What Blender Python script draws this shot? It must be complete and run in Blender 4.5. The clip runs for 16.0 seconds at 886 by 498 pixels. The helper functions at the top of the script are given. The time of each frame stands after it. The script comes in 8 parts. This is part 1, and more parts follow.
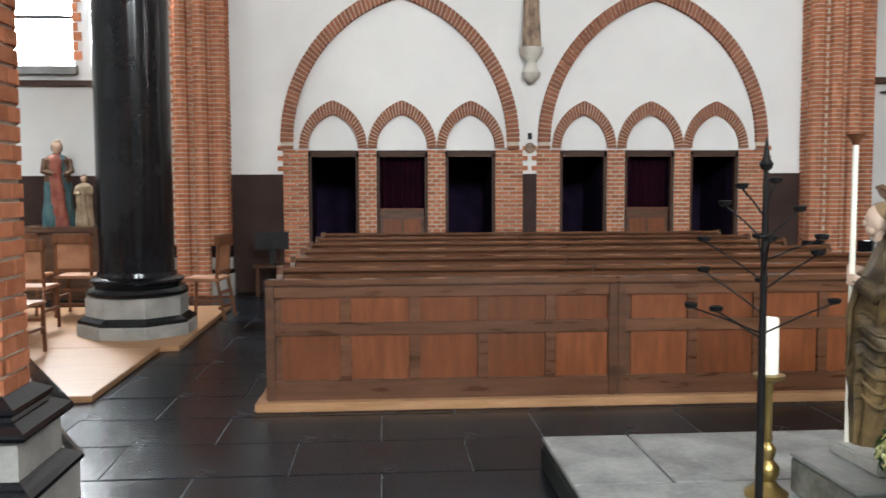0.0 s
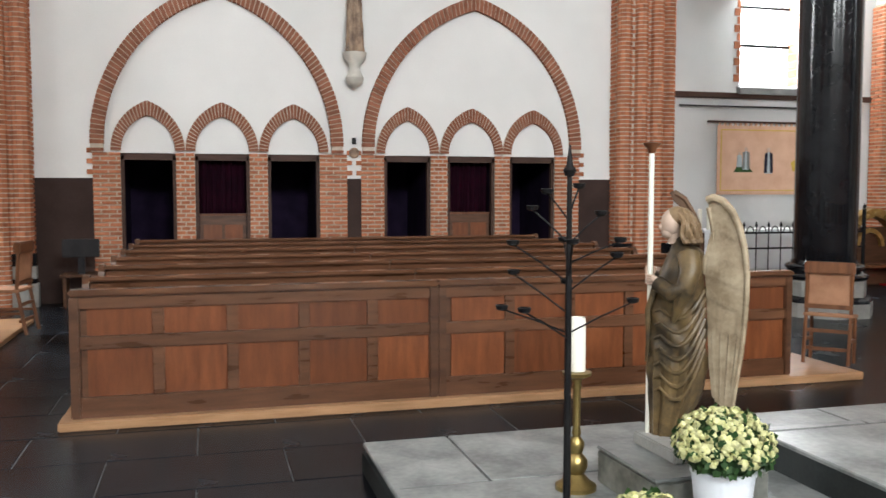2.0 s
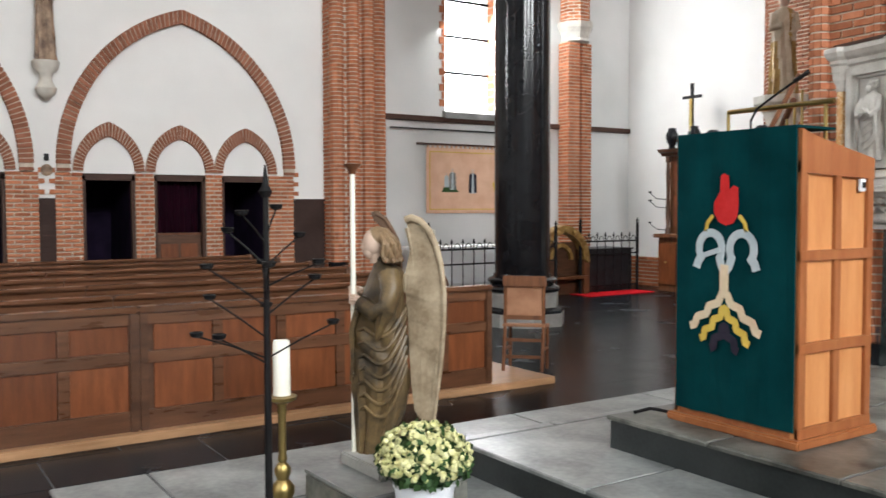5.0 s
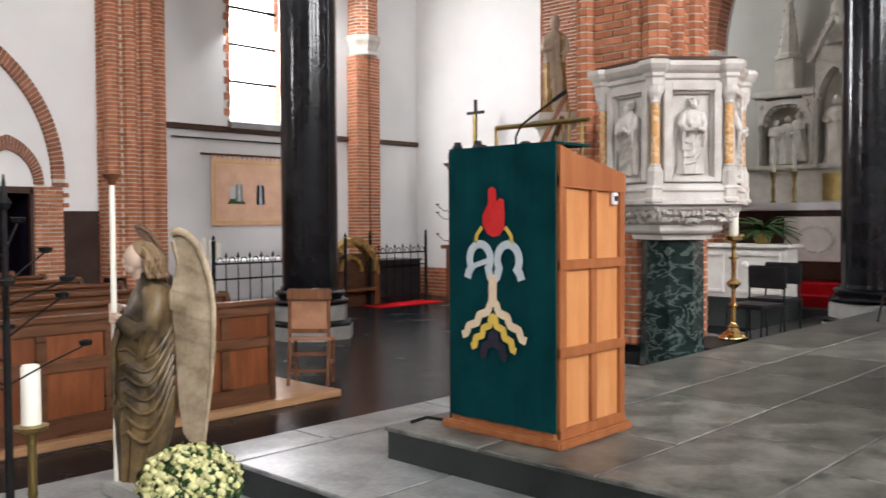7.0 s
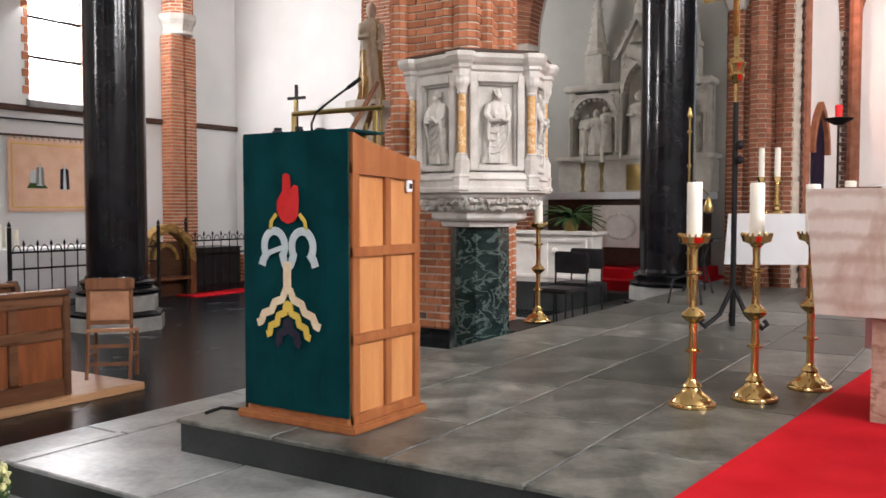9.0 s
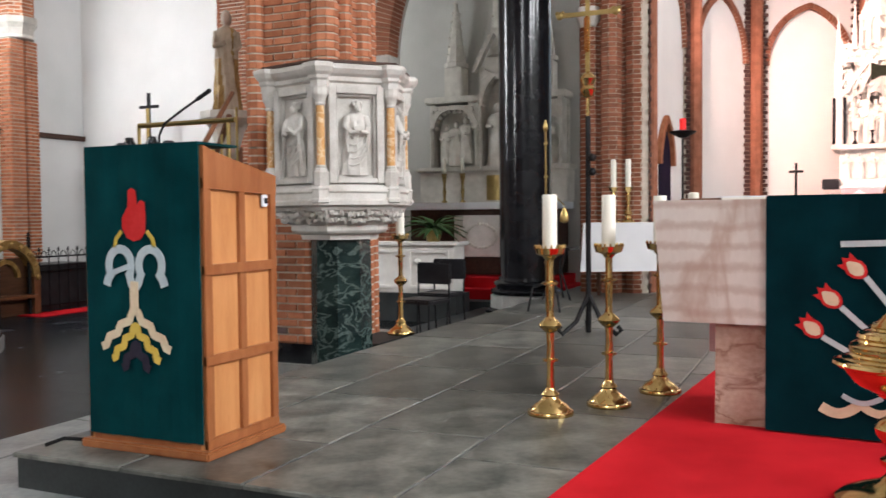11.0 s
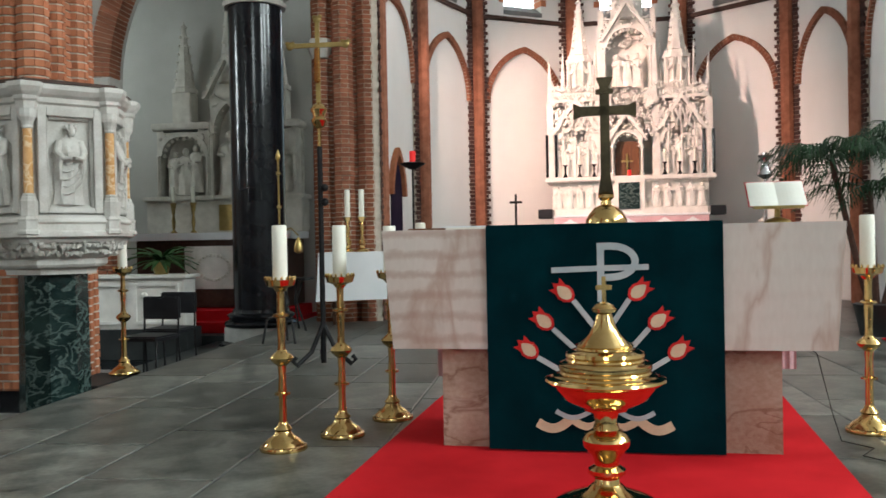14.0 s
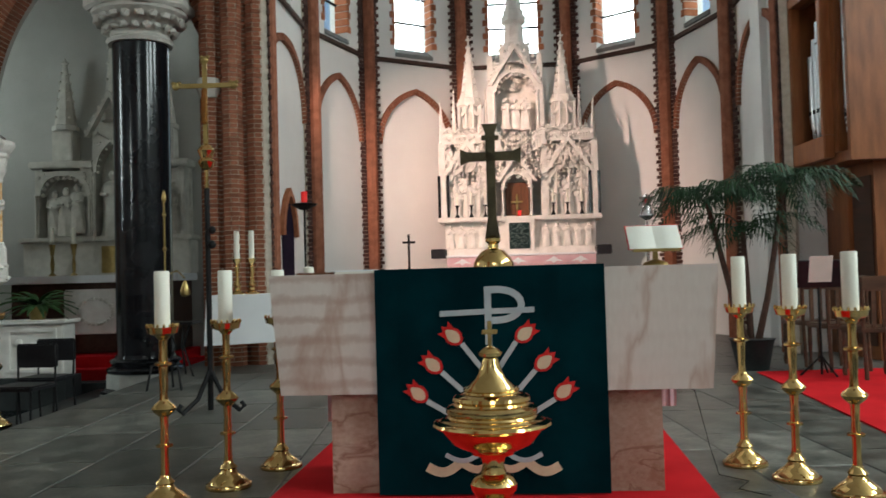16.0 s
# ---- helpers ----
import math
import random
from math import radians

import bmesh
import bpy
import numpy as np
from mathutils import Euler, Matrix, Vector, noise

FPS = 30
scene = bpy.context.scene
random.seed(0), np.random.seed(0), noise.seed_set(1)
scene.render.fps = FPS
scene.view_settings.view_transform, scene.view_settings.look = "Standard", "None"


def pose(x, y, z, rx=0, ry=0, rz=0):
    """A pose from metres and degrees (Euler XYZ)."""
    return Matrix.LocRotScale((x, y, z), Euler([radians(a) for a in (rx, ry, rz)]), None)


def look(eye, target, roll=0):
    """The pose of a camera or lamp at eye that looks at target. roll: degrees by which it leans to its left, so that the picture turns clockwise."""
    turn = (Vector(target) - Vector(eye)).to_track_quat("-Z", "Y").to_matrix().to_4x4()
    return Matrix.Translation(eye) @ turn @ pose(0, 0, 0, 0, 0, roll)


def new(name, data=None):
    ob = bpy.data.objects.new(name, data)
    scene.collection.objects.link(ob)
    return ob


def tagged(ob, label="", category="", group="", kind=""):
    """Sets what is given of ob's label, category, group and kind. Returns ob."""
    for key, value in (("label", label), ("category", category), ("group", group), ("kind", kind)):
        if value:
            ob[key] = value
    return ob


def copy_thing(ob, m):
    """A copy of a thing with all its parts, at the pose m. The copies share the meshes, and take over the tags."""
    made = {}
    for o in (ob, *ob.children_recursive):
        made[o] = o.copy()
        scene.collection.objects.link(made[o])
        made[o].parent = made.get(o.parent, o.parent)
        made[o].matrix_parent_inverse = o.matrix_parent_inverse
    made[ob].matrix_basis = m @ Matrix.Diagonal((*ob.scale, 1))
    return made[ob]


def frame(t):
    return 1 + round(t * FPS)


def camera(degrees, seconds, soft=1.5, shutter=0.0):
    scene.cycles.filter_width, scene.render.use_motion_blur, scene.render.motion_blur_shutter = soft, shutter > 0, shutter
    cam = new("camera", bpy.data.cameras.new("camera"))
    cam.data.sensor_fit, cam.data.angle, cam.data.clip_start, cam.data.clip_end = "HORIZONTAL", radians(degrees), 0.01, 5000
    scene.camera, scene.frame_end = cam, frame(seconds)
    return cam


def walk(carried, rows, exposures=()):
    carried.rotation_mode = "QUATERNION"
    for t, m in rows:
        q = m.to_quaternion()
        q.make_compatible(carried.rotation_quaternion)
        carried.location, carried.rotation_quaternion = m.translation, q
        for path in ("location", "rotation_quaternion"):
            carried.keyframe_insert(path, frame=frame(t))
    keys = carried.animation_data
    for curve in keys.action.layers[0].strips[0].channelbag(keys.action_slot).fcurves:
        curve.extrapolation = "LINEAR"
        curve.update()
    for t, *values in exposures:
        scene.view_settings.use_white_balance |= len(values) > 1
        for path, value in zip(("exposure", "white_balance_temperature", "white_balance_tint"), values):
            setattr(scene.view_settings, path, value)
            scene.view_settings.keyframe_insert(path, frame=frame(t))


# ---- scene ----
cam = camera(53.5, 16.0, shutter=0.5)
PATH = [
    (0, (0.263, 0.401, 1.469), (0.401, 2.391, 1.325), -0.2),
    (0.5, (0.275, 0.403, 1.471), (0.515, 2.384, 1.342), -0.3),
    (1, (0.307, 0.422, 1.467), (0.658, 2.387, 1.331), -0.5),
    (1.5, (0.313, 0.419, 1.47), (0.769, 2.362, 1.34), -0.2),
    (2, (0.318, 0.414, 1.467), (0.838, 2.34, 1.334), -0.0),
    (2.5, (0.336, 0.424, 1.469), (0.938, 2.327, 1.346), -0.3),
    (3, (0.354, 0.423, 1.474), (1.075, 2.285, 1.361), -0.2),
    (3.5, (0.378, 0.428, 1.468), (1.215, 2.241, 1.359), -0.1),
    (4, (0.383, 0.432, 1.47), (1.31, 2.201, 1.367), -0.1),
    (6.5, (0.49, 0.394, 1.478), (1.846, 1.863, 1.406), -0.3),
    (7, (0.505, 0.383, 1.477), (1.952, 1.761, 1.411), -0.3),
    (7.5, (0.51, 0.373, 1.48), (2.033, 1.666, 1.412), -0.1),
    (8, (0.531, 0.364, 1.483), (2.125, 1.571, 1.415), 0.1),
    (8.5, (0.552, 0.32, 1.485), (2.207, 1.44, 1.402), -0.5),
    (9, (0.595, 0.243, 1.475), (2.277, 1.32, 1.379), 0.0),
    (11.5, (0.655, 0.238, 1.497), (2.522, 0.953, 1.429), -0.8),
    (12, (0.664, 0.232, 1.497), (2.565, 0.85, 1.434), -0.8),
    (12.5, (0.667, 0.226, 1.498), (2.598, 0.744, 1.442), -0.8),
    (13, (0.673, 0.218, 1.501), (2.629, 0.633, 1.457), -0.7),
    (13.5, (0.691, 0.216, 1.498), (2.666, 0.531, 1.465), -0.7),
    (14, (0.687, 0.211, 1.501), (2.672, 0.45, 1.484), -1.1),
    (14.5, (0.689, 0.208, 1.507), (2.681, 0.387, 1.504), -1.1),
    (15, (0.687, 0.194, 1.514), (2.683, 0.315, 1.524), -1.2),
    (15.5, (0.698, 0.187, 1.518), (2.697, 0.255, 1.551), -1.2),
    (16, (0.679, 0.179, 1.528), (2.678, 0.178, 1.593), -1.6),
]
walk(cam, [(t, look(eye, target, roll)) for t, eye, target, roll in PATH], [(0, 0.46, 6200, 7), (0.5, 0.22, 6240, 8), (2.5, 0.52, 6290, 8), (4.0, 0.47, 6310, 8), (7.0, 0.36, 6450, 14), (9.0, 0.33, 6600, 16), (11.5, 0.14, 6200, 9), (12.5, -0.18, 6030, 2), (14.5, -0.24, 6030, -1), (15.5, -0.48, 6030, -2), (16.0, -0.68, 6020, -4)])

# ---------------------------------------------------------------- world and light
world = bpy.data.worlds.new("overcast_sky")
scene.world = world
world.use_nodes = True
wn = world.node_tree
sky = wn.nodes.new("ShaderNodeTexSky")
sky.sky_type = "NISHITA"
sky.sun_disc = False
sky.sun_elevation = radians(38)
sky.sun_rotation = radians(150)
wn.links.new(sky.outputs[0], wn.nodes["Background"].inputs[0])
wn.nodes["Background"].inputs[1].default_value = 0.15


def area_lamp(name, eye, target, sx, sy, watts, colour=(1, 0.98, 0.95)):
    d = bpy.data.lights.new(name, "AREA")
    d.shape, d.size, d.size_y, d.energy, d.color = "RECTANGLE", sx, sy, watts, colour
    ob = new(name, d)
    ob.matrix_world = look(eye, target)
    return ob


sun_data = bpy.data.lights.new("sun", "SUN")
sun_data.energy, sun_data.angle, sun_data.color = 1.0, radians(12), (1, 0.96, 0.9)
new("sun", sun_data).matrix_world = look((-6, -14, 16), (0, 0, 0))

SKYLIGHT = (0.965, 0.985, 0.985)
# added fill lamps before the closing walls, standing in for unseen tall windows
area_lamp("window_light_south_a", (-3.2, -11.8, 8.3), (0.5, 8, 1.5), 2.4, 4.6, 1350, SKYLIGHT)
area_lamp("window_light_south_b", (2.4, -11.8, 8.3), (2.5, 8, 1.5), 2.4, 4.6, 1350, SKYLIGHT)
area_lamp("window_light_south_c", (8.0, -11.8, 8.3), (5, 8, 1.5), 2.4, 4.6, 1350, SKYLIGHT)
area_lamp("window_light_west", (-13.8, 0, 8.6), (6, 0.5, 0.5), 4.0, 4.2, 700, SKYLIGHT)
# daylight of the two aisle windows that are seen
area_lamp("window_light_north_a", (-4.5, 12.75, 4.9), (-2.5, 5, 0), 1.1, 3.2, 500, SKYLIGHT)
area_lamp("window_light_north_b", (9.15, 12.75, 4.9), (11.2, 8.5, 0.0), 1.1, 3.2, 290, SKYLIGHT)


area_lamp("window_light_chapel", (13.6, 9.1, 4.6), (15.3, 5.0, 2.2), 0.8, 1.8, 72, SKYLIGHT)


def spot(name, eye, target, watts, angle, colour, blend=0.5, size=0.08):
    d = bpy.data.lights.new(name, "SPOT")
    d.energy, d.spot_size, d.spot_blend, d.color, d.shadow_soft_size = watts, radians(angle), blend, colour, size
    new(name, d).matrix_world = look(eye, target)


# warm spotlight on the carved high altar, high on the chancel wall
spot("altar_spotlight", (12.6, 2.2, 5.6), (16.5, -0.8, 3.0), 2800, 74, (1, 0.62, 0.52), 0.9)

# ---------------------------------------------------------------- materials


def surf(name, c1, c2, scale=4.0, rough=0.6, metal=0.0, bump=0.1, fine=60.0, stretch=(1, 1, 1), pieces=0.0, spec=0.3, rough_var=0.1, island=False, coat=0.0):
    """Two-scale mottled surface; pieces: brightness spread from piece to piece."""
    m = bpy.data.materials.new(name)
    m.use_nodes = True
    nt = m.node_tree
    b = nt.nodes["Principled BSDF"]
    tc = nt.nodes.new("ShaderNodeTexCoord")
    mp = nt.nodes.new("ShaderNodeMapping")
    mp.inputs["Scale"].default_value = stretch
    nt.links.new(tc.outputs["Object"], mp.inputs[0])
    n1 = nt.nodes.new("ShaderNodeTexNoise")
    n1.inputs["Scale"].default_value = scale
    n1.inputs["Detail"].default_value = 6
    n2 = nt.nodes.new("ShaderNodeTexNoise")
    n2.inputs["Scale"].default_value = fine
    n2.inputs["Detail"].default_value = 3
    for n in (n1, n2):
        nt.links.new(mp.outputs[0], n.inputs[0])
    ramp = nt.nodes.new("ShaderNodeValToRGB")
    ramp.color_ramp.elements[0].position, ramp.color_ramp.elements[1].position = 0.32, 0.68
    ramp.color_ramp.elements[0].color, ramp.color_ramp.elements[1].color = (*c1, 1), (*c2, 1)
    mixf = nt.nodes.new("ShaderNodeMath")
    mixf.operation = "MULTIPLY_ADD"
    mixf.inputs[1].default_value, mixf.inputs[2].default_value = 0.3, -0.15
    nt.links.new(n2.outputs[0], mixf.inputs[0])
    add = nt.nodes.new("ShaderNodeMath")
    nt.links.new(n1.outputs[0], add.inputs[0])
    nt.links.new(mixf.outputs[0], add.inputs[1])
    nt.links.new(add.outputs[0], ramp.inputs[0])
    colour = ramp.outputs[0]
    if pieces:
        rnd = nt.nodes.new("ShaderNodeNewGeometry" if island else "ShaderNodeObjectInfo").outputs["Random Per Island" if island else "Random"]
        hsv = nt.nodes.new("ShaderNodeHueSaturation")
        mr = nt.nodes.new("ShaderNodeMapRange")
        mr.inputs["To Min"].default_value, mr.inputs["To Max"].default_value = 1 - pieces, 1 + pieces
        nt.links.new(rnd, mr.inputs[0])
        nt.links.new(mr.outputs[0], hsv.inputs["Value"])
        nt.links.new(colour, hsv.inputs["Color"])
        colour = hsv.outputs[0]
    nt.links.new(colour, b.inputs["Base Color"])
    rr = nt.nodes.new("ShaderNodeMapRange")
    rr.inputs["To Min"].default_value, rr.inputs["To Max"].default_value = max(0.02, rough - rough_var), min(1, rough + rough_var)
    nt.links.new(n1.outputs[0], rr.inputs[0])
    nt.links.new(rr.outputs[0], b.inputs["Roughness"])
    b.inputs["Metallic"].default_value = metal
    b.inputs["Specular IOR Level"].default_value = spec
    b.inputs["Coat Weight"].default_value = coat
    if bump:
        bp = nt.nodes.new("ShaderNodeBump")
        bp.inputs["Strength"].default_value, bp.inputs["Distance"].default_value = bump, 0.01
        nt.links.new(add.outputs[0], bp.inputs["Height"])
        nt.links.new(bp.outputs[0], b.inputs["Normal"])
    return m


def brick_material(name, island, dark_share=0.018):
    """Red-orange fired brick, some of them burnt dark."""
    m = surf(name, (0.36, 0.128, 0.062), (0.48, 0.196, 0.105), 9, 0.8, 0, 0.35, 90, pieces=0.24, island=island, spec=0.1)
    nt = m.node_tree
    b = nt.nodes["Principled BSDF"]
    rnd = nt.nodes.new("ShaderNodeNewGeometry" if island else "ShaderNodeObjectInfo").outputs["Random Per Island" if island else "Random"]
    wob = nt.nodes.new("ShaderNodeMath")
    wob.operation = "MULTIPLY"
    wob.inputs[1].default_value = 17.31
    fr = nt.nodes.new("ShaderNodeMath")
    fr.operation = "FRACT"
    lt = nt.nodes.new("ShaderNodeMath")
    lt.operation = "LESS_THAN"
    lt.inputs[1].default_value = dark_share
    nt.links.new(rnd, wob.inputs[0])
    nt.links.new(wob.outputs[0], fr.inputs[0])
    nt.links.new(fr.outputs[0], lt.inputs[0])
    mix = nt.nodes.new("ShaderNodeMix")
    mix.data_type = "RGBA"
    mix.inputs["B"].default_value = (0.13, 0.09, 0.085, 1)
    nt.links.new(lt.outputs[0], mix.inputs["Factor"])
    nt.links.new(b.inputs["Base Color"].links[0].from_socket, mix.inputs["A"])
    nt.links.new(mix.outputs["Result"], b.inputs["Base Color"])
    return m


def veined(name, base, base2, vein, scale, rough, stretch=(1, 1, 1), width=0.05, strength=0.9):
    m = surf(name, base, base2, scale * 0.7, rough, 0, 0.02, 40, stretch)
    nt = m.node_tree
    b = nt.nodes["Principled BSDF"]
    tc = nt.nodes.new("ShaderNodeTexCoord")
    mp = nt.nodes.new("ShaderNodeMapping")
    mp.inputs["Scale"].default_value = stretch
    mp.inputs["Rotation"].default_value = (0.2, 0.15, 0.35)
    n = nt.nodes.new("ShaderNodeTexNoise")
    n.inputs["Scale"].default_value, n.inputs["Detail"].default_value, n.inputs["Distortion"].default_value = scale, 5, 1.2
    nt.links.new(tc.outputs["Object"], mp.inputs[0])
    nt.links.new(mp.outputs[0], n.inputs[0])
    r = nt.nodes.new("ShaderNodeValToRGB")
    e = r.color_ramp.elements
    e[0].position, e[1].position = 0.5 - width, 0.5 + width
    e[0].color = e[1].color = (0, 0, 0, 1)
    mid = e.new(0.5)
    mid.color = (strength, strength, strength, 1)
    nt.links.new(n.outputs[0], r.inputs[0])
    mix = nt.nodes.new("ShaderNodeMix")
    mix.data_type = "RGBA"
    mix.inputs["B"].default_value = (*vein, 1)
    nt.links.new(r.outputs[0], mix.inputs["Factor"])
    nt.links.new(b.inputs["Base Color"].links[0].from_socket, mix.inputs["A"])
    nt.links.new(mix.outputs["Result"], b.inputs["Base Color"])
    return m


def glow(name, colour, strength):
    m = bpy.data.materials.new(name)
    m.use_nodes = True
    b = m.node_tree.nodes["Principled BSDF"]
    b.inputs["Base Color"].default_value = (*colour, 1)
    b.inputs["Emission Color"].default_value = (*colour, 1)
    b.inputs["Emission Strength"].default_value = strength
    return m


def glass(name, tint=(1, 1, 1)):
    m = bpy.data.materials.new(name)
    m.use_nodes = True
    b = m.node_tree.nodes["Principled BSDF"]
    b.inputs["Base Color"].default_value = (*tint, 1)
    b.inputs["Roughness"].default_value = 0.25
    b.inputs["Transmission Weight"].default_value = 1.0
    b.inputs["IOR"].default_value = 1.1
    return m


PLASTER = surf("white_plaster", (0.74, 0.73, 0.71), (0.8, 0.79, 0.77), 1.2, 0.9, 0, 0.08, 50, spec=0.06)
PLASTER_OLD = surf("grey_plaster", (0.6, 0.61, 0.6), (0.7, 0.7, 0.69), 0.8, 0.9, 0, 0.08, 50, spec=0.06)
# plaster tone set darker for the chapel walls
PLASTER_CHAPEL = surf("darker_chapel_plaster", (0.42, 0.41, 0.375), (0.55, 0.54, 0.505), 0.8, 0.9, 0, 0.08, 50, spec=0.06)
DADO = surf("dark_brown_dado_paint", (0.04, 0.025, 0.022), (0.06, 0.038, 0.032), 3, 0.55, 0, 0.05, spec=0.06)
MORTAR = surf("pale_mortar", (0.5, 0.43, 0.345), (0.64, 0.57, 0.48), 14, 0.95, 0, 0.2, spec=0.06)
BRICK = brick_material("red_brick", True, 0.0)
BRICK_HEADERS = brick_material("red_brick_with_burnt_headers", True, 0.1)
# red brick with the weaker chancel and chapel light put into its colour
BRICK_DIMMED = surf("dimmed_red_brick", (0.2, 0.075, 0.042), (0.31, 0.125, 0.072), 9, 0.8, 0, 0.3, 90, pieces=0.22, island=True, spec=0.06)
BRICK_ONE = brick_material("red_brick_single", False, 0.0)
BRICK_ARCH = surf("arch_brick", (0.22, 0.088, 0.052), (0.33, 0.138, 0.085), 9, 0.8, 0, 0.3, 90, pieces=0.16, spec=0.06)
PEWFRAME = surf("worn_oak_frame", (0.08, 0.034, 0.016), (0.145, 0.062, 0.03), 3, 0.3, 0, 0.08, 45, (1, 7, 7), pieces=0.12, spec=0.5)
RAILTOP = surf("polished_pew_rail", (0.09, 0.038, 0.018), (0.16, 0.07, 0.034), 3, 0.22, 0, 0.05, 45, (1, 7, 7), pieces=0.12, spec=0.55, coat=0.4)
HAIR = surf("statue_hair", (0.13, 0.08, 0.04), (0.27, 0.18, 0.1), 9, 0.5, 0, 0.2)
SKIN = surf("statue_flesh_paint", (0.46, 0.32, 0.24), (0.58, 0.43, 0.34), 9, 0.5, 0, 0.05)
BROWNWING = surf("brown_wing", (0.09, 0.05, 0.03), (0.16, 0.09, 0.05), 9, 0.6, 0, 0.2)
OVERCAST = glow("overcast_sky_glow", (0.95, 0.98, 1.0), 7.0)
BRICK_DARK = surf("burnt_brick", (0.07, 0.04, 0.035), (0.11, 0.06, 0.05), 9, 0.7, 0, 0.3, pieces=0.3, island=True, spec=0.06)
SLATE = surf("polished_black_slate", (0.004, 0.0055, 0.008), (0.011, 0.0135, 0.0175), 1.6, 0.25, 0, 0.012, 12, pieces=0.35, rough_var=0.08, spec=0.11)
JOINT = surf("floor_joint", (0.07, 0.07, 0.07), (0.15, 0.15, 0.15), 8, 0.8)
STEPSTONE = surf("grey_bluestone", (0.028, 0.031, 0.027), (0.195, 0.192, 0.168), 4.2, 0.38, 0, 0.22, 30, pieces=0.42, rough_var=0.12, spec=0.5)
# riser colour set far darker than the slab tops
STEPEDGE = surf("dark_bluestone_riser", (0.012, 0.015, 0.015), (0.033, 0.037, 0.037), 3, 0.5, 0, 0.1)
STEPPALE = surf("pale_worn_bluestone", (0.11, 0.12, 0.117), (0.33, 0.34, 0.33), 3.2, 0.34, 0, 0.1, 30, pieces=0.15, spec=0.5)
BLACKMARBLE = surf("polished_black_marble", (0.005, 0.0055, 0.007), (0.012, 0.0125, 0.015), 3, 0.15, 0, 0.012, rough_var=0.04, spec=0.32)
PALESTONE = surf("pale_base_stone", (0.24, 0.24, 0.225), (0.38, 0.37, 0.345), 4, 0.7, 0, 0.2)
WHITESTONE = surf("white_carved_stone", (0.66, 0.63, 0.58), (0.8, 0.77, 0.72), 6, 0.6, 0, 0.15)
PULPITSTONE = surf("weathered_white_stone", (0.47, 0.44, 0.395), (0.66, 0.635, 0.59), 5, 0.62, 0, 0.15)
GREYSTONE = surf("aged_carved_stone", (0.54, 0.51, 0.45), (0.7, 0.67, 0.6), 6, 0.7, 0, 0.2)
CAPSTONE = surf("capital_sandstone", (0.42, 0.4, 0.36), (0.55, 0.52, 0.47), 8, 0.8, 0, 0.3)
GREENMARBLE = veined("green_marble", (0.006, 0.013, 0.013), (0.018, 0.034, 0.031), (0.15, 0.2, 0.18), 5.5, 0.2, (1, 1, 1.6), width=0.05, strength=0.55)
def banded_marble():
    """Cream marble, streaked with level red-brown bands towards one end of the block and crossed by a few rusty veins."""
    m = veined("pink_veined_marble", (0.6, 0.53, 0.48), (0.7, 0.64, 0.585), (0.36, 0.19, 0.12), 0.9, 0.3, (0.6, 1.3, 0.45), 0.035, 0.5)
    nt = m.node_tree
    b = nt.nodes["Principled BSDF"]
    tc = nt.nodes.new("ShaderNodeTexCoord")
    wave = nt.nodes.new("ShaderNodeTexWave")
    wave.wave_type, wave.bands_direction = "BANDS", "Z"
    for key, val in (("Scale", 3.1), ("Distortion", 3.4), ("Detail", 6.0), ("Detail Scale", 1.3), ("Detail Roughness", 0.75)):
        wave.inputs[key].default_value = val
    nt.links.new(tc.outputs["Object"], wave.inputs[0])
    sep = nt.nodes.new("ShaderNodeSeparateXYZ")
    nt.links.new(tc.outputs["Object"], sep.inputs[0])
    side = nt.nodes.new("ShaderNodeMapRange")
    side.inputs["From Min"].default_value, side.inputs["From Max"].default_value = -0.5, 0.8
    side.inputs["To Min"].default_value, side.inputs["To Max"].default_value = 0.04, 0.5
    nt.links.new(sep.outputs["Y"], side.inputs[0])
    r = nt.nodes.new("ShaderNodeValToRGB")
    r.color_ramp.elements[0].position, r.color_ramp.elements[1].position = 0.45, 1.0
    nt.links.new(wave.outputs[0], r.inputs[0])
    f = nt.nodes.new("ShaderNodeMath")
    f.operation = "MULTIPLY"
    nt.links.new(r.outputs[0], f.inputs[0])
    nt.links.new(side.outputs[0], f.inputs[1])
    mix = nt.nodes.new("ShaderNodeMix")
    mix.data_type = "RGBA"
    mix.inputs["B"].default_value = (0.4, 0.25, 0.19, 1)
    nt.links.new(f.outputs[0], mix.inputs["Factor"])
    nt.links.new(b.inputs["Base Color"].links[0].from_socket, mix.inputs["A"])
    nt.links.new(mix.outputs["Result"], b.inputs["Base Color"])
    return m


PINKMARBLE = banded_marble()
# brown veined leg marble, darkened for the shade below the slab
LEGMARBLE = veined("shaded_brown_veined_marble", (0.3, 0.17, 0.12), (0.55, 0.42, 0.34), (0.2, 0.08, 0.05), 2.2, 0.3, (1.0, 1.0, 1.4), 0.03, 0.7)
ORANGEMARBLE = veined("orange_marble", (0.55, 0.28, 0.1), (0.68, 0.4, 0.18), (0.8, 0.62, 0.4), 8, 0.2)
OAK = surf("dark_stained_oak", (0.055, 0.023, 0.011), (0.11, 0.049, 0.024), 3, 0.34, 0, 0.08, 45, (1, 7, 7), pieces=0.15, spec=0.5)
OAKPANEL = surf("red_brown_panel", (0.12, 0.035, 0.012), (0.2, 0.064, 0.022), 3, 0.32, 0, 0.06, 45, (6, 6, 1), pieces=0.25, spec=0.5)
PINE = surf("pale_pine_board", (0.31, 0.165, 0.08), (0.42, 0.24, 0.125), 4, 0.45, 0, 0.05, 40, (1, 8, 8), pieces=0.1)
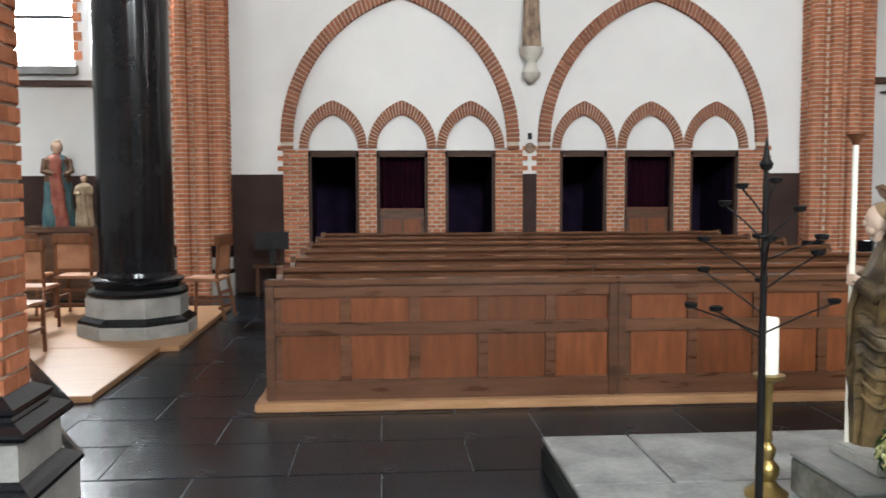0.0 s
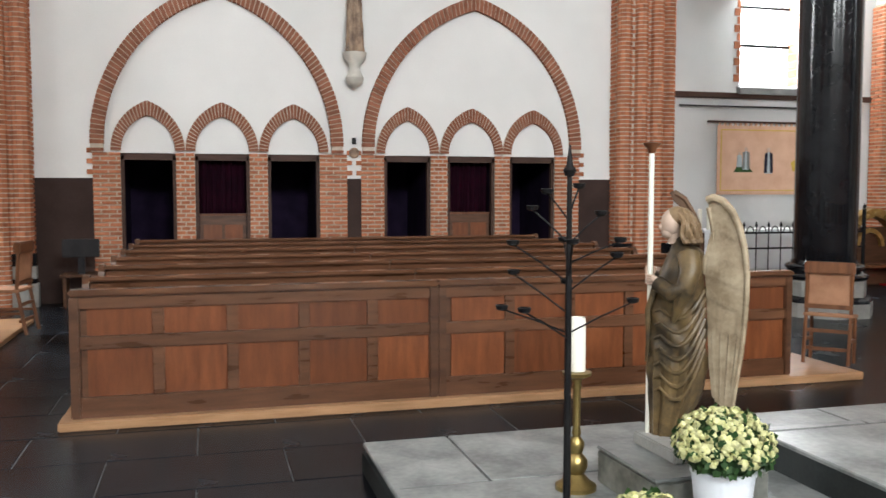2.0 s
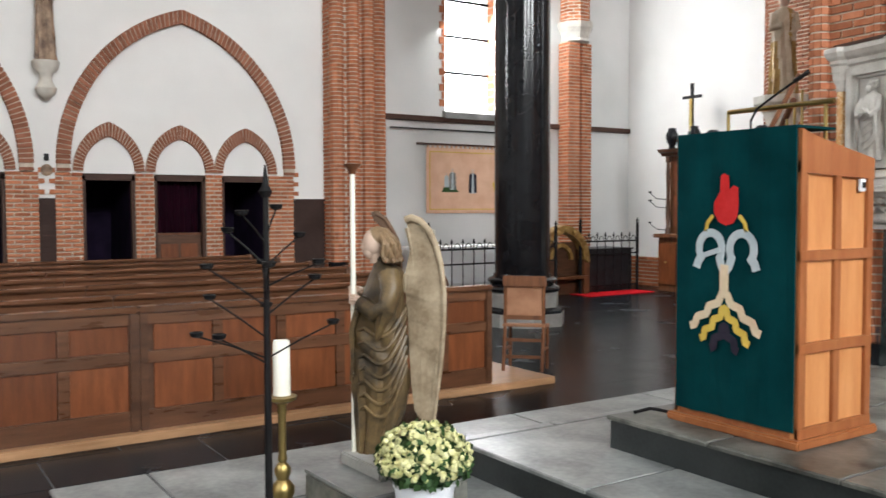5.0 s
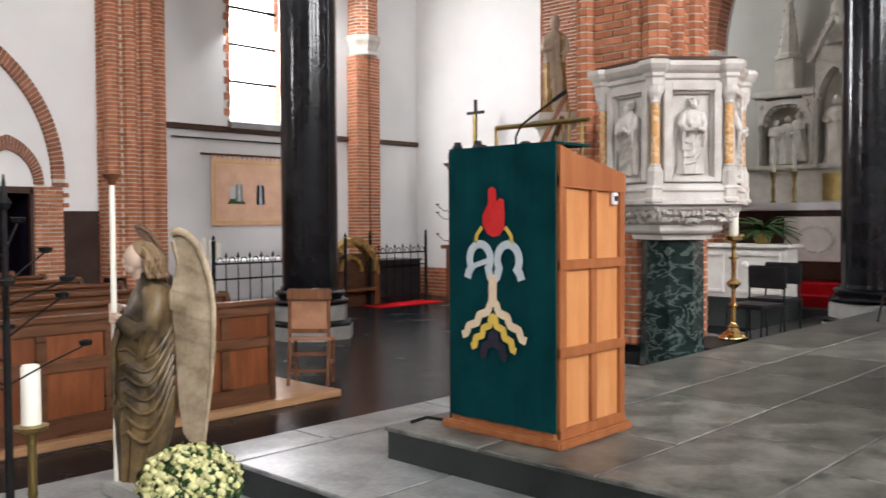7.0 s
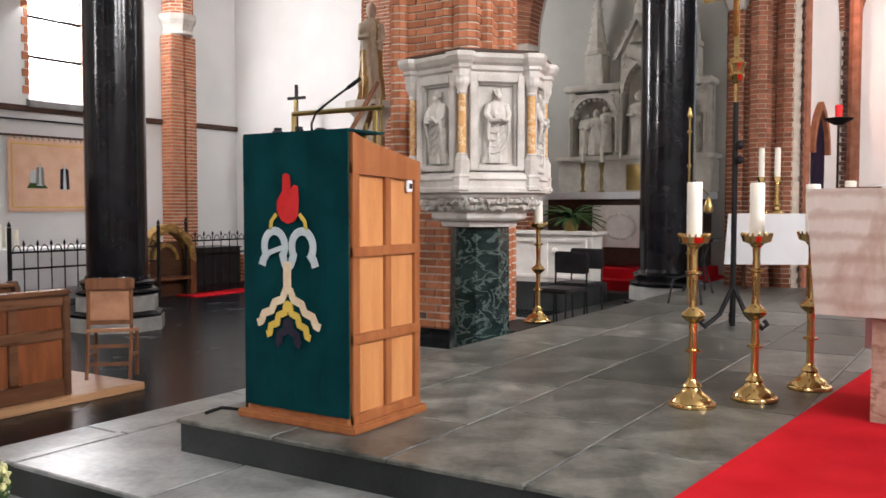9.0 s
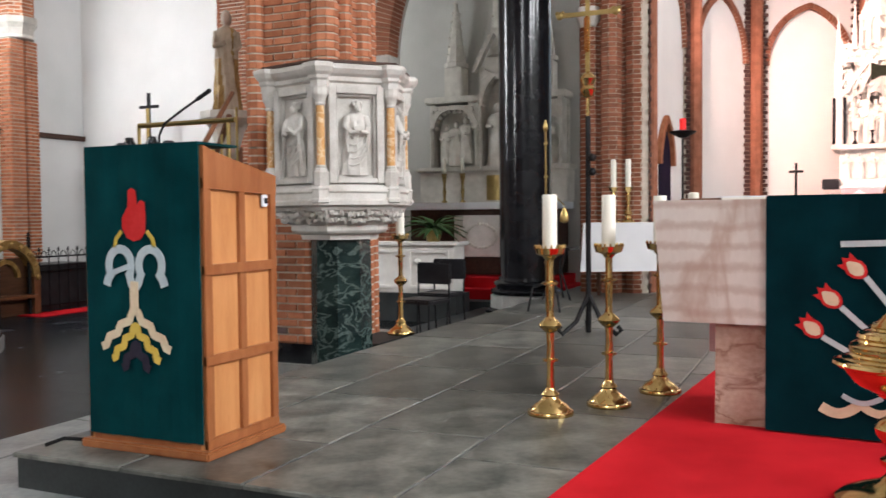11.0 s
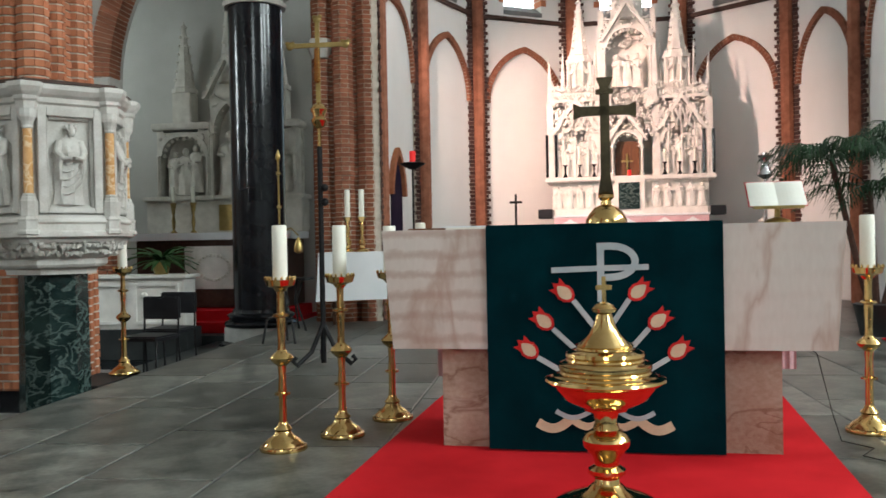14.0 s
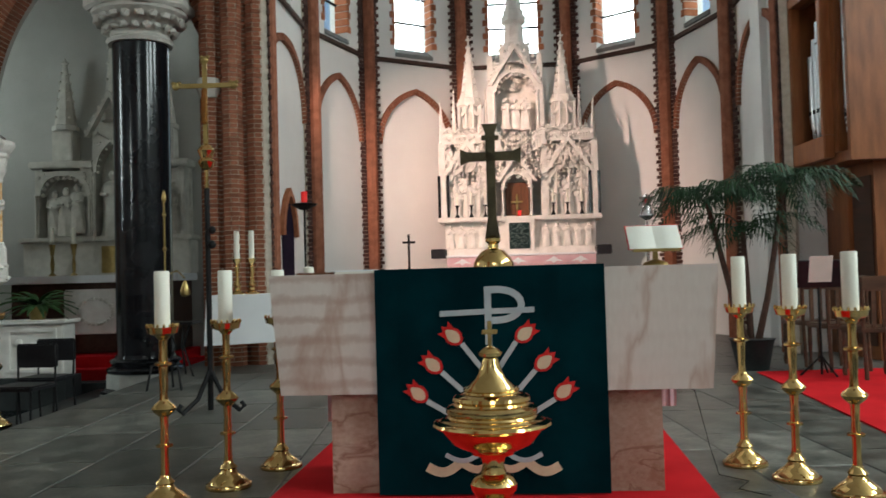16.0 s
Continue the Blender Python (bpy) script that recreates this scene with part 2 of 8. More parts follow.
LIGHTOAK = surf("light_oak_panel", (0.47, 0.19, 0.065), (0.57, 0.26, 0.1), 3, 0.42, 0, 0.05, 40, (6, 6, 1))
MIDOAK = surf("orange_oak_frame", (0.25, 0.08, 0.026), (0.34, 0.125, 0.045), 3, 0.4, 0, 0.05, 40, (6, 6, 1))
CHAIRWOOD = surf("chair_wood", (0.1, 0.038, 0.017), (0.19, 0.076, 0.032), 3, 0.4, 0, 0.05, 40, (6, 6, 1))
CANE = surf("pale_cane_panel", (0.27, 0.125, 0.065), (0.38, 0.19, 0.105), 8, 0.6, 0, 0.2, 160)
BRASS = surf("polished_brass", (0.6, 0.41, 0.15), (0.75, 0.54, 0.24), 6, 0.11, 1, 0.03, rough_var=0.05)
OLDBRASS = surf("dull_brass", (0.3, 0.22, 0.08), (0.45, 0.33, 0.13), 6, 0.34, 1, 0.05)
WAX = surf("cream_wax", (0.8, 0.77, 0.66), (0.86, 0.84, 0.74), 5, 0.5, 0, 0.05)
IRON = surf("black_wrought_iron", (0.006, 0.006, 0.007), (0.014, 0.013, 0.013), 12, 0.5, 0.1, 0.2, spec=0.18)
GREENCLOTH = surf("green_velvet_cloth", (0.0, 0.025, 0.029), (0.002, 0.042, 0.047), 5, 0.85, 0, 0.15, 250, spec=0.06)
DARKGREEN = surf("dark_green_cloth", (0.0, 0.014, 0.019), (0.001, 0.023, 0.03), 5, 0.85, 0, 0.15, 250, spec=0.06)
REDCARPET = surf("red_carpet", (0.49, 0.01, 0.016), (0.62, 0.018, 0.026), 3, 0.95, 0, 0.4, 300, spec=0.06)
WHITECLOTH = surf("white_linen", (0.78, 0.79, 0.8), (0.84, 0.85, 0.86), 3, 0.85, 0, 0.1, 200, spec=0.06)
APPL_WHITE = surf("applique_white", (0.42, 0.48, 0.51), (0.52, 0.57, 0.58), 8, 0.8, spec=0.06)
APPL_RED = surf("applique_red", (0.5, 0.02, 0.02), (0.6, 0.04, 0.04), 8, 0.8, spec=0.06)
APPL_CREAM = surf("applique_cream", (0.62, 0.48, 0.33), (0.72, 0.6, 0.42), 8, 0.8, spec=0.06)
APPL_GOLD = surf("applique_gold", (0.55, 0.38, 0.06), (0.65, 0.46, 0.1), 8, 0.8, spec=0.06)
APPL_BLACK = surf("applique_black", (0.02, 0.018, 0.03), (0.035, 0.03, 0.045), 8, 0.8, spec=0.06)
MAROON = surf("maroon_curtain", (0.01, 0.002, 0.006), (0.02, 0.003, 0.009), 4, 0.9, 0, 0.2, spec=0.06)
# near-black violet that puts the shade inside openings into the colour
OPENING_SHADE = surf("opening_shade", (0.012, 0.008, 0.02), (0.024, 0.015, 0.036), 4, 0.9, spec=0.06)
ROBE = surf("brown_gold_robe", (0.035, 0.025, 0.015), (0.17, 0.11, 0.045), 8, 0.4, 0, 0.3, 60, spec=0.4)
WING = surf("cream_wing", (0.23, 0.17, 0.105), (0.46, 0.37, 0.255), 9, 0.6, 0, 0.25)
LEAF = surf("leaf_green", (0.02, 0.05, 0.016), (0.05, 0.1, 0.03), 9, 0.5, 0, 0.1, spec=0.18)
PALMLEAF = surf("palm_green", (0.01, 0.027, 0.013), (0.032, 0.066, 0.03), 6, 0.4, 0, 0.1, spec=0.18)
PETAL = surf("pale_yellow_petal", (0.46, 0.45, 0.17), (0.7, 0.68, 0.38), 20, 0.7, 0, 0.1, island=True, pieces=0.25)
POTWHITE = surf("white_glazed_pot", (0.74, 0.76, 0.8), (0.8, 0.82, 0.86), 4, 0.3, 0, 0.02)
PAPER = surf("book_paper", (0.76, 0.74, 0.66), (0.82, 0.8, 0.73), 4, 0.8, 0, 0.05)
ORGANWOOD = surf("organ_wood", (0.17, 0.056, 0.018), (0.27, 0.095, 0.033), 2.5, 0.4, 0, 0.05, 40, (5, 5, 1))
TIN = surf("organ_pipe_metal", (0.55, 0.58, 0.6), (0.68, 0.7, 0.72), 4, 0.3, 0.9, 0.03)
TAPESTRY = surf("peach_tapestry", (0.62, 0.38, 0.26), (0.7, 0.46, 0.33), 5, 0.9, 0, 0.2, 200, spec=0.06)
PINKCLOTH = surf("pink_altar_linen", (0.66, 0.4, 0.44), (0.76, 0.52, 0.55), 5, 0.9, spec=0.06)
BLACKPLASTIC = surf("black_seat", (0.012, 0.012, 0.014), (0.022, 0.022, 0.025), 8, 0.4)
SILVER = surf("silver", (0.62, 0.63, 0.65), (0.74, 0.75, 0.77), 8, 0.22, 1, 0.03)
PAINTED = surf("painted_statue", (0.1, 0.06, 0.04), (0.42, 0.29, 0.19), 6, 0.5, 0, 0.1)
GILT = surf("worn_gilding", (0.2, 0.11, 0.03), (0.42, 0.27, 0.09), 9, 0.4, 0.3, 0.2)
PALEVEIL = surf("cream_veil_paint", (0.4, 0.33, 0.24), (0.56, 0.48, 0.37), 9, 0.6, 0, 0.1)
ROSE = surf("faded_rose_paint", (0.25, 0.07, 0.05), (0.4, 0.15, 0.11), 9, 0.6, 0, 0.1)
BLUEROBE = surf("faded_blue_robe", (0.04, 0.1, 0.12), (0.1, 0.19, 0.2), 7, 0.5, 0, 0.1)
WINDOWGLASS = glass("window_glass")
SILL = surf("slate_window_sill", (0.16, 0.16, 0.16), (0.25, 0.25, 0.24), 4, 0.7, 0, 0.2)
TIMBER = surf("dark_timber_rail", (0.05, 0.026, 0.018), (0.08, 0.042, 0.03), 3, 0.5, 0, 0.1, 40, (1, 6, 6), spec=0.18)
REDGLASS = glow("red_lamp_glass", (0.7, 0.02, 0.02), 0.6)

# ---------------------------------------------------------------- mesh helpers


def finish(bm, name, mat, smooth=False):
    me = bpy.data.meshes.new(name)
    bmesh.ops.recalc_face_normals(bm, faces=bm.faces)
    bm.to_mesh(me)
    bm.free()
    me.materials.append(mat)
    if smooth:
        me.polygons.foreach_set("use_smooth", [True] * len(me.polygons))
        me.set_sharp_from_angle(angle=radians(40))
    return me


def part(name, bm, mat, parent=None, label="", smooth=False, kind=""):
    ob = new(name, finish(bm, name, mat, smooth))
    ob.parent = parent
    return tagged(ob, label=label, kind=kind)


def thing(name, label, category, m=None, group="", kind=""):
    ob = new(name)
    ob.empty_display_size = 0.1
    if m is not None:
        ob.matrix_basis = m
    return tagged(ob, label, category, group, kind)


def box(bm, x0, x1, y0, y1, z0, z1, bevel=0.0, m=None):
    vs = [bm.verts.new((x, y, z)) for x in (x0, x1) for y in (y0, y1) for z in (z0, z1)]
    fs = [bm.faces.new([vs[i] for i in f]) for f in ((0, 1, 3, 2), (4, 6, 7, 5), (0, 4, 5, 1), (2, 3, 7, 6), (0, 2, 6, 4), (1, 5, 7, 3))]
    if bevel:
        es = list({e for f in fs for e in f.edges})
        r = bmesh.ops.bevel(bm, geom=es, offset=bevel, segments=2, affect="EDGES")
        vs = list({v for v in vs if v.is_valid} | set(r["verts"]))
    if m is not None:
        for v in vs:
            v.co = m @ v.co
    return bm


def B(*a, **k):
    return box(bmesh.new(), *a, **k)


def lathe(bm, prof, n=20, c=(0, 0, 0), turn=0.0):
    """Solid of revolution from (radius, height) rows."""
    rings = []
    for r, z in prof:
        rings.append([bm.verts.new((c[0] + r * math.cos(turn + 2 * math.pi * i / n), c[1] + r * math.sin(turn + 2 * math.pi * i / n), c[2] + z)) for i in range(n)])
    for a, b in zip(rings, rings[1:]):
        for i in range(n):
            j = (i + 1) % n
            bm.faces.new((a[i], a[j], b[j], b[i]))
    bm.faces.new(rings[0][::-1])
    bm.faces.new(rings[-1])
    return bm


def L(prof, n=20, c=(0, 0, 0), turn=0.0):
    return lathe(bmesh.new(), prof, n, c, turn)


def prism(bm, pts, axis, a0, a1):
    """Extrude a 2D outline along an axis: 'x' takes (y, z), 'y' takes (x, z), 'z' takes (x, y)."""
    def put(p, a):
        return {"x": (a, p[0], p[1]), "y": (p[0], a, p[1]), "z": (p[0], p[1], a)}[axis]
    lo = [bm.verts.new(put(p, a0)) for p in pts]
    hi = [bm.verts.new(put(p, a1)) for p in pts]
    n = len(pts)
    for i in range(n):
        j = (i + 1) % n
        bm.faces.new((lo[i], lo[j], hi[j], hi[i]))
    bm.faces.new(lo[::-1])
    bm.faces.new(hi)
    return bm


def P(pts, axis, a0, a1):
    return prism(bmesh.new(), pts, axis, a0, a1)


def tube(bm, pts, r, n=8, r1=None):
    """Round bar along points, tapering from r to r1."""
    pts = [Vector(p) for p in pts]
    r1 = r if r1 is None else r1
    rings = []
    for i, p in enumerate(pts):
        d = (pts[min(i + 1, len(pts) - 1)] - pts[max(i - 1, 0)]).normalized()
        s = d.orthogonal().normalized() if i == 0 else (side - d * side.dot(d)).normalized()
        side = s
        t = d.cross(s)
        rr = r + (r1 - r) * i / max(1, len(pts) - 1)
        rings.append([bm.verts.new(p + s * rr * math.cos(2 * math.pi * k / n) + t * rr * math.sin(2 * math.pi * k / n)) for k in range(n)])
    for a, b in zip(rings, rings[1:]):
        for k in range(n):
            j = (k + 1) % n
            bm.faces.new((a[k], a[j], b[j], b[k]))
    bm.faces.new(rings[0][::-1])
    bm.faces.new(rings[-1])
    return bm


def T(pts, r, n=8, r1=None):
    return tube(bmesh.new(), pts, r, n, r1)


def blob(bm, c, r, n=2, jitter=0.0, rnd=random):
    """Rounded lump with radii r, for carved and organic forms."""
    m = Matrix.Translation(c) @ Matrix.Diagonal((*r, 1))
    vs = bmesh.ops.create_icosphere(bm, subdivisions=n, radius=1, matrix=m)["verts"]
    if jitter:
        for v in vs:
            v.co += Vector((rnd.uniform(-1, 1), rnd.uniform(-1, 1), rnd.uniform(-1, 1))) * jitter
    return bm


def arch_pts(cx, zs, w, rise, n=12):
    """Outline of a pointed arch from its left spring to its right one."""
    r = (w * w + rise * rise) / (2 * w)
    a1 = math.acos((r - w) / r)
    left = [(cx + (r - w) - r * math.cos(a1 * i / n), zs + r * math.sin(a1 * i / n)) for i in range(n + 1)]
    right = [(2 * cx - x, z) for x, z in left[:-1]][::-1]
    return left + right


def arch_band(bm, cx, zs, w, rise, thick, put, d0, d1, n=12, tall=1.1):
    """Solid pointed band; put(x, z, d) gives the place."""
    a = arch_pts(cx, zs, w, rise, n)
    b = arch_pts(cx, zs, w + thick, rise + thick * tall, n)
    rows = [[bm.verts.new(put(p[0], p[1], d)) for p in q] for q, d in ((a, d0), (b, d0), (b, d1), (a, d1))]
    for r0, r1 in zip(rows, rows[1:] + rows[:1]):
        for i in range(len(a) - 1):
            bm.faces.new((r0[i], r0[i + 1], r1[i + 1], r1[i]))
    for i in (0, -1):
        bm.faces.new([r[i] for r in rows])
    return bm


def voussoirs(cx, zs, w, rise, thick, put, d0, d1, size=0.075, gap=0.012, tall=1.1):
    """Single wedge bricks round a pointed arch: a list of bmeshes."""
    n = 48
    a = arch_pts(cx, zs, w, rise, n)
    b = arch_pts(cx, zs, w + thick, rise + thick * tall, n)
    out = []
    half = len(a) // 2
    for side in (0, 1):
        ia = a[:half + 1] if side == 0 else a[half:]
        ib = b[:half + 1] if side == 0 else b[half:]
        length = sum(math.dist(p, q) for p, q in zip(ib, ib[1:]))
        k = max(3, round(length / size))

        def at(line, u):
            u = min(max(u, 0), 1) * (len(line) - 1)
            i = min(int(u), len(line) - 2)
            f = u - i
            return (line[i][0] + (line[i + 1][0] - line[i][0]) * f, line[i][1] + (line[i + 1][1] - line[i][1]) * f)
        g = gap / length / 2
        for j in range(k):
            u0, u1 = j / k + g, (j + 1) / k - g
            q = [at(ia, u0), at(ia, u1), at(ib, u1), at(ib, u0)]
            out.append((q, d0, d1))
    made = []
    for q, e0, e1 in out:
        made.append(([put(p[0], p[1], e0) for p in q], [put(p[0], p[1], e1) for p in q]))
    return made


def add_hex(bm, lo, hi):
    a = [bm.verts.new(p) for p in lo]
    b = [bm.verts.new(p) for p in hi]
    n = len(a)
    for i in range(n):
        j = (i + 1) % n
        bm.faces.new((a[i], a[j], b[j], b[i]))
    bm.faces.new(a[::-1])
    bm.faces.new(b)


def brick_panel(rows, p0, p1, z0, z1, course=0.07, length=0.215, joint=0.017, depth=0.02, shift=0.0):
    """Collect bricks in running bond on the upright face from p0 to p1 (outside on the right of the way)."""
    a, b = Vector((*p0, 0)), Vector((*p1, 0))
    d = b - a
    w = d.length
    d.normalize()
    nrm = Vector((d.y, -d.x, 0))
    k = 0
    z = z0
    while z + course * 0.6 < z1:
        zt = min(z + course - joint, z1)
        u = -(length / 2 if k % 2 else 0.0) - shift
        while u < w - 0.02:
            u0, u1 = max(u, 0), min(u + length - joint, w)
            if u1 - u0 > 0.025:
                out = depth * random.uniform(0.75, 1.1)
                f = [a + d * u0 + Vector((0, 0, z)), a + d * u1 + Vector((0, 0, z)), a + d * u1 + Vector((0, 0, zt)), a + d * u0 + Vector((0, 0, zt))]
                rows.append(([tuple(v) for v in f], [tuple(v + nrm * out) for v in f]))
            u += length
        z += course
        k += 1


def bricks_mesh(rows, name, parent, label="", mat=None):
    verts, faces = [], []
    for lo, hi in rows:
        i = len(verts)
        n = len(lo)
        verts += lo + hi
        faces += [(i + k, i + (k + 1) % n, i + n + (k + 1) % n, i + n + k) for k in range(n)]
        faces.append(tuple(range(i + n, i + 2 * n)))
    me = bpy.data.meshes.new(name)
    me.from_pydata(verts, [], faces)
    me.materials.append(mat or BRICK)
    ob = new(name, me)
    ob.parent = parent
    return tagged(ob, label=label, kind="stuff")

# ---------------------------------------------------------------- setting
Z1, Z2, Z3 = 0.158, 0.316, 0.474
NORTH = 12.7


def tiles(name, parent, x0, x1, y0, y1, z, mat, tx, ty, gap, thick, single, joined_name, holes=()):
    """Staggered slabs; those inside 'single' are objects of their own, on shared meshes, the rest one mesh."""
    rows, lone = [], []
    j = 0
    y = y0
    while y < y1 - 0.02:
        ye = min(y + ty, y1)
        x = x0 - (tx * random.choice((0.35, 0.5, 0.6)) if j % 2 else 0)
        while x < x1 - 0.02:
            a, b = max(x, x0), min(x + tx, x1)
            if b - a > 0.05 and not any(h[0] <= (a + b) / 2 <= h[1] and h[2] <= (y + ye) / 2 <= h[3] for h in holes):
                cx, cy = (a + b) / 2, (y + ye) / 2
                (lone if single[0] < cx < single[1] and single[2] < cy < single[3] else rows).append((a, b, y, ye))
            x += tx
        y += ty
        j += 1
    meshes = {}
    for a, b, c, d in lone[:300]:
        key = (round(b - a, 2), round(d - c, 2))
        if key not in meshes:
            w, h = key[0] / 2 - gap / 2, key[1] / 2 - gap / 2
            bm = bmesh.new()
            e = 0.006
            add_hex(bm, [(-w, -h, -thick), (w, -h, -thick), (w, h, -thick), (-w, h, -thick)], [(-w, -h, -e), (w, -h, -e), (w, h, -e), (-w, h, -e)])
            top = [f for f in bm.faces if f.calc_center_median().z > -e - 1e-6]
            bmesh.ops.delete(bm, geom=top, context="FACES_ONLY")
            bm.verts.ensure_lookup_table()
            a4 = [v for v in bm.verts if v.co.z > -e - 1e-6]
            b4 = [bm.verts.new((v.co.x * (1 - e / w), v.co.y * (1 - e / h), 0)) for v in a4]
            for i in range(4):
                k = (i + 1) % 4
                bm.faces.new((a4[i], a4[k], b4[k], b4[i]))
            bm.faces.new(b4)
            meshes[key] = finish(bm, name, mat)
        ob = new(name, meshes[key])
        ob.parent = parent
        ob.location = ((a + b) / 2, (c + d) / 2, z + random.uniform(-0.0015, 0.0015))
    rest = []
    for a, b, c, d in rows + lone[300:]:
        q = [(a + gap / 2, c + gap / 2), (b - gap / 2, c + gap / 2), (b - gap / 2, d - gap / 2), (a + gap / 2, d - gap / 2)]
        rest.append(([(p[0], p[1], z - thick) for p in q], [(p[0], p[1], z) for p in q]))
    if rest:
        bricks_mesh(rest, joined_name, parent, mat=mat)


floor = tagged(part("floor", B(-14, 24, -12, 13.6, -0.3, -0.004), JOINT), "polished black slate floor of the church", "floor", kind="structure")

steps = thing("chancel_steps", "low grey bluestone platforms stepping up to the altar", "steps", kind="structure")
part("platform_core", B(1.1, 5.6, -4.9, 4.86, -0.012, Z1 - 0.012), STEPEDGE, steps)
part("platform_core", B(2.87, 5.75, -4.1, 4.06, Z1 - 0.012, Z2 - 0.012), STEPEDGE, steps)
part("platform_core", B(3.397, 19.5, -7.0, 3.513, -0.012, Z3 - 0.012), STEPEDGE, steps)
# slabs with a slightly overhanging edge
for a, b, z in ((1.12, 4.84, Z1), (2.89, 4.04, Z2)):
    part("joint_bed", B(a, 5.58, -4.0, b, z - 0.01, z - 0.004), JOINT, steps)
part("joint_bed", B(3.41, 19.4, -6.9, 3.5, Z3 - 0.01, Z3 - 0.004), JOINT, steps)
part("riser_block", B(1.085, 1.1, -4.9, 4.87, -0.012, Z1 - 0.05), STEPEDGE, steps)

# north wall: plaster above, brick jambs and confessional openings below
wall_n = thing("wall_north", "white plastered wall with brick arches over confessional openings", "wall", kind="structure")
OPEN = [(-0.75, -0.05), (0.19, 0.91), (1.15, 1.86), (2.77, 3.45), (3.70, 4.42), (4.65, 5.36)]
LINTEL = 1.93
part("plaster", B(-2.2, 6.8, NORTH, NORTH + 0.5, LINTEL + 0.03, 11.0), PLASTER, wall_n, "white plaster")
edges = [-2.2] + [v for o in OPEN for v in o] + [6.8]
for a, b in zip(edges[::2], edges[1::2]):
    part("jamb_core", B(a, b, NORTH, NORTH + 0.5, -0.01, LINTEL + 0.03), MORTAR, wall_n)


def north_put(x, z, d):
    return (x, NORTH - d, z)


for a, b in ((-2.1, -1.09), (2.24, 2.44), (5.75, 6.7)):
    part("dado_panel", B(a, b, NORTH - 0.012, NORTH, 0.0, 1.63), DADO, wall_n, "dark brown painted dado")
    part("plaster_strip", B(a, b, NORTH - 0.008, NORTH, 1.63, LINTEL + 0.03), PLASTER, wall_n)
rows = []
for a, b in ((-1.09, -0.75), (-0.05, 0.19), (0.91, 1.15), (1.86, 2.24), (2.44, 2.77), (3.45, 3.70), (4.42, 4.65), (5.36, 5.75)):
    brick_panel(rows, (a, NORTH), (b, NORTH), 0.3, LINTEL + 0.04, 0.058, 0.2 if b - a > 0.3 else 0.125, 0.019, depth=0.026)
bricks_mesh(rows, "jamb_brickwork", wall_n, "red brick jambs with pale joints")
# toothed quoins at the ends of the jambs
for x, s in ((-1.09, -1), (2.24, 1), (2.44, -1), (5.75, 1)):
    for k in range(3):
        z = 1.68 + 0.14 * k
        part("quoin_brick", B(min(x, x + s * 0.07), max(x, x + s * 0.07), NORTH - 0.03, NORTH, z, z + 0.06), BRICK_ONE, wall_n)
singles = []
GREAT = (0.535, 4.105)
for cx in GREAT:
    part("arch_bed", arch_band(bmesh.new(), cx, 2.07, 1.49, 1.98, 0.155, north_put, 0.0, 0.055, 24), MORTAR, wall_n, "pale mortar bed of the great arch")
    singles += voussoirs(cx, 2.07, 1.48, 1.97, 0.172, north_put, 0.0, 0.07, 0.066, 0.013)
    for s in (-1, 1):
        e0, e1 = sorted((cx + s * 1.49, cx + s * 1.645))
        part("arch_leg_bed", B(e0, e1, NORTH - 0.05, NORTH, LINTEL + 0.04, 2.07), MORTAR, wall_n)
small = []
for a, b in OPEN:
    cx, w = (a + b) / 2, (b - a) / 2
    part("small_arch_bed", arch_band(bmesh.new(), cx, LINTEL + 0.06, w, 0.47, 0.118, north_put, 0.0, 0.04, 12, 1.5), MORTAR, wall_n)
    small += voussoirs(cx, LINTEL + 0.06, w - 0.01, 0.46, 0.126, north_put, 0.0, 0.05, 0.054, 0.012, 1.55)
legs = []
for cx in GREAT:
    for s in (-1, 1):
        e0, e1 = sorted((cx + s * 1.48, cx + s * 1.652))
        brick_panel(legs, (e0, NORTH - 0.045), (e1, NORTH - 0.045), LINTEL + 0.05, 2.07, 0.058, 0.2)
bricks_mesh(small + legs, "small_arch_brickwork", wall_n, "red brick pointed arches", BRICK_ARCH)
for lo, hi in singles[:300]:
    bm = bmesh.new()
    add_hex(bm, lo, hi)
    part("brick", bm, BRICK_ARCH, wall_n)
if len(singles) > 300:
    bricks_mesh(singles[300:], "arch_brickwork", wall_n, "red brick arch ring", BRICK_ARCH)
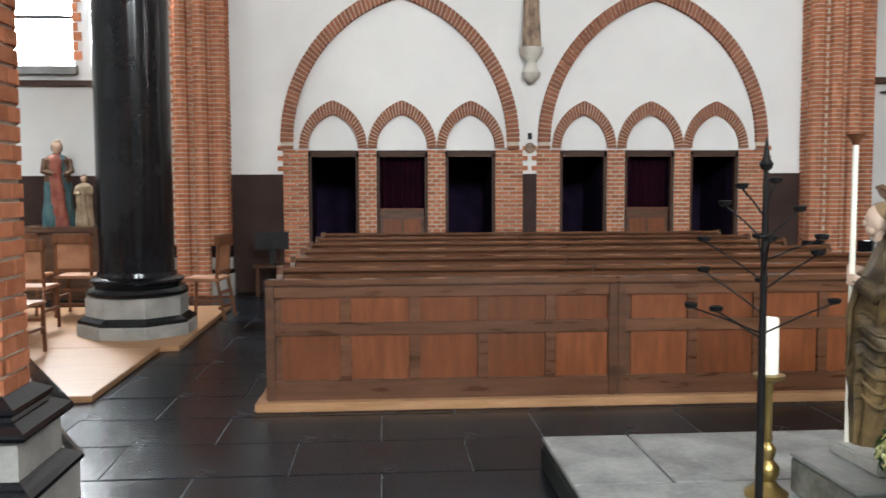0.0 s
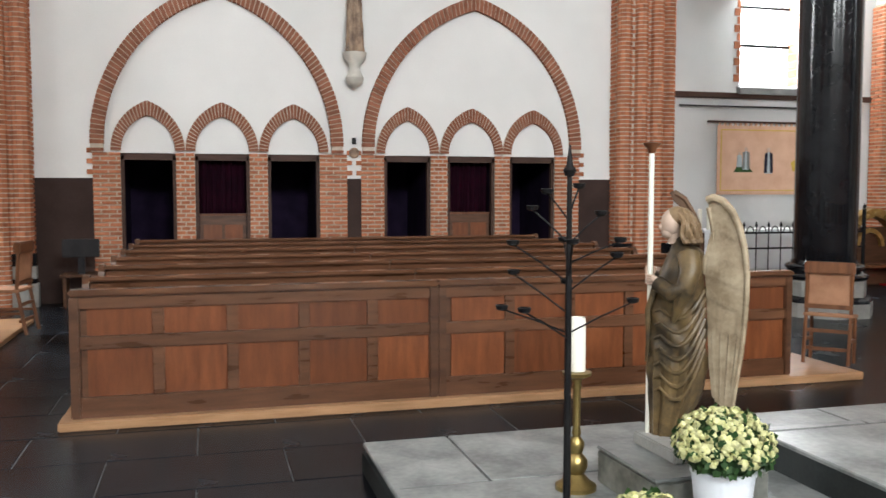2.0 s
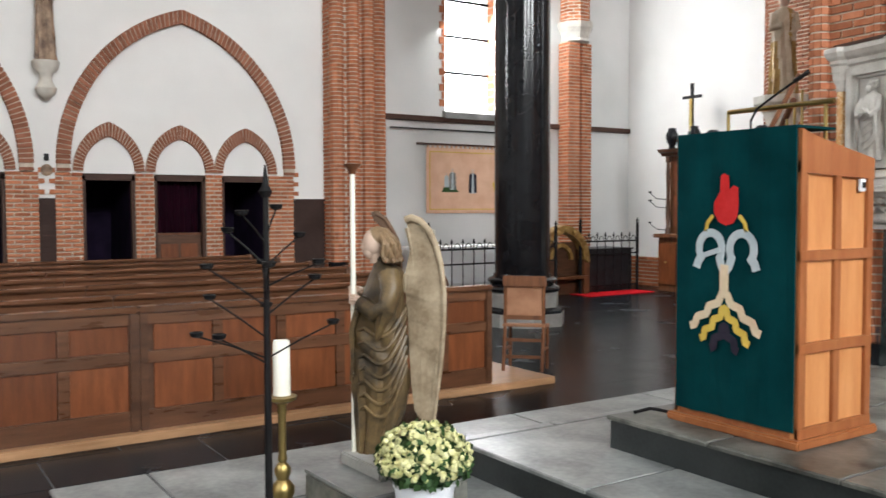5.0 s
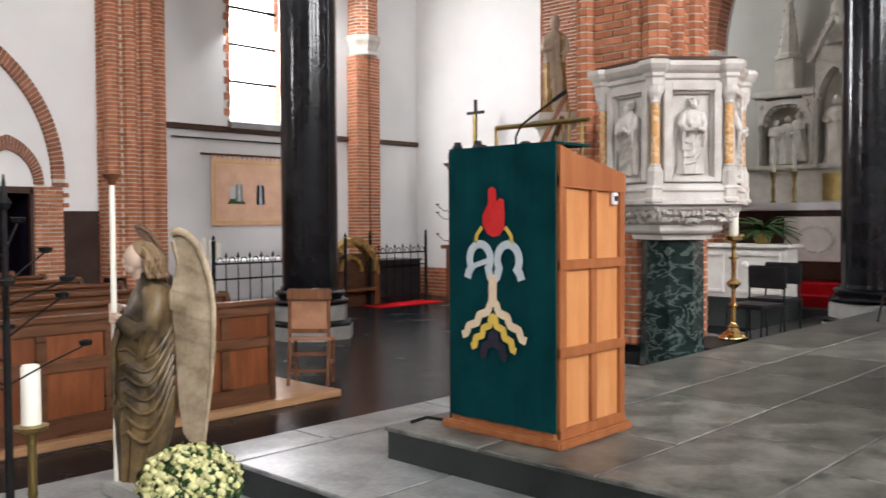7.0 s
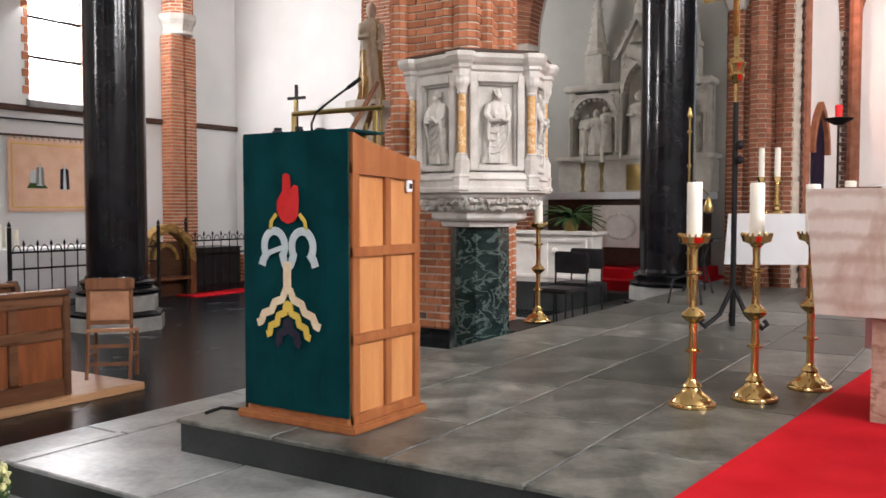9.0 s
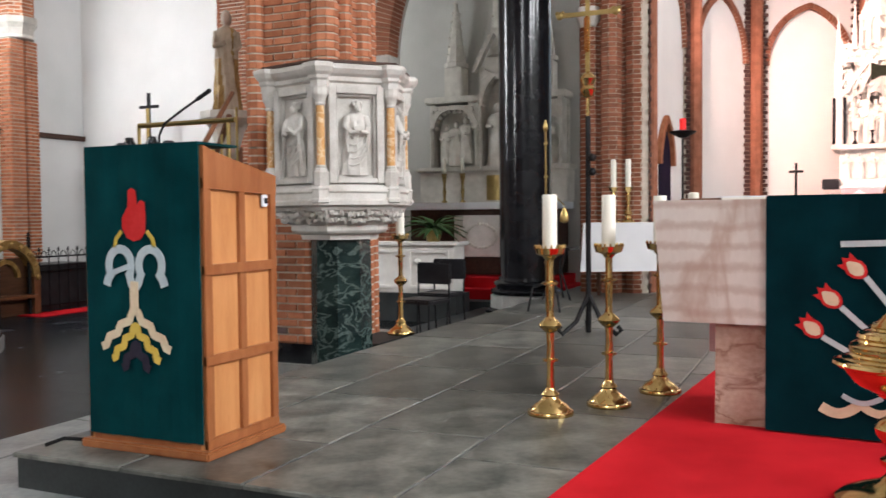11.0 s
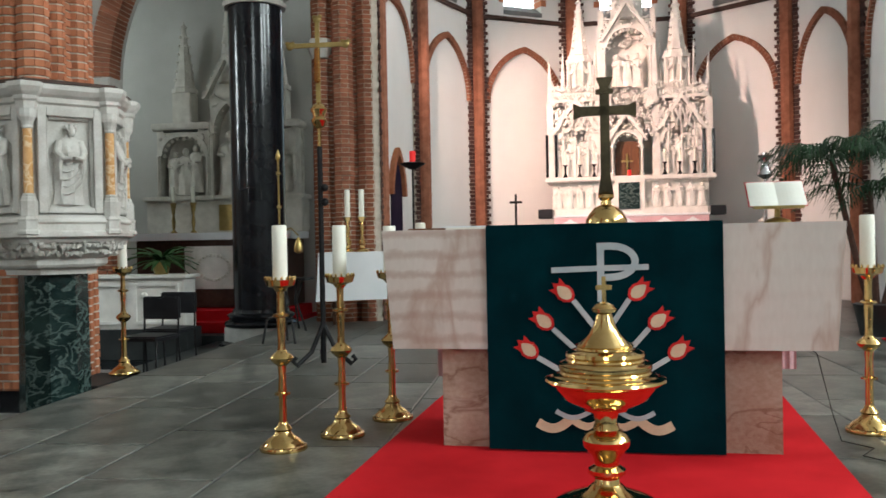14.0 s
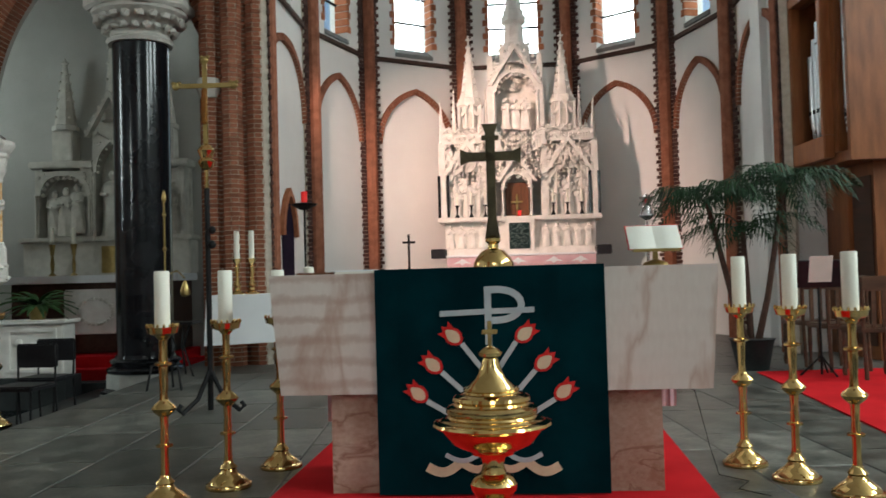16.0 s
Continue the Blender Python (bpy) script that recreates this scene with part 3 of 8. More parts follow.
# confessional recesses behind the openings; their near-black colour holds the inner shade
for i, (a, b) in enumerate(OPEN):
    rec = thing("confessional_recess", "confessional booth with shade-coloured panels behind a brick opening", "confessional", group="confessionals")
    part("side_panel", B(a - 0.06, a, NORTH + 0.5, NORTH + 1.5, 0, 2.1), OPENING_SHADE, rec)
    part("side_panel", B(b, b + 0.06, NORTH + 0.5, NORTH + 1.5, 0, 2.1), OPENING_SHADE, rec)
    part("back_panel", B(a - 0.06, b + 0.06, NORTH + 1.5, NORTH + 1.56, 0, 2.1), OPENING_SHADE, rec)
    part("top_panel", B(a - 0.06, b + 0.06, NORTH + 0.5, NORTH + 1.56, 2.1, 2.16), OPENING_SHADE, rec)
    # added linings hide the lit jambs behind painted shade
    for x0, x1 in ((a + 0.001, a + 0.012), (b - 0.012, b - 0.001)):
        part("jamb_lining", B(x0, x1, NORTH + 0.1, NORTH + 0.5, 0, LINTEL), OPENING_SHADE, rec)
    part("head_lining", B(a + 0.012, b - 0.012, NORTH + 0.1, NORTH + 0.5, LINTEL, LINTEL + 0.025), OPENING_SHADE, rec)
    for x0, x1 in ((a + 0.001, a + 0.045), (b - 0.045, b - 0.001)):
        part("door_post", B(x0, x1, NORTH + 0.02, NORTH + 0.1, 0, LINTEL), TIMBER, rec)
    part("lintel", B(a + 0.001, b - 0.001, NORTH + 0.02, NORTH + 0.1, LINTEL - 0.06, LINTEL + 0.028), TIMBER, rec)
    if i % 3 == 1:
        bm = bmesh.new()
        n = 24
        pts = [(a + 0.05 + (b - a - 0.1) * k / n, NORTH + 0.2 + 0.025 * math.sin(k * 1.9)) for k in range(n + 1)]
        prism(bm, pts + [(x, y + 0.012) for x, y in pts[::-1]], "z", 0.9, LINTEL - 0.05)
        part("curtain", bm, MAROON, rec, "deep maroon curtain")
        half = part("half_door", B(a + 0.05, b - 0.05, NORTH + 0.1, NORTH + 0.14, 0.05, 1.12, 0.006), OAK, rec, "panelled oak half door")
        for x0, x1 in ((a + 0.1, (a + b) / 2 - 0.02), ((a + b) / 2 + 0.02, b - 0.1)):
            part("door_panel", B(x0, x1, NORTH + 0.088, NORTH + 0.1, 0.2, 1.0, 0.006), OAKPANEL, half)
        part("door_cap", B(a + 0.047, b - 0.047, NORTH + 0.085, NORTH + 0.15, 1.121, 1.15), CHAIRWOOD, half)


def side_window(name, xc, w, z0, z1, label):
    """Tall window with toothed brick reveal, slate sill and iron bars."""
    win = thing(name, label, "window", kind="structure")
    y = 12.9
    part("glass_pane", B(xc - w, xc + w, y + 0.28, y + 0.29, z0, z1), WINDOWGLASS, win).visible_shadow = False
    for k in range(1, 6):
        z = z0 + k * 0.62
        if z < z1:
            part("glazing_bar", B(xc - w, xc + w, y + 0.24, y + 0.27, z - 0.022, z + 0.022), IRON, win)
    part("sky_backdrop", B(xc - w - 0.5, xc + w + 0.5, y + 1.2, y + 1.22, z0 - 1.0, z1 + 0.6), OVERCAST, win, "bright overcast sky")
    part("window_sill", P([(y - 0.1, z0 - 0.2), (y + 0.3, z0 - 0.2), (y + 0.3, z0), (y + 0.22, z0), (y - 0.1, z0 - 0.1)], "x", xc - w - 0.05, xc + w + 0.05), SILL, win)
    rows = []
    z = z0
    k = 0
    # flat near-black sheet, painted as the darkness of the doorway
    while z < z1:
        for s in (-1, 1):
            e = 0.06 if k % 2 else 0.11
            x0, x1 = sorted((xc + s * w, xc + s * (w + e)))
            f = [(x0, y + 0.01, z), (x1, y + 0.01, z), (x1, y + 0.01, z + 0.115), (x0, y + 0.01, z + 0.115)]
            rows.append((f, [(p[0], p[1] - 0.025, p[2]) for p in f]))
            f = [(xc + s * w, y, z), (xc + s * w, y + 0.28, z), (xc + s * w, y + 0.28, z + 0.115), (xc + s * w, y, z + 0.115)]
            rows.append((f, [(p[0] - s * 0.015, p[1], p[2]) for p in f]))
        z += 0.13
        k += 1
    bricks_mesh(rows, "reveal_brickwork", win, "toothed brick window surround")
    return win


# aisle walls with the two tall windows
for nm, x0, x1, wc in (("wall_northwest", -14, -2.2, -4.47), ("wall_northeast", 6.8, 12.9, 9.15)):
    w = thing(nm, "grey-white plaster aisle wall with a tall window", "wall", kind="structure")
    part("plaster", B(x0, wc - 0.55, 12.9, 13.4, 0, 11), PLASTER_OLD, w)
    part("plaster", B(wc + 0.55, x1, 12.9, 13.4, 0, 11), PLASTER_OLD, w)
    part("plaster", B(wc - 0.55, wc + 0.55, 12.9, 13.4, 0, 3.02), PLASTER_OLD, w)
    part("plaster", B(wc - 0.55, wc + 0.55, 12.9, 13.4, 6.6, 11), PLASTER_OLD, w)
    part("rail", B(x0, x1, 12.84, 12.9, 2.84 if x0 < 0 else 2.93, 2.92 if x0 < 0 else 3.02, 0.01), TIMBER, w, "dark timber string course")
    if x0 < 0:
        part("dado", B(x0, x1, 12.888, 12.9, 0, 1.62), DADO, w, "dark brown painted dado")
side_window("window_1", -4.47, 0.55, 3.2, 6.6, "tall daylit window with brick reveal in the aisle")
side_window("window_2", 9.15, 0.55, 3.2, 6.6, "tall daylit window with brick reveal above the tapestry")

# closing walls and ceiling, out of view
tagged(part("wall_west", B(-14.3, -14, -12, 13.4, 0, 11), PLASTER), "white plastered west wall", "wall", kind="structure")
tagged(part("wall_south", B(-14, 13, -12.4, -12, 0, 11), PLASTER), "white plastered south wall", "wall", kind="structure")
tagged(part("ceiling", B(-14.3, 24, -12.4, 13.6, 11, 11.3), PLASTER), "white plastered vault above the crossing", "ceiling", kind="structure")
tagged(part("wall_southeast", B(12.65, 13, -12, -4.25, 0, 11), PLASTER), "white plastered wall beside the organ", "wall", kind="structure")
E1 = 12.9
wall_e = thing("wall_east", "white plastered east wall of the transept", "wall", kind="structure")
part("plaster", B(E1, E1 + 0.4, 9.2, 12.9, 0.55, 11), PLASTER, wall_e)
part("brick_plinth", B(E1 - 0.02, E1 + 0.4, 9.2, 12.9, 0, 0.55), MORTAR, wall_e)
rows = []
brick_panel(rows, (E1 - 0.02, 12.88), (E1 - 0.02, 9.2), 0.0, 0.55)
bricks_mesh(rows, "plinth_brickwork", wall_e, "bare red brick plinth")


def pier(name, label, cx, cy, outline, z0, z1, course=0.07, length=0.2, depth=0.02, single=None, mat=None):
    """Brick pier from its counter-clockwise ground outline."""
    p = thing(name, label, "pier", kind="structure")
    pts = [(cx + x, cy + y) for x, y in outline]
    part("mortar_core", P(pts, "z", z0, z1), MORTAR, p)
    rows = []
    for i in range(len(pts)):
        brick_panel(rows, pts[i], pts[(i + 1) % len(pts)], z0, z1, course, length, 0.019, depth=depth, shift=0.05 * (i % 3))
    lone = [q for q in rows if single and single[0] < q[0][0][2] < single[1] and ((q[0][0][1] + q[0][1][1]) / 2 < cy or (q[0][0][0] + q[0][1][0]) / 2 < cx - 0.3)][:300]
    keep = {id(q) for q in lone}
    bricks_mesh([q for q in rows if id(q) not in keep], "brickwork", p, "red brick with pale mortar joints", mat)
    for lo, hi in lone:
        bm = bmesh.new()
        add_hex(bm, lo, hi)
        part("brick", bm, BRICK_ONE, p)
    return p


def ngon(r, n, turn=0.0):
    return [(r * math.cos(turn + 2 * math.pi * i / n), r * math.sin(turn + 2 * math.pi * i / n)) for i in range(n)]


def base_block(p, cx, cy, r, z0, z1, mat, n=8, name="base_course"):
    part(name, L([(r, z0), (r, z1 - 0.01), (r - 0.012, z1)], n, (cx, cy, 0), math.pi / n), mat, p)


# wall piers of the transept, beside the confessionals
for cx in (-2.25, 6.71):
    p = pier("wall_pier", "clustered red brick wall pier with rounded shafts", cx, 12.75, [(-0.44, 0.1), (-0.44, -0.2), (-0.26, -0.38), (0.26, -0.38), (0.44, -0.2), (0.44, 0.1)], 0.0, 8, 0.06, 0.13)
    rows = []
    for sx, sy, sr in ((-0.36, -0.31, 0.1), (-0.13, -0.4, 0.09), (0.13, -0.4, 0.09), (0.36, -0.31, 0.1)):
        g = [(cx + sx + x, 12.75 + sy + y) for x, y in ngon(sr, 10)]
        for i in range(10):
            brick_panel(rows, g[i], g[(i + 1) % 10], 0.6 if sr > 0.095 else 0.0, 8, 0.06, 0.2, 0.014, depth=0.012)
        part("shaft_core", P(g, "z", 0.6 if sr > 0.095 else 0.0, 8), MORTAR, p)
        if sr < 0.095:
            continue
        for a, b, m in ((0, 0.3, PALESTONE), (0.3, 0.36, BLACKMARBLE), (0.36, 0.52, PALESTONE), (0.52, 0.68, BLACKMARBLE)):
            base_block(p, cx + sx, 12.73 + sy, sr + (0.075 if a < 0.3 else 0.055), a, b, m)
    bricks_mesh(rows, "shaft_brickwork", p, "rounded brick shafts")
p = pier("wall_pier", "slim red brick pilaster with a carved capital", 11.37, 12.72, [(-0.27, 0.15), (-0.27, -0.1), (-0.03, -0.13), (-0.03, -0.03), (0.03, -0.03), (0.03, -0.13), (0.27, -0.1), (0.27, 0.15)], 0.0, 4.5, 0.06)
part("capital", L([(0.25, 4.5), (0.28, 4.52), (0.26, 4.57), (0.28, 4.68), (0.33, 4.76), (0.34, 4.86)], 8, (11.37, 12.75, 0), math.pi / 8), CAPSTONE, p, "weathered stone capital")
part("springer", L([(0.27, 4.86), (0.27, 9)], 8, (11.37, 12.75, 0), math.pi / 8), MORTAR, p)
rows = []
g = [(11.37 + x, 12.75 + y) for x, y in ngon(0.27, 8, math.pi / 8)]
for i in range(8):
    brick_panel(rows, g[i], g[(i + 1) % 8], 4.86, 9, 0.06, 0.2, 0.019, depth=0.015)
bricks_mesh(rows, "springer_brickwork", p, "red brick springer")

# great crossing pier nearest the walk
cx, cy = -1.9, 4.9


def respond(e):
    """Ground outline of the pier, e metres outside its brick face."""
    return [(-0.55 - e, -0.73 - e), (0.55 + e, -0.73 - e), (0.55 + e, -0.46 + e), (-0.1 + e * 0.6, 0.8 + e), (-0.55 - e, 0.8 + e)]


p = pier("crossing_pier", "massive red brick crossing pier on a black and grey stepped base", cx, cy, respond(0), 0.59, 8, 0.083, 0.22, single=(0.5, 2.5))


def moulded_course(rows, m):
    """Course of the pier base lofted through (projection, height) rows."""
    bm = bmesh.new()
    rings = [[bm.verts.new((cx + x, cy + y, z)) for x, y in respond(e)] for e, z in rows]
    for a, b in zip(rings, rings[1:]):
        for i in range(5):
            bm.faces.new((a[i], a[(i + 1) % 5], b[(i + 1) % 5], b[i]))
    bm.faces.new(rings[0][::-1])
    bm.faces.new(rings[-1])
    part("base_course", bm, m, p)


moulded_course([(0.17, 0.0), (0.17, 0.17)], PALESTONE)
moulded_course([(0.172, 0.17), (0.185, 0.185), (0.185, 0.205), (0.16, 0.225), (0.125, 0.245), (0.115, 0.255)], BLACKMARBLE)
moulded_course([(0.11, 0.255), (0.11, 0.42)], PALESTONE)
moulded_course([(0.115, 0.42), (0.15, 0.43), (0.158, 0.447), (0.15, 0.465), (0.115, 0.485), (0.085, 0.5), (0.075, 0.515), (0.09, 0.53), (0.088, 0.548), (0.055, 0.57), (0.022, 0.59)], BLACKMARBLE)


def square_base(p, cx, cy, courses):
    for r, a, b, m in courses:
        ch = r * 0.82
        part("base_course", P([(cx - r, cy - ch), (cx - ch, cy - r), (cx + ch, cy - r), (cx + r, cy - ch), (cx + r, cy + ch), (cx + ch, cy + r), (cx - ch, cy + r), (cx - r, cy + ch)], "z", a, b), m, p)



# crossing pier behind the pulpit
cx, cy = 8.28, 5.04
p = pier("crossing_pier", "clustered red brick crossing pier behind the pulpit", cx, cy, [(-0.5, -0.26), (-0.26, -0.5), (0.26, -0.5), (0.5, -0.26), (0.5, 0.26), (0.26, 0.5), (-0.26, 0.5), (-0.5, 0.26)], 0.3, 8, 0.075, 0.22, single=(2.7, 4.6), mat=BRICK_HEADERS)
rows = []
for sx, sy, sr in ((-0.45, -0.22, 0.07), (-0.4, -0.4, 0.13), (-0.2, -0.5, 0.07), (0.12, -0.5, 0.1), (-0.52, 0.3, 0.09), (0.4, -0.4, 0.1)):
    g = [(cx + sx + x, cy + sy + y) for x, y in ngon(sr, 10)]
    part("shaft_core", P(g, "z", 0.3, 8), MORTAR, p)
    for i in range(10):
        brick_panel(rows, g[i], g[(i + 1) % 10], 0.3, 8, 0.075, 0.2, depth=0.012)
bricks_mesh(rows, "shaft_brickwork", p, "rounded orange brick shafts")
square_base(p, cx, cy, ((0.72, 0, 0.12, PALESTONE), (0.66, 0.12, 0.22, BLACKMARBLE), (0.62, 0.22, 0.3, BLACKMARBLE)))


def black_column(cx, cy, zf, top, r=0.355):
    c = thing("black_column", "tall polished black marble column on a moulded base", "column", group="black columns", kind="structure")
    part("plinth", L([(r + 0.21, zf), (r + 0.21, zf + 0.15), (r + 0.2, zf + 0.165)], 8, (cx, cy, 0), math.pi / 8), PALESTONE, c, "grey stone octagonal plinth")
    part("plinth_moulding", L([(r + 0.2, zf + 0.166), (r + 0.205, zf + 0.18), (r + 0.195, zf + 0.2), (r + 0.15, zf + 0.225), (r + 0.135, zf + 0.235)], 8, (cx, cy, 0), math.pi / 8), BLACKMARBLE, c, "polished black chamfered step")
    part("plinth", L([(r + 0.13, zf + 0.235), (r + 0.13, zf + 0.4), (r + 0.115, zf + 0.42)], 8, (cx, cy, 0), math.pi / 8), PALESTONE, c)
    part("base_ring", L([(r + 0.1, zf + 0.42), (r + 0.125, zf + 0.44), (r + 0.13, zf + 0.465), (r + 0.115, zf + 0.49), (r + 0.075, zf + 0.505), (r + 0.06, zf + 0.525), (r + 0.065, zf + 0.54), (r + 0.09, zf + 0.555), (r + 0.09, zf + 0.58), (r + 0.06, zf + 0.6), (r + 0.025, zf + 0.61), (r + 0.015, zf + 0.65)], 40, (cx, cy, 0)), BLACKMARBLE, c, "polished black ring mouldings", True)
    part("shaft", L([(r, zf + 0.63), (r, top)], 48, (cx, cy, 0)), BLACKMARBLE, c, "", True)
    part("capital", L([(r + 0.05, top), (r + 0.07, top + 0.05), (r + 0.02, top + 0.09), (r + 0.02, top + 0.16), (r + 0.1, top + 0.3), (r + 0.24, top + 0.38), (r + 0.25, top + 0.42)], 32, (cx, cy, 0)), CAPSTONE, c, "carved stone capital", True)
    bm = bmesh.new()
    for i in range(20):
        a = 2 * math.pi * i / 20
        for rr, zz, s in ((r + 0.17, 0.3, 0.075), (r + 0.08, 0.18, 0.06)):
            blob(bm, (cx + rr * math.cos(a + zz), cy + rr * math.sin(a + zz), top + zz), (s, s, s * 0.8), 1, 0.012)
    part("foliage_carving", bm, CAPSTONE, c, "crisp leaf carving", True)
    part("abacus", L([(r + 0.3, top + 0.42), (r + 0.34, top + 0.46), (r + 0.34, top + 0.55), (r + 0.28, top + 0.6), (r + 0.24, top + 1.4)], 8, (cx, cy, 0), math.pi / 8), CAPSTONE, c)
    return c


black_column(-2.13, 9.15, 0.0, 5.2)
black_column(7.42, 9.3, 0.0, 5.2)
black_column(12.1, 4.06, 0.0, 4.66)

# ---------------------------------------------------------------- pews
def pew_front(x0, x1, y, n):
    t = thing("kneeling_bench", "dark oak pew front with two rows of panels", "pew", group="panelled pew fronts")
    part("backing", B(x0 + 0.02, x1 - 0.02, y + 0.03, y + 0.05, 0.06, 0.82), OAK, t)
    part("cap_rail", B(x0, x1, y - 0.03, y + 0.09, 0.82, 0.86, 0.01), RAILTOP, t)
    for a, b in ((0.06, 0.19), (0.49, 0.57), (0.74, 0.82)):
        part("rail", B(x0 + 0.05, x1 - 0.05, y, y + 0.03, a, b, 0.005), PEWFRAME, t)
    for x in (x0, x1 - 0.06):
        part("end_post", B(x, x + 0.06, y - 0.012, y + 0.07, 0.06, 0.82, 0.008), OAK, t)
    step = (x1 - x0 - 0.06) / n
    for k in range(n):
        a = x0 + 0.06 + k * step
        if k:
            part("stile", B(a - 0.03, a + 0.04, y + 0.001, y + 0.03, 0.191, 0.489, 0.004), PEWFRAME, t)
            part("stile", B(a - 0.03, a + 0.04, y + 0.001, y + 0.03, 0.571, 0.739, 0.004), PEWFRAME, t)
        for z0, z1 in ((0.19, 0.49), (0.57, 0.74)):
            part("panel", B(a + 0.04, a + step - 0.03, y + 0.018, y + 0.03, z0, z1, 0.004), OAKPANEL, t)
    return t


def pew(x0, x1, y, h):
    t = thing("pew", "long dark oak church pew with a polished top rail", "pew", group="rows of pews")
    a, b = x0 + (0.03 if x0 < 0 else 0.002), x1 - (0.002 if x0 < 0 else 0.03)
    # lighter frame oak puts the light that backrests catch into their colour
    part("backrest", P([(y + 0.02, 0.42), (y + 0.05, 0.42), (y + 0.01, h - 0.03), (y - 0.02, h - 0.03)], "x", a, b), PEWFRAME, t)
    part("top_rail", B(a, b, y - 0.06, y + 0.05, h - 0.03, h, 0.01), RAILTOP, t, "worn polished rail")
    part("seat", B(x0 + 0.04, x1 - 0.04, y - 0.36, y + 0.02, 0.42, 0.45, 0.006), OAK, t)
    part("kneeler", B(x0 + 0.04, x1 - 0.04, y + 0.22, y + 0.36, 0.16, 0.2, 0.006), OAK, t)
    for x in ((x0,) if x0 < 0 else (x1 - 0.045,)):
        pts = [(y - 0.4, 0.06), (y + 0.1, 0.06), (y + 0.08, h - 0.02), (y + 0.04, h + 0.012), (y - 0.03, h + 0.012), (y - 0.07, h - 0.04), (y - 0.1, 0.62), (y - 0.2, 0.56), (y - 0.38, 0.56), (y - 0.41, 0.5)]
        part("bench_end", P(pts, "x", x, x + 0.045), OAK, t, "shaped bench end")
    return t


PX0, PX1, PJ = -0.5, 4.62, 1.83
plat = thing("pew_platform", "low pine boarded platform under the pews", "platform", kind="structure")
part("boards", B(-0.56, 5.23, 6.3, 11.9, 0, 0.056), PINE, plat)
part("edge_board", B(-0.57, 5.235, 6.075, 6.3, 0, 0.06, 0.008), PINE, plat, "scuffed pine edge board")
pew_front(PX0, PJ, 6.15, 5)
pew_front(PJ, PX1, 6.15, 6)
for k in range(6):
    y = 6.85 + 0.93 * k
    pew(PX0, PJ, y, 0.875)
    pew(PJ, PX1, y, 0.875)


def cane_chair(m):
    t = thing("church_chair", "wooden church chair with a pale cane back panel", "chair", m, "church chairs")
    for x in (-0.2, 0.17):
        part("leg", T([(x + 0.015, 0.2, 0.9), (x + 0.015, 0.17, 0.45), (x + 0.015, 0.25, 0.0)], 0.018, 6), CHAIRWOOD, t)
        part("leg", T([(x + 0.015, -0.18, 0.43), (x + 0.015, -0.2, 0.0)], 0.018, 6), CHAIRWOOD, t)
        part("side_stretcher", B(x, x + 0.03, -0.19, 0.2, 0.2, 0.225), CHAIRWOOD, t)
    part("seat", B(-0.21, 0.21, -0.21, 0.2, 0.42, 0.45, 0.008), CANE, t, "woven seat")
    part("backrest", B(-0.17, 0.17, 0.178, 0.192, 0.53, 0.8, 0.004), CANE, t, "pale cane back panel")
    part("top_rail", B(-0.21, 0.21, 0.155, 0.225, 0.8, 0.91, 0.012), CHAIRWOOD, t)
    part("lower_rail", B(-0.2, 0.2, 0.17, 0.2, 0.49, 0.53), CHAIRWOOD, t)
    for z in (0.12, 0.28):
        part("stretcher", B(-0.19, 0.19, 0.185, 0.21, z, z + 0.03), CHAIRWOOD, t)
    return t


cane_chair(pose(5.22, 6.46, 0.06, 6, 0, 134) @ Matrix.Scale(0.9, 4))
for x, y, a in ((-2.95, 7.15, 172), (-2.85, 7.95, 175), (-3.5, 7.2, 178), (-3.45, 8.1, 180), (-1.62, 9.95, 262), (-3.2, 9.3, 180), (-3.8, 9.3, 182), (-3.1, 10.4, 180), (-3.7, 10.5, 178), (-4.1, 8.2, 180)):
    cane_chair(pose(x, y, 0.05, 0, 0, a))
board = thing("wood_platform", "pale worn plywood platform under the church chairs", "platform", kind="structure")
part("boards", B(-5.5, -1.72, 6.45, 8.3, 0, 0.048, 0.006), PINE, board)
part("boards", B(-5.5, -1.55, 8.3, 11.0, 0, 0.048, 0.006), PINE, board)

# ---------------------------------------------------------------- lectern
lec = thing("lectern", "orange oak lectern with panelled sides and a green cloth", "lectern")
X0, X1, Y0, Y1, LZ, LT = 3.6, 4.12, 2.64, 3.29, Z3, 1.8
TB = 1.69
part("plinth", B(X0 - 0.03, X1 + 0.03, Y0 - 0.03, Y1 + 0.03, LZ, LZ + 0.04, 0.008), MIDOAK, lec)
for ys in (Y0, Y1 - 0.03):
    s = part("side_panel", P([(X0, LZ + 0.04), (X1, LZ + 0.04), (X1, TB), (X0, LT)], "y", ys + 0.008, ys + 0.03), LIGHTOAK, lec, "light oak panels in an orange frame")
    fy = ys if ys == Y0 else ys + 0.022
    zb, zt = LZ + 0.04, 1.67
    for x0, x1 in ((X0, X0 + 0.05), (X1 - 0.045, X1), ((X0 + X1) / 2 - 0.02, (X0 + X1) / 2 + 0.025)):
        part("stile", B(x0, x1, fy - 0.008, fy + 0.012, zb, zt, 0.003), MIDOAK, s)
    for z in (zb, zb + 0.355, zb + 0.74):
        part("rail", B(X0, X1, fy - 0.011, fy + 0.01, z, z + 0.045, 0.003), MIDOAK, s)
    part("top_rail", P([(X0, 1.62), (X1, 1.6), (X1, TB), (X0 + 0.1, LT - 0.03), (X0, LT)], "y", fy - 0.01, fy + 0.01), MIDOAK, s)
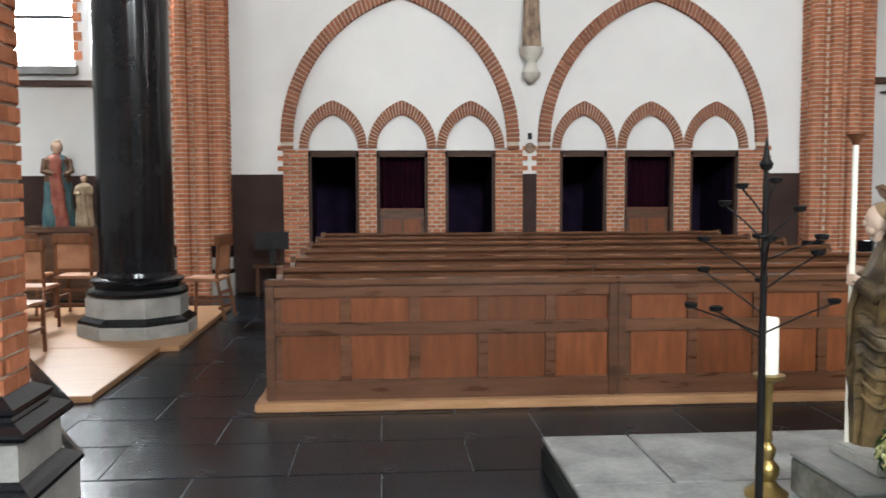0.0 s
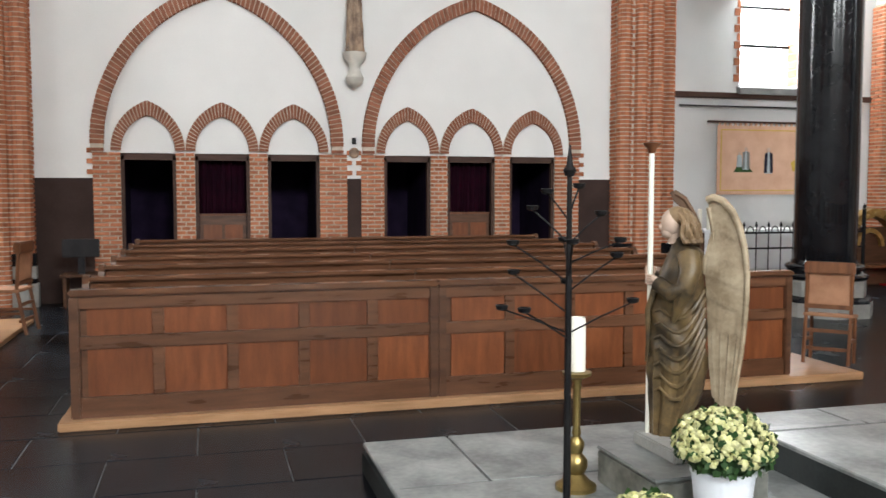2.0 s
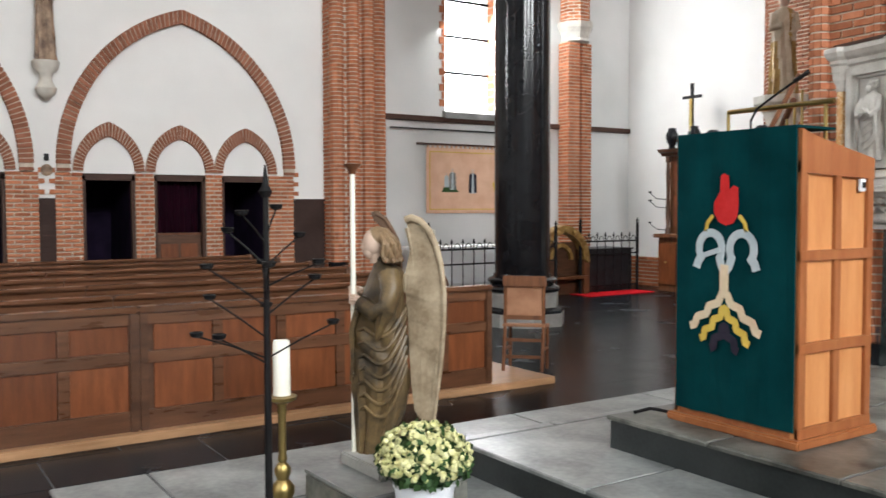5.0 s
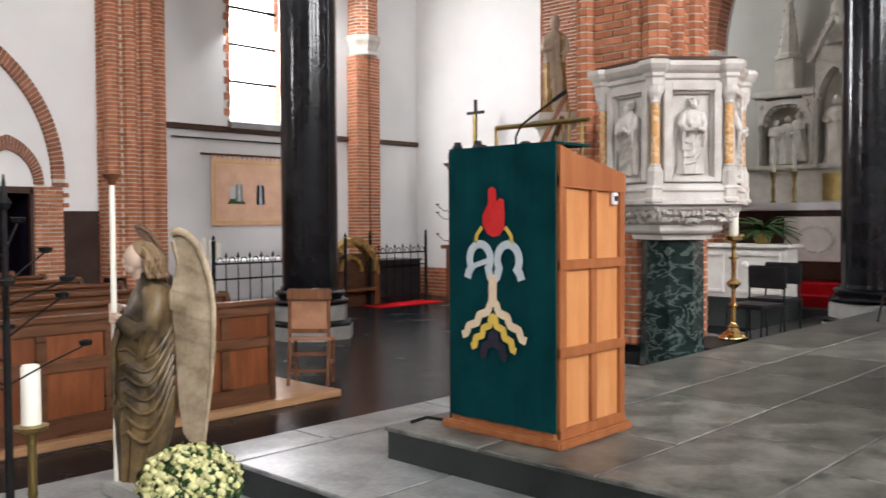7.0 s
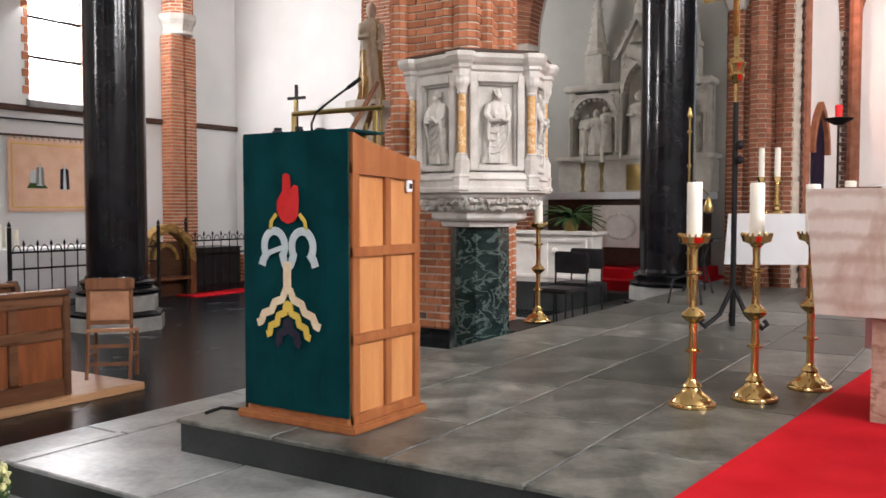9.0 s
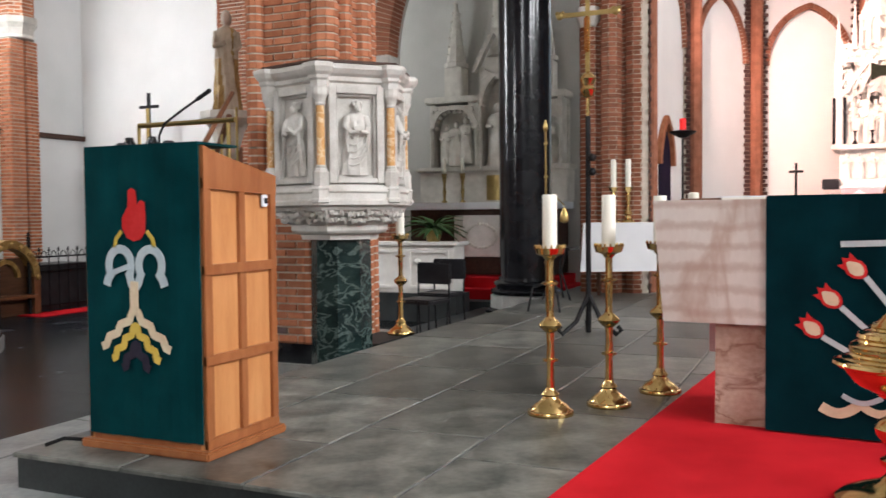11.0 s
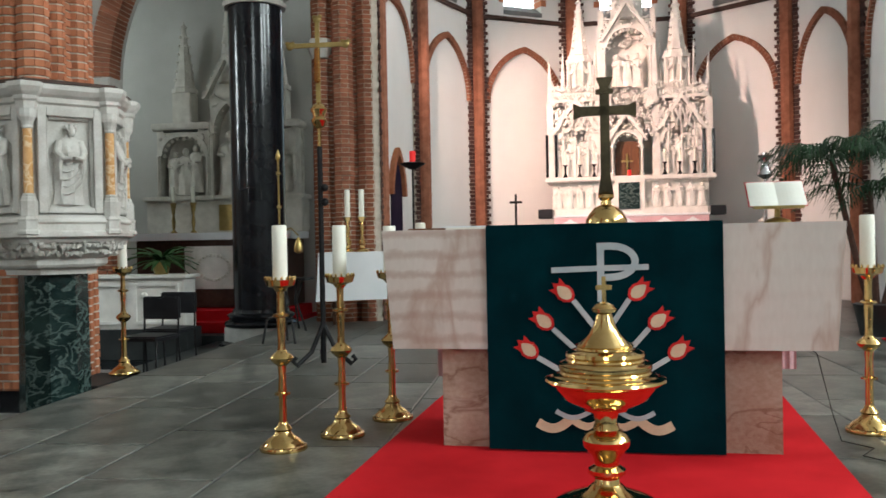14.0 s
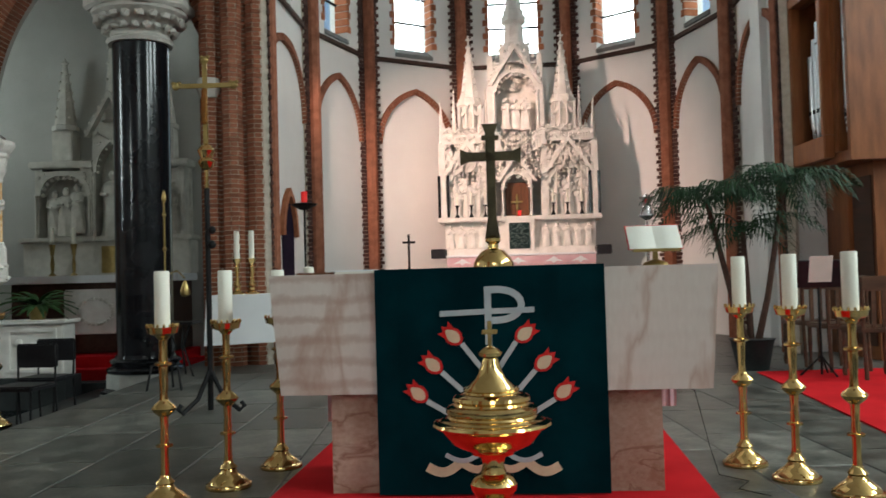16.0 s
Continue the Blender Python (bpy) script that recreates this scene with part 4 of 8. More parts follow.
part("front_panel", B(X0, X0 + 0.02, Y0 + 0.03, Y1 - 0.03, LZ + 0.04, LT - 0.01), MIDOAK, lec)
part("back_panel", B(X1 - 0.02, X1, Y0 + 0.03, Y1 - 0.03, LZ + 0.04, TB - 0.1), MIDOAK, lec)
part("desk_top", P([(X0 + 0.01, LT - 0.03), (X1 - 0.01, TB - 0.04), (X1 - 0.01, TB - 0.02), (X0 + 0.01, LT - 0.01)], "y", Y0 + 0.03, Y1 - 0.03), MIDOAK, lec)
bm = bmesh.new()
n = 16
pts = [(X0 - 0.018 + 0.004 * math.sin(k * 1.3), Y0 + 0.005 + (Y1 - Y0 - 0.02) * k / n) for k in range(n + 1)]
prism(bm, pts + [(x + 0.008, y) for x, y in pts[::-1]], "z", LZ + 0.07, LT + 0.005)
cloth = thing("lectern_cloth", "dark green cloth with a red sign draped over the lectern", "cloth")
part("hanging", bm, GREENCLOTH, cloth)
part("top_fold", B(X0 - 0.018, X0 + 0.25, Y0 + 0.005, Y1 - 0.02, LT + 0.004, LT + 0.014), GREENCLOTH, cloth)
CW, CH, CZ = Y1 - Y0 - 0.015, LT - LZ - 0.065, LZ + 0.07


def on_cloth(u, v, d=0.0):
    """u: 0 to 1 across the cloth as its viewer sees it, v: 0 at the top, 1 at the foot."""
    return (X0 - 0.0245 - d, Y1 - 0.015 - u * CW, CZ + (1 - v) * CH)


def applique(pts, put, mat, parent, d=0.0, name="applique"):
    bm = bmesh.new()
    lo = [bm.verts.new(put(u, v, d)) for u, v in pts]
    hi = [bm.verts.new(put(u, v, d + 0.004)) for u, v in pts]
    k = len(pts)
    for i in range(k):
        j = (i + 1) % k
        bm.faces.new((lo[i], lo[j], hi[j], hi[i]))
    bm.faces.new(lo)
    bm.faces.new(hi)
    bm.normal_update()
    bmesh.ops.triangulate(bm, faces=[g for g in bm.faces if len(g.verts) > 4])
    return part(name, bm, mat, parent)


def ribbon(line, w, asp=1.0):
    """Outline of a band along a line in cloth units; asp: cloth height over width."""
    l, r = [], []
    for i, p in enumerate(line):
        a, b = line[max(i - 1, 0)], line[min(i + 1, len(line) - 1)]
        t = Vector((b[0] - a[0], (b[1] - a[1]) * asp)).normalized()
        l.append((p[0] - t.y * w / 2, p[1] + t.x * w / 2 / asp))
        r.append((p[0] + t.y * w / 2, p[1] - t.x * w / 2 / asp))
    return l + r[::-1]


ASP = CH / CW
applique([(0.416, 0.148), (0.446, 0.141), (0.478, 0.15), (0.49, 0.2), (0.52, 0.183), (0.555, 0.19), (0.562, 0.235), (0.557, 0.29), (0.52, 0.315), (0.46, 0.323), (0.4, 0.31), (0.36, 0.278), (0.36, 0.242), (0.39, 0.22), (0.412, 0.204)], on_cloth, APPL_RED, cloth, 0.004, "red_sign")


def wavy(a, b, steps, amp):
    """Stepped, softly wavy line between two places on the cloth."""
    out = []
    for i in range(steps * 4 + 1):
        f = i / (steps * 4)
        w = amp * math.sin(2 * math.pi * f * steps)
        out.append((a[0] + (b[0] - a[0]) * f + w * (1 if b[0] > a[0] else -1), a[1] + (b[1] - a[1]) * f - w * 0.32))
    return out


for s in (-1, 1):
    applique(ribbon([(0.455 + s * 0.17, 0.345), (0.455 + s * 0.16, 0.315), (0.455 + s * 0.11, 0.288)], 0.028, ASP), on_cloth, APPL_GOLD, cloth, 0.0, "halo_band")
for c, s in ((0.325, 1), (0.59, -1)):
    arc = [(c + 0.1 * math.cos(a), 0.405 - 0.056 * math.sin(a)) for a in [math.pi * (-0.22 + 1.44 * k / 16) for k in range(17)]]
    applique(ribbon(arc, 0.058, ASP), on_cloth, APPL_WHITE, cloth, 0.0, "letter")
    out = arc[-1] if s > 0 else arc[0]
    applique(ribbon([(out[0] + s * 0.01, out[1] - 0.012), (out[0] - s * 0.03, out[1] + 0.012), (out[0] - s * 0.045, out[1] + 0.035)], 0.062, ASP), on_cloth, APPL_WHITE, cloth, 0.001, "letter_serif")
    inn = arc[0] if s > 0 else arc[-1]
    applique(ribbon([(inn[0], inn[1] - 0.012), (0.455 - s * 0.03, 0.468), (0.452, 0.485)], 0.06, ASP), on_cloth, APPL_WHITE, cloth, 0.0005 * s + 0.0015, "letter_foot")
applique(ribbon([(0.27, 0.43), (0.41, 0.408)], 0.036, ASP), on_cloth, APPL_WHITE, cloth, 0.003, "letter_bar")
applique(ribbon([(0.453, 0.46), (0.448, 0.5), (0.448, 0.57)], 0.07, ASP), on_cloth, APPL_CREAM, cloth, 0.0026, "stem")
for top, (dx, v1), w, m, st in ((0.56, (0.3, 0.69), 0.058, APPL_CREAM, 3), (0.612, (0.21, 0.73), 0.052, APPL_GOLD, 3), (0.675, (0.12, 0.76), 0.06, APPL_BLACK, 2)):
    for s in (-1, 1):
        applique(ribbon(wavy((0.45 - s * 0.012, top), (0.45 + s * dx, v1), st, 0.013), w, ASP), on_cloth, m, cloth, 0.0 if s < 0 else 0.0008, "zigzag_band")

# reading rail, microphone and small lamps of the lectern
rail = thing("lectern_rail", "thin brass rail standing on the lectern", "rail")
part("bar", T([(3.86, Y1 - 0.08, 1.93), (3.86, Y0 + 0.02, 1.93)], 0.012), OLDBRASS, rail)
part("upright", T([(3.86, Y1 - 0.08, 1.72), (3.86, Y1 - 0.08, 1.93)], 0.008), OLDBRASS, rail)
part("upright", T([(3.86, Y0 + 0.06, 1.72), (3.86, Y0 + 0.06, 1.93)], 0.008), OLDBRASS, rail)
mic = thing("microphone", "black gooseneck microphone on the lectern", "microphone")
part("neck", T([(3.78, 3.02, 1.74), (3.78, 3.02, 1.87), (3.78, 2.99, 1.92), (3.78, 2.89, 1.975), (3.78, 2.8, 2.02)], 0.0055), IRON, mic)
part("head", T([(3.78, 2.8, 2.02), (3.78, 2.73, 2.055)], 0.01), IRON, mic)
for y in (3.2, 2.93):
    lamp = thing("reading_lamp", "small round dark lamp head on the lectern", "lamp", group="lectern lamps")
    part("head", L([(0.012, 0), (0.033, 0.012), (0.036, 0.035), (0.02, 0.05)], 16, (3.74, y, 1.79)), BLACKPLASTIC, lamp, "", True)
    part("stem", T([(3.74, y, 1.75), (3.74, y, 1.8)], 0.008), IRON, lamp)
sw = thing("wall_switch", "small white switch plate on the lectern side", "switch")
part("plate", B(4.01, 4.05, Y0 - 0.014, Y0 - 0.0, 1.545, 1.6, 0.003), POTWHITE, sw)
part("rocker", B(4.02, 4.04, Y0 - 0.018, Y0 - 0.014, 1.56, 1.585), BLACKPLASTIC, sw)

# ---------------------------------------------------------------- altar
ALT = pose(5.2, -0.07, Z3, 0, 0, -4.5)
altar = thing("altar", "pink veined marble altar table on two marble legs", "altar", ALT)
part("table_slab", P([(-1.03, 0.5), (1.035, 0.5), (1.085, 1.085), (-1.075, 1.085)], "x", -0.3, 0.5), PINKMARBLE, altar, "thick pink marble slab")
for s in (-1, 1):
    pts = [(s * 0.43, 0.01), (s * 0.8, 0.01), (s * 0.8, 0.5), (s * 0.43, 0.5)]
    part("leg", P(pts, "x", -0.24, 0.42), LEGMARBLE, altar, "brown veined marble leg, darkened as if shaded")


def al(u, v, w):
    return tuple(ALT @ Vector((u, v, w)))


ac = thing("altar_cloth", "dark green altar cloth with flames, waves and a cross monogram", "cloth", ALT)
bm = bmesh.new()
n = 20
pts = [(-0.318 + 0.003 * math.sin(k * 1.1), 0.56 - 1.1 * k / n) for k in range(n + 1)]
prism(bm, pts + [(x + 0.01, y) for x, y in pts[::-1]], "z", 0.02, 1.095)
part("hanging", bm, DARKGREEN, ac)
part("top_cloth", B(-0.318, 0.5, -0.54, 0.56, 1.088, 1.1, 0.003), DARKGREEN, ac)


def on_altar(u, v, d=0.0):
    return (-0.3225 - d, 0.56 - 1.1 * u, 1.095 - 1.075 * v)


AA = 1.075 / 1.1
applique(ribbon([(0.285, 0.2), (0.5, 0.193), (0.695, 0.19)], 0.024, AA), on_altar, APPL_WHITE, ac, 0, "monogram_bar")
applique(ribbon([(0.495, 0.085), (0.495, 0.34)], 0.03, AA), on_altar, APPL_WHITE, ac, 0.001, "monogram_stem")
applique(ribbon([(0.48, 0.098)] + [(0.54 + 0.1 * math.sin(a), 0.165 - 0.068 * math.cos(a)) for a in [math.pi * k / 10 for k in range(11)]] + [(0.5, 0.235)], 0.03, AA), on_altar, APPL_WHITE, ac, 0.002, "monogram_bow")
FL = [(0.34, 0.3), (0.25, 0.425), (0.182, 0.552), (0.65, 0.296), (0.73, 0.423), (0.81, 0.552)]
for u, v in FL:
    s = 1 if u > 0.5 else -1
    dx, dy = s * 0.75, -0.66
    nx, ny = -dy, dx

    def leafline(k, r):
        return [(u + dx * a * k + nx * b * r, v + (dy * a * k + ny * b * r)) for a, b in ((-1.0, 0.0), (-0.8, 0.5), (-0.4, 0.85), (0.1, 0.95), (0.55, 0.7), (1.0, 0.3), (1.15, 0.0), (1.0, -0.3), (0.55, -0.7), (0.1, -0.95), (-0.4, -0.85), (-0.8, -0.5))]
    applique(leafline(0.05, 0.04), on_altar, APPL_RED, ac, 0, "flame")
    applique([(u + dx * a + nx * b, v + dy * a + ny * b) for a, b in ((0.02, 0.03), (0.06, 0.036), (0.045, 0.014), (0.068, 0.0), (0.045, -0.014), (0.06, -0.036), (0.02, -0.03))], on_altar, APPL_RED, ac, 0.0015, "flame_tip")
    applique(leafline(0.037, 0.028), on_altar, APPL_CREAM, ac, 0.0022, "flame_core")
    q = (0.5 + s * (0.035 if v < 0.35 else 0.1), v + (0.15 if v < 0.35 else 0.14))
    applique(ribbon([(u - dx * 0.05, v - dy * 0.05), q], 0.022, AA), on_altar, APPL_WHITE, ac, 0.002 + 0.001 * (v > 0.4), "candle_stem")
for k in range(4):
    a0, a1 = (0.215, 0.36, 0.5, 0.645)[k], (0.36, 0.5, 0.645, 0.785)[k]
    line = [(a0 + (a1 - a0) * i / 10, 0.855 + 0.034 * math.sin(math.pi * i / 10) + (0.02 * (1 - i / 10) if k == 0 else 0.02 * i / 10 if k == 3 else 0)) for i in range(11)]
    applique(ribbon(line, 0.04 if k in (0, 3) else 0.032, AA), on_altar, APPL_CREAM, ac, 0.0008 * k, "wave")
for a0 in (0.295, 0.565):
    applique(ribbon([(a0 + 0.145 * i / 8, 0.822 + 0.028 * math.sin(math.pi * i / 8)) for i in range(9)], 0.02, AA), on_altar, APPL_WHITE, ac, 0.004, "wave_crest")
for y0, y1, z0 in ((0.7, 0.98, 0.24), (-1.0, -0.86, 0.3)):
    pts = [(0.505 + 0.006 * math.sin(k * 1.7), y0 + (y1 - y0) * k / 12) for k in range(13)]
    hang = thing("altar_linen", "pale pink linen hanging behind the altar", "cloth", ALT, "linen behind the altar")
    part("hanging", P(pts + [(x + 0.006, y) for x, y in pts[::-1]], "z", z0, 1.086), PINKCLOTH, hang)

cr = thing("altar_cross", "dark bronze cross on a domed brass foot", "cross", ALT @ pose(0.06, -0.01, 1.1))
part("foot", L([(0.105, 0), (0.105, 0.02), (0.09, 0.05), (0.06, 0.085), (0.028, 0.1), (0.025, 0.12), (0.04, 0.135), (0.04, 0.15), (0.02, 0.165)], 28), BRASS, cr, "polished brass domed foot", True)


def flared(bm, a, b, w0, w1, t):
    a, b = Vector(a), Vector(b)
    d = (b - a).normalized()
    s = Vector((0, d.z, -d.y))
    q = []
    for p, w in ((a, w0), (a + (b - a) * 0.75, (w0 + w1) / 2 - 0.008), (b, w1)):
        q.append((p, w))
    left = [p + s * w for p, w in q]
    right = [p - s * w for p, w in q][::-1]
    add_hex(bm, [tuple(v + Vector((-t, 0, 0))) for v in left + right], [tuple(v + Vector((t, 0, 0))) for v in left + right])
    return bm


CROSSBRONZE = surf("dark_bronze", (0.05, 0.04, 0.025), (0.1, 0.08, 0.045), 8, 0.4, 0.8, 0.1)
for a, b, w0, w1 in (((0, 0, 0.56), (0, 0, 0.15), 0.024, 0.04), ((0, 0, 0.56), (0, 0, 0.75), 0.024, 0.042), ((0, 0, 0.58), (0, 0.158, 0.58), 0.022, 0.042), ((0, 0, 0.58), (0, -0.158, 0.58), 0.022, 0.042)):
    part("cross_arm", flared(bmesh.new(), a, b, w0, w1, 0.014), CROSSBRONZE, cr)
part("boss", B(-0.018, 0.018, -0.045, 0.045, 0.665, 0.69, 0.004), CROSSBRONZE, cr)

bk = thing("missal_book", "open white book on a brass stand on the altar", "book", ALT @ pose(0.12, -0.85, 1.088))
part("stand_foot", L([(0.07, 0), (0.06, 0.015), (0.015, 0.03), (0.012, 0.1)], 16), OLDBRASS, bk, "brass stand", True)


def leaning(bm):
    for v in bm.verts:
        y, d, h = v.co
        v.co = Vector((-d - 0.02 + h * 0.75, y, 0.085 + h * 0.66))
    return bm


for s in (-1, 1):
    k = 8
    lo = [(s * 0.135 * i / k, 0.012 + 0.018 * math.sin(math.pi * i / k)) for i in range(k + 1)]
    part("page_block", leaning(P(lo + [(p[0], p[1] + 0.014) for p in lo[::-1]], "z", 0, 0.19)), PAPER, bk, "open white pages")
part("cover", leaning(P([(-0.14, 0.0), (0.14, 0.0), (0.14, 0.01), (-0.14, 0.01)], "z", -0.006, 0.196)), APPL_RED, bk, "red cover")
part("stand_ledge", B(-0.06, -0.01, -0.12, 0.12, 0.07, 0.085, 0.003), OLDBRASS, bk)
pad = thing("papers", "folded white papers lying on the altar", "papers", ALT @ pose(0.1, 0.72, 1.086))
part("sheet", B(-0.1, 0.1, -0.16, 0.1, 0, 0.012, 0.003), PAPER, pad)
part("sheet", B(-0.09, 0.12, -0.12, 0.13, 0.0125, 0.02, 0.003), WHITECLOTH, pad)
tray = thing("wooden_tray", "small flat wooden tray on the altar", "tray", ALT @ pose(0.15, 0.93, 1.086))
part("base", B(-0.12, 0.12, -0.1, 0.1, 0, 0.012, 0.003), CHAIRWOOD, tray)
cup = thing("white_candle_stub", "short white candle on the altar", "candle", ALT @ pose(0.2, 1.0, 1.098))
part("wax", L([(0.028, 0), (0.028, 0.03), (0.02, 0.035)], 16), WAX, cup, "", True)


def tall_candlestick(m, label="tall polished brass candlestick with a thick cream candle"):
    t = thing("floor_candlestick", label, "candlestick", m, "tall altar candlesticks")
    part("foot", L([(0.118, 0), (0.121, 0.01), (0.116, 0.022), (0.104, 0.026), (0.098, 0.036), (0.08, 0.054), (0.058, 0.068), (0.044, 0.084), (0.04, 0.095), (0.046, 0.104), (0.04, 0.113), (0.028, 0.125), (0.024, 0.14)], 32), BRASS, t, "round bell-shaped brass foot", True)
    part("lower_stem", L([(0.022, 0.13), (0.02, 0.18), (0.019, 0.25), (0.022, 0.3), (0.018, 0.36), (0.022, 0.42)], 16), BRASS, t, "", True)
    part("collar", L([(0.022, 0.27), (0.04, 0.275), (0.04, 0.285), (0.022, 0.29)], 16), BRASS, t, "", True)
    part("knop", L([(0.022, 0.42), (0.03, 0.425), (0.052, 0.445), (0.06, 0.46), (0.05, 0.475), (0.03, 0.49), (0.022, 0.5)], 20), BRASS, t, "", True)
    part("upper_stem", L([(0.022, 0.49), (0.018, 0.54), (0.021, 0.6), (0.023, 0.66), (0.018, 0.73), (0.02, 0.8)], 16), BRASS, t, "", True)
    part("collar", L([(0.021, 0.66), (0.042, 0.668), (0.042, 0.678), (0.021, 0.686)], 16), BRASS, t, "", True)
    part("drip_pan", L([(0.02, 0.79), (0.03, 0.8), (0.036, 0.81), (0.07, 0.822), (0.078, 0.852), (0.07, 0.852), (0.045, 0.832), (0.02, 0.832)], 24), BRASS, t, "brass pan with a pierced rim", True)
    for k in range(16):
        a = 2 * math.pi * k / 16
        part("rim_point", L([(0.006, 0.85), (0.006, 0.862), (0.001, 0.87)], 6, (0.0745 * math.cos(a), 0.0745 * math.sin(a), 0)), BRASS, t)
    part("candle", L([(0.037, 0.833), (0.037, 1.118), (0.033, 1.124), (0.006, 1.121)], 24), WAX, t, "thick cream wax candle", True)
    part("wick", T([(0, 0, 1.118), (0.001, 0, 1.135)], 0.0025, 5), IRON, t)
    return t


stick = tall_candlestick(pose(4.96, 1.55, Z3))
for x, y, a in ((5.27, 1.32, 20), (5.72, 1.13, 10), (5.45, -1.42, 5), (5.08, -1.55, 30), (4.75, -1.7, 12)):
    copy_thing(stick, pose(x, y, Z3, 0, 0, a))

font = thing("baptismal_font", "brass lidded baptismal bowl on a turned brass stand", "font", pose(4.02, 0.01, Z3))
part("foot", L([(0.215, 0), (0.215, 0.025), (0.19, 0.045), (0.13, 0.07), (0.075, 0.09), (0.055, 0.11)], 32), BRASS, font, "", True)
part("stem", L([(0.055, 0.1), (0.045, 0.13), (0.07, 0.15), (0.07, 0.165), (0.045, 0.18), (0.05, 0.21), (0.085, 0.25), (0.09, 0.275), (0.075, 0.3), (0.05, 0.315), (0.04, 0.345), (0.05, 0.38), (0.08, 0.385), (0.085, 0.396), (0.06, 0.405)], 28), BRASS, font, "turned brass baluster", True)
part("bowl", L([(0.06, 0.39), (0.1, 0.4), (0.155, 0.428), (0.19, 0.47), (0.2, 0.49)], 36), BRASS, font, "polished brass bowl", True)
part("rim", L([(0.198, 0.482), (0.22, 0.49), (0.226, 0.498), (0.222, 0.507), (0.205, 0.515), (0.18, 0.515)], 40), BRASS, font, "", True)
part("lid", L([(0.196, 0.515), (0.186, 0.522), (0.172, 0.527), (0.168, 0.534), (0.174, 0.545), (0.172, 0.56), (0.158, 0.57), (0.146, 0.573), (0.143, 0.58), (0.148, 0.59), (0.144, 0.602), (0.125, 0.612), (0.106, 0.615), (0.104, 0.622), (0.108, 0.628), (0.1, 0.636), (0.09, 0.63), (0.078, 0.65), (0.058, 0.672), (0.045, 0.695), (0.036, 0.72), (0.031, 0.737), (0.028, 0.745), (0.042, 0.752), (0.046, 0.766), (0.032, 0.78), (0.012, 0.79)], 36), BRASS, font, "stepped brass lid", True)
part("finial_cross", box(box(bmesh.new(), -0.006, 0.006, -0.008, 0.008, 0.78, 0.885, 0.002), -0.007, 0.007, -0.03, 0.03, 0.835, 0.853, 0.002), BRASS, font)

carpet = thing("carpet", "bright red carpet under and behind the altar", "carpet", kind="structure")
part("runner", P([(3.4, 1.18), (3.4, -0.92), (9.5, -1.56), (9.5, 0.67)], "z", Z3 + 0.001, Z3 + 0.012), REDCARPET, carpet)
carpet2 = thing("carpet", "red carpet strip beside the choir chairs", "carpet", kind="structure")
part("runner", P([(6.2, -2.56), (6.2, -4.3), (9.65, -4.6), (9.65, -2.98)], "z", Z3 + 0.001, Z3 + 0.012), REDCARPET, carpet2)

# ---------------------------------------------------------------- statues and carving
def figure(bm, c, h, face=0.0, n=14, folds=7, seed=1, arms=True):
    """Draped standing figure of height h, one plain carved form."""
    rnd = random.Random(seed)
    prof = [(0.16, 0), (0.17, 0.03), (0.145, 0.25), (0.135, 0.45), (0.125, 0.58), (0.14, 0.7), (0.145, 0.77), (0.1, 0.815), (0.045, 0.835), (0.04, 0.855)]
    prof = [p for a, b in zip(prof, prof[1:]) for p in (a, ((a[0] + b[0]) / 2, (a[1] + b[1]) / 2))] + prof[-1:]
    ph = rnd.uniform(0, 6)
    rings = []
    for r, z in prof:
        ring = []
        for i in range(n * 2):
            a = math.pi * i / n
            k = 1 + (0.13 * math.sin(folds * a + ph + z * 6) + 0.06 * math.sin((folds + 4) * a - z * 14) if z < 0.72 else 0)
            x, y = r * h * k * math.cos(a) * 0.72, r * h * k * math.sin(a)
            ring.append(bm.verts.new((c[0] + x * math.cos(face) - y * math.sin(face), c[1] + x * math.sin(face) + y * math.cos(face), c[2] + z * h)))
        rings.append(ring)
    for a, b in zip(rings, rings[1:]):
        for i in range(n * 2):
            j = (i + 1) % (n * 2)
            bm.faces.new((a[i], a[j], b[j], b[i]))
    bm.faces.new(rings[0][::-1])
    bm.faces.new(rings[-1])

    def q(x, y, z):
        return (c[0] + (x * math.cos(face) - y * math.sin(face)) * h, c[1] + (x * math.sin(face) + y * math.cos(face)) * h, c[2] + z * h)
    blob(bm, q(0.01, 0, 0.915), (0.058 * h, 0.055 * h, 0.078 * h), 2)
    blob(bm, q(-0.02, 0, 0.92), (0.066 * h, 0.066 * h, 0.085 * h), 2, 0.004 * h, rnd)
    if arms:
        tube(bm, [q(0, 0.12, 0.77), q(0.05, 0.15, 0.64), q(0.12, 0.06, 0.6 + rnd.uniform(-0.04, 0.06))], 0.045 * h, 8, 0.028 * h)
        tube(bm, [q(0, -0.12, 0.77), q(0.05, -0.15, 0.64), q(0.13, -0.03, 0.63 + rnd.uniform(-0.04, 0.06))], 0.045 * h, 8, 0.028 * h)
    return bm


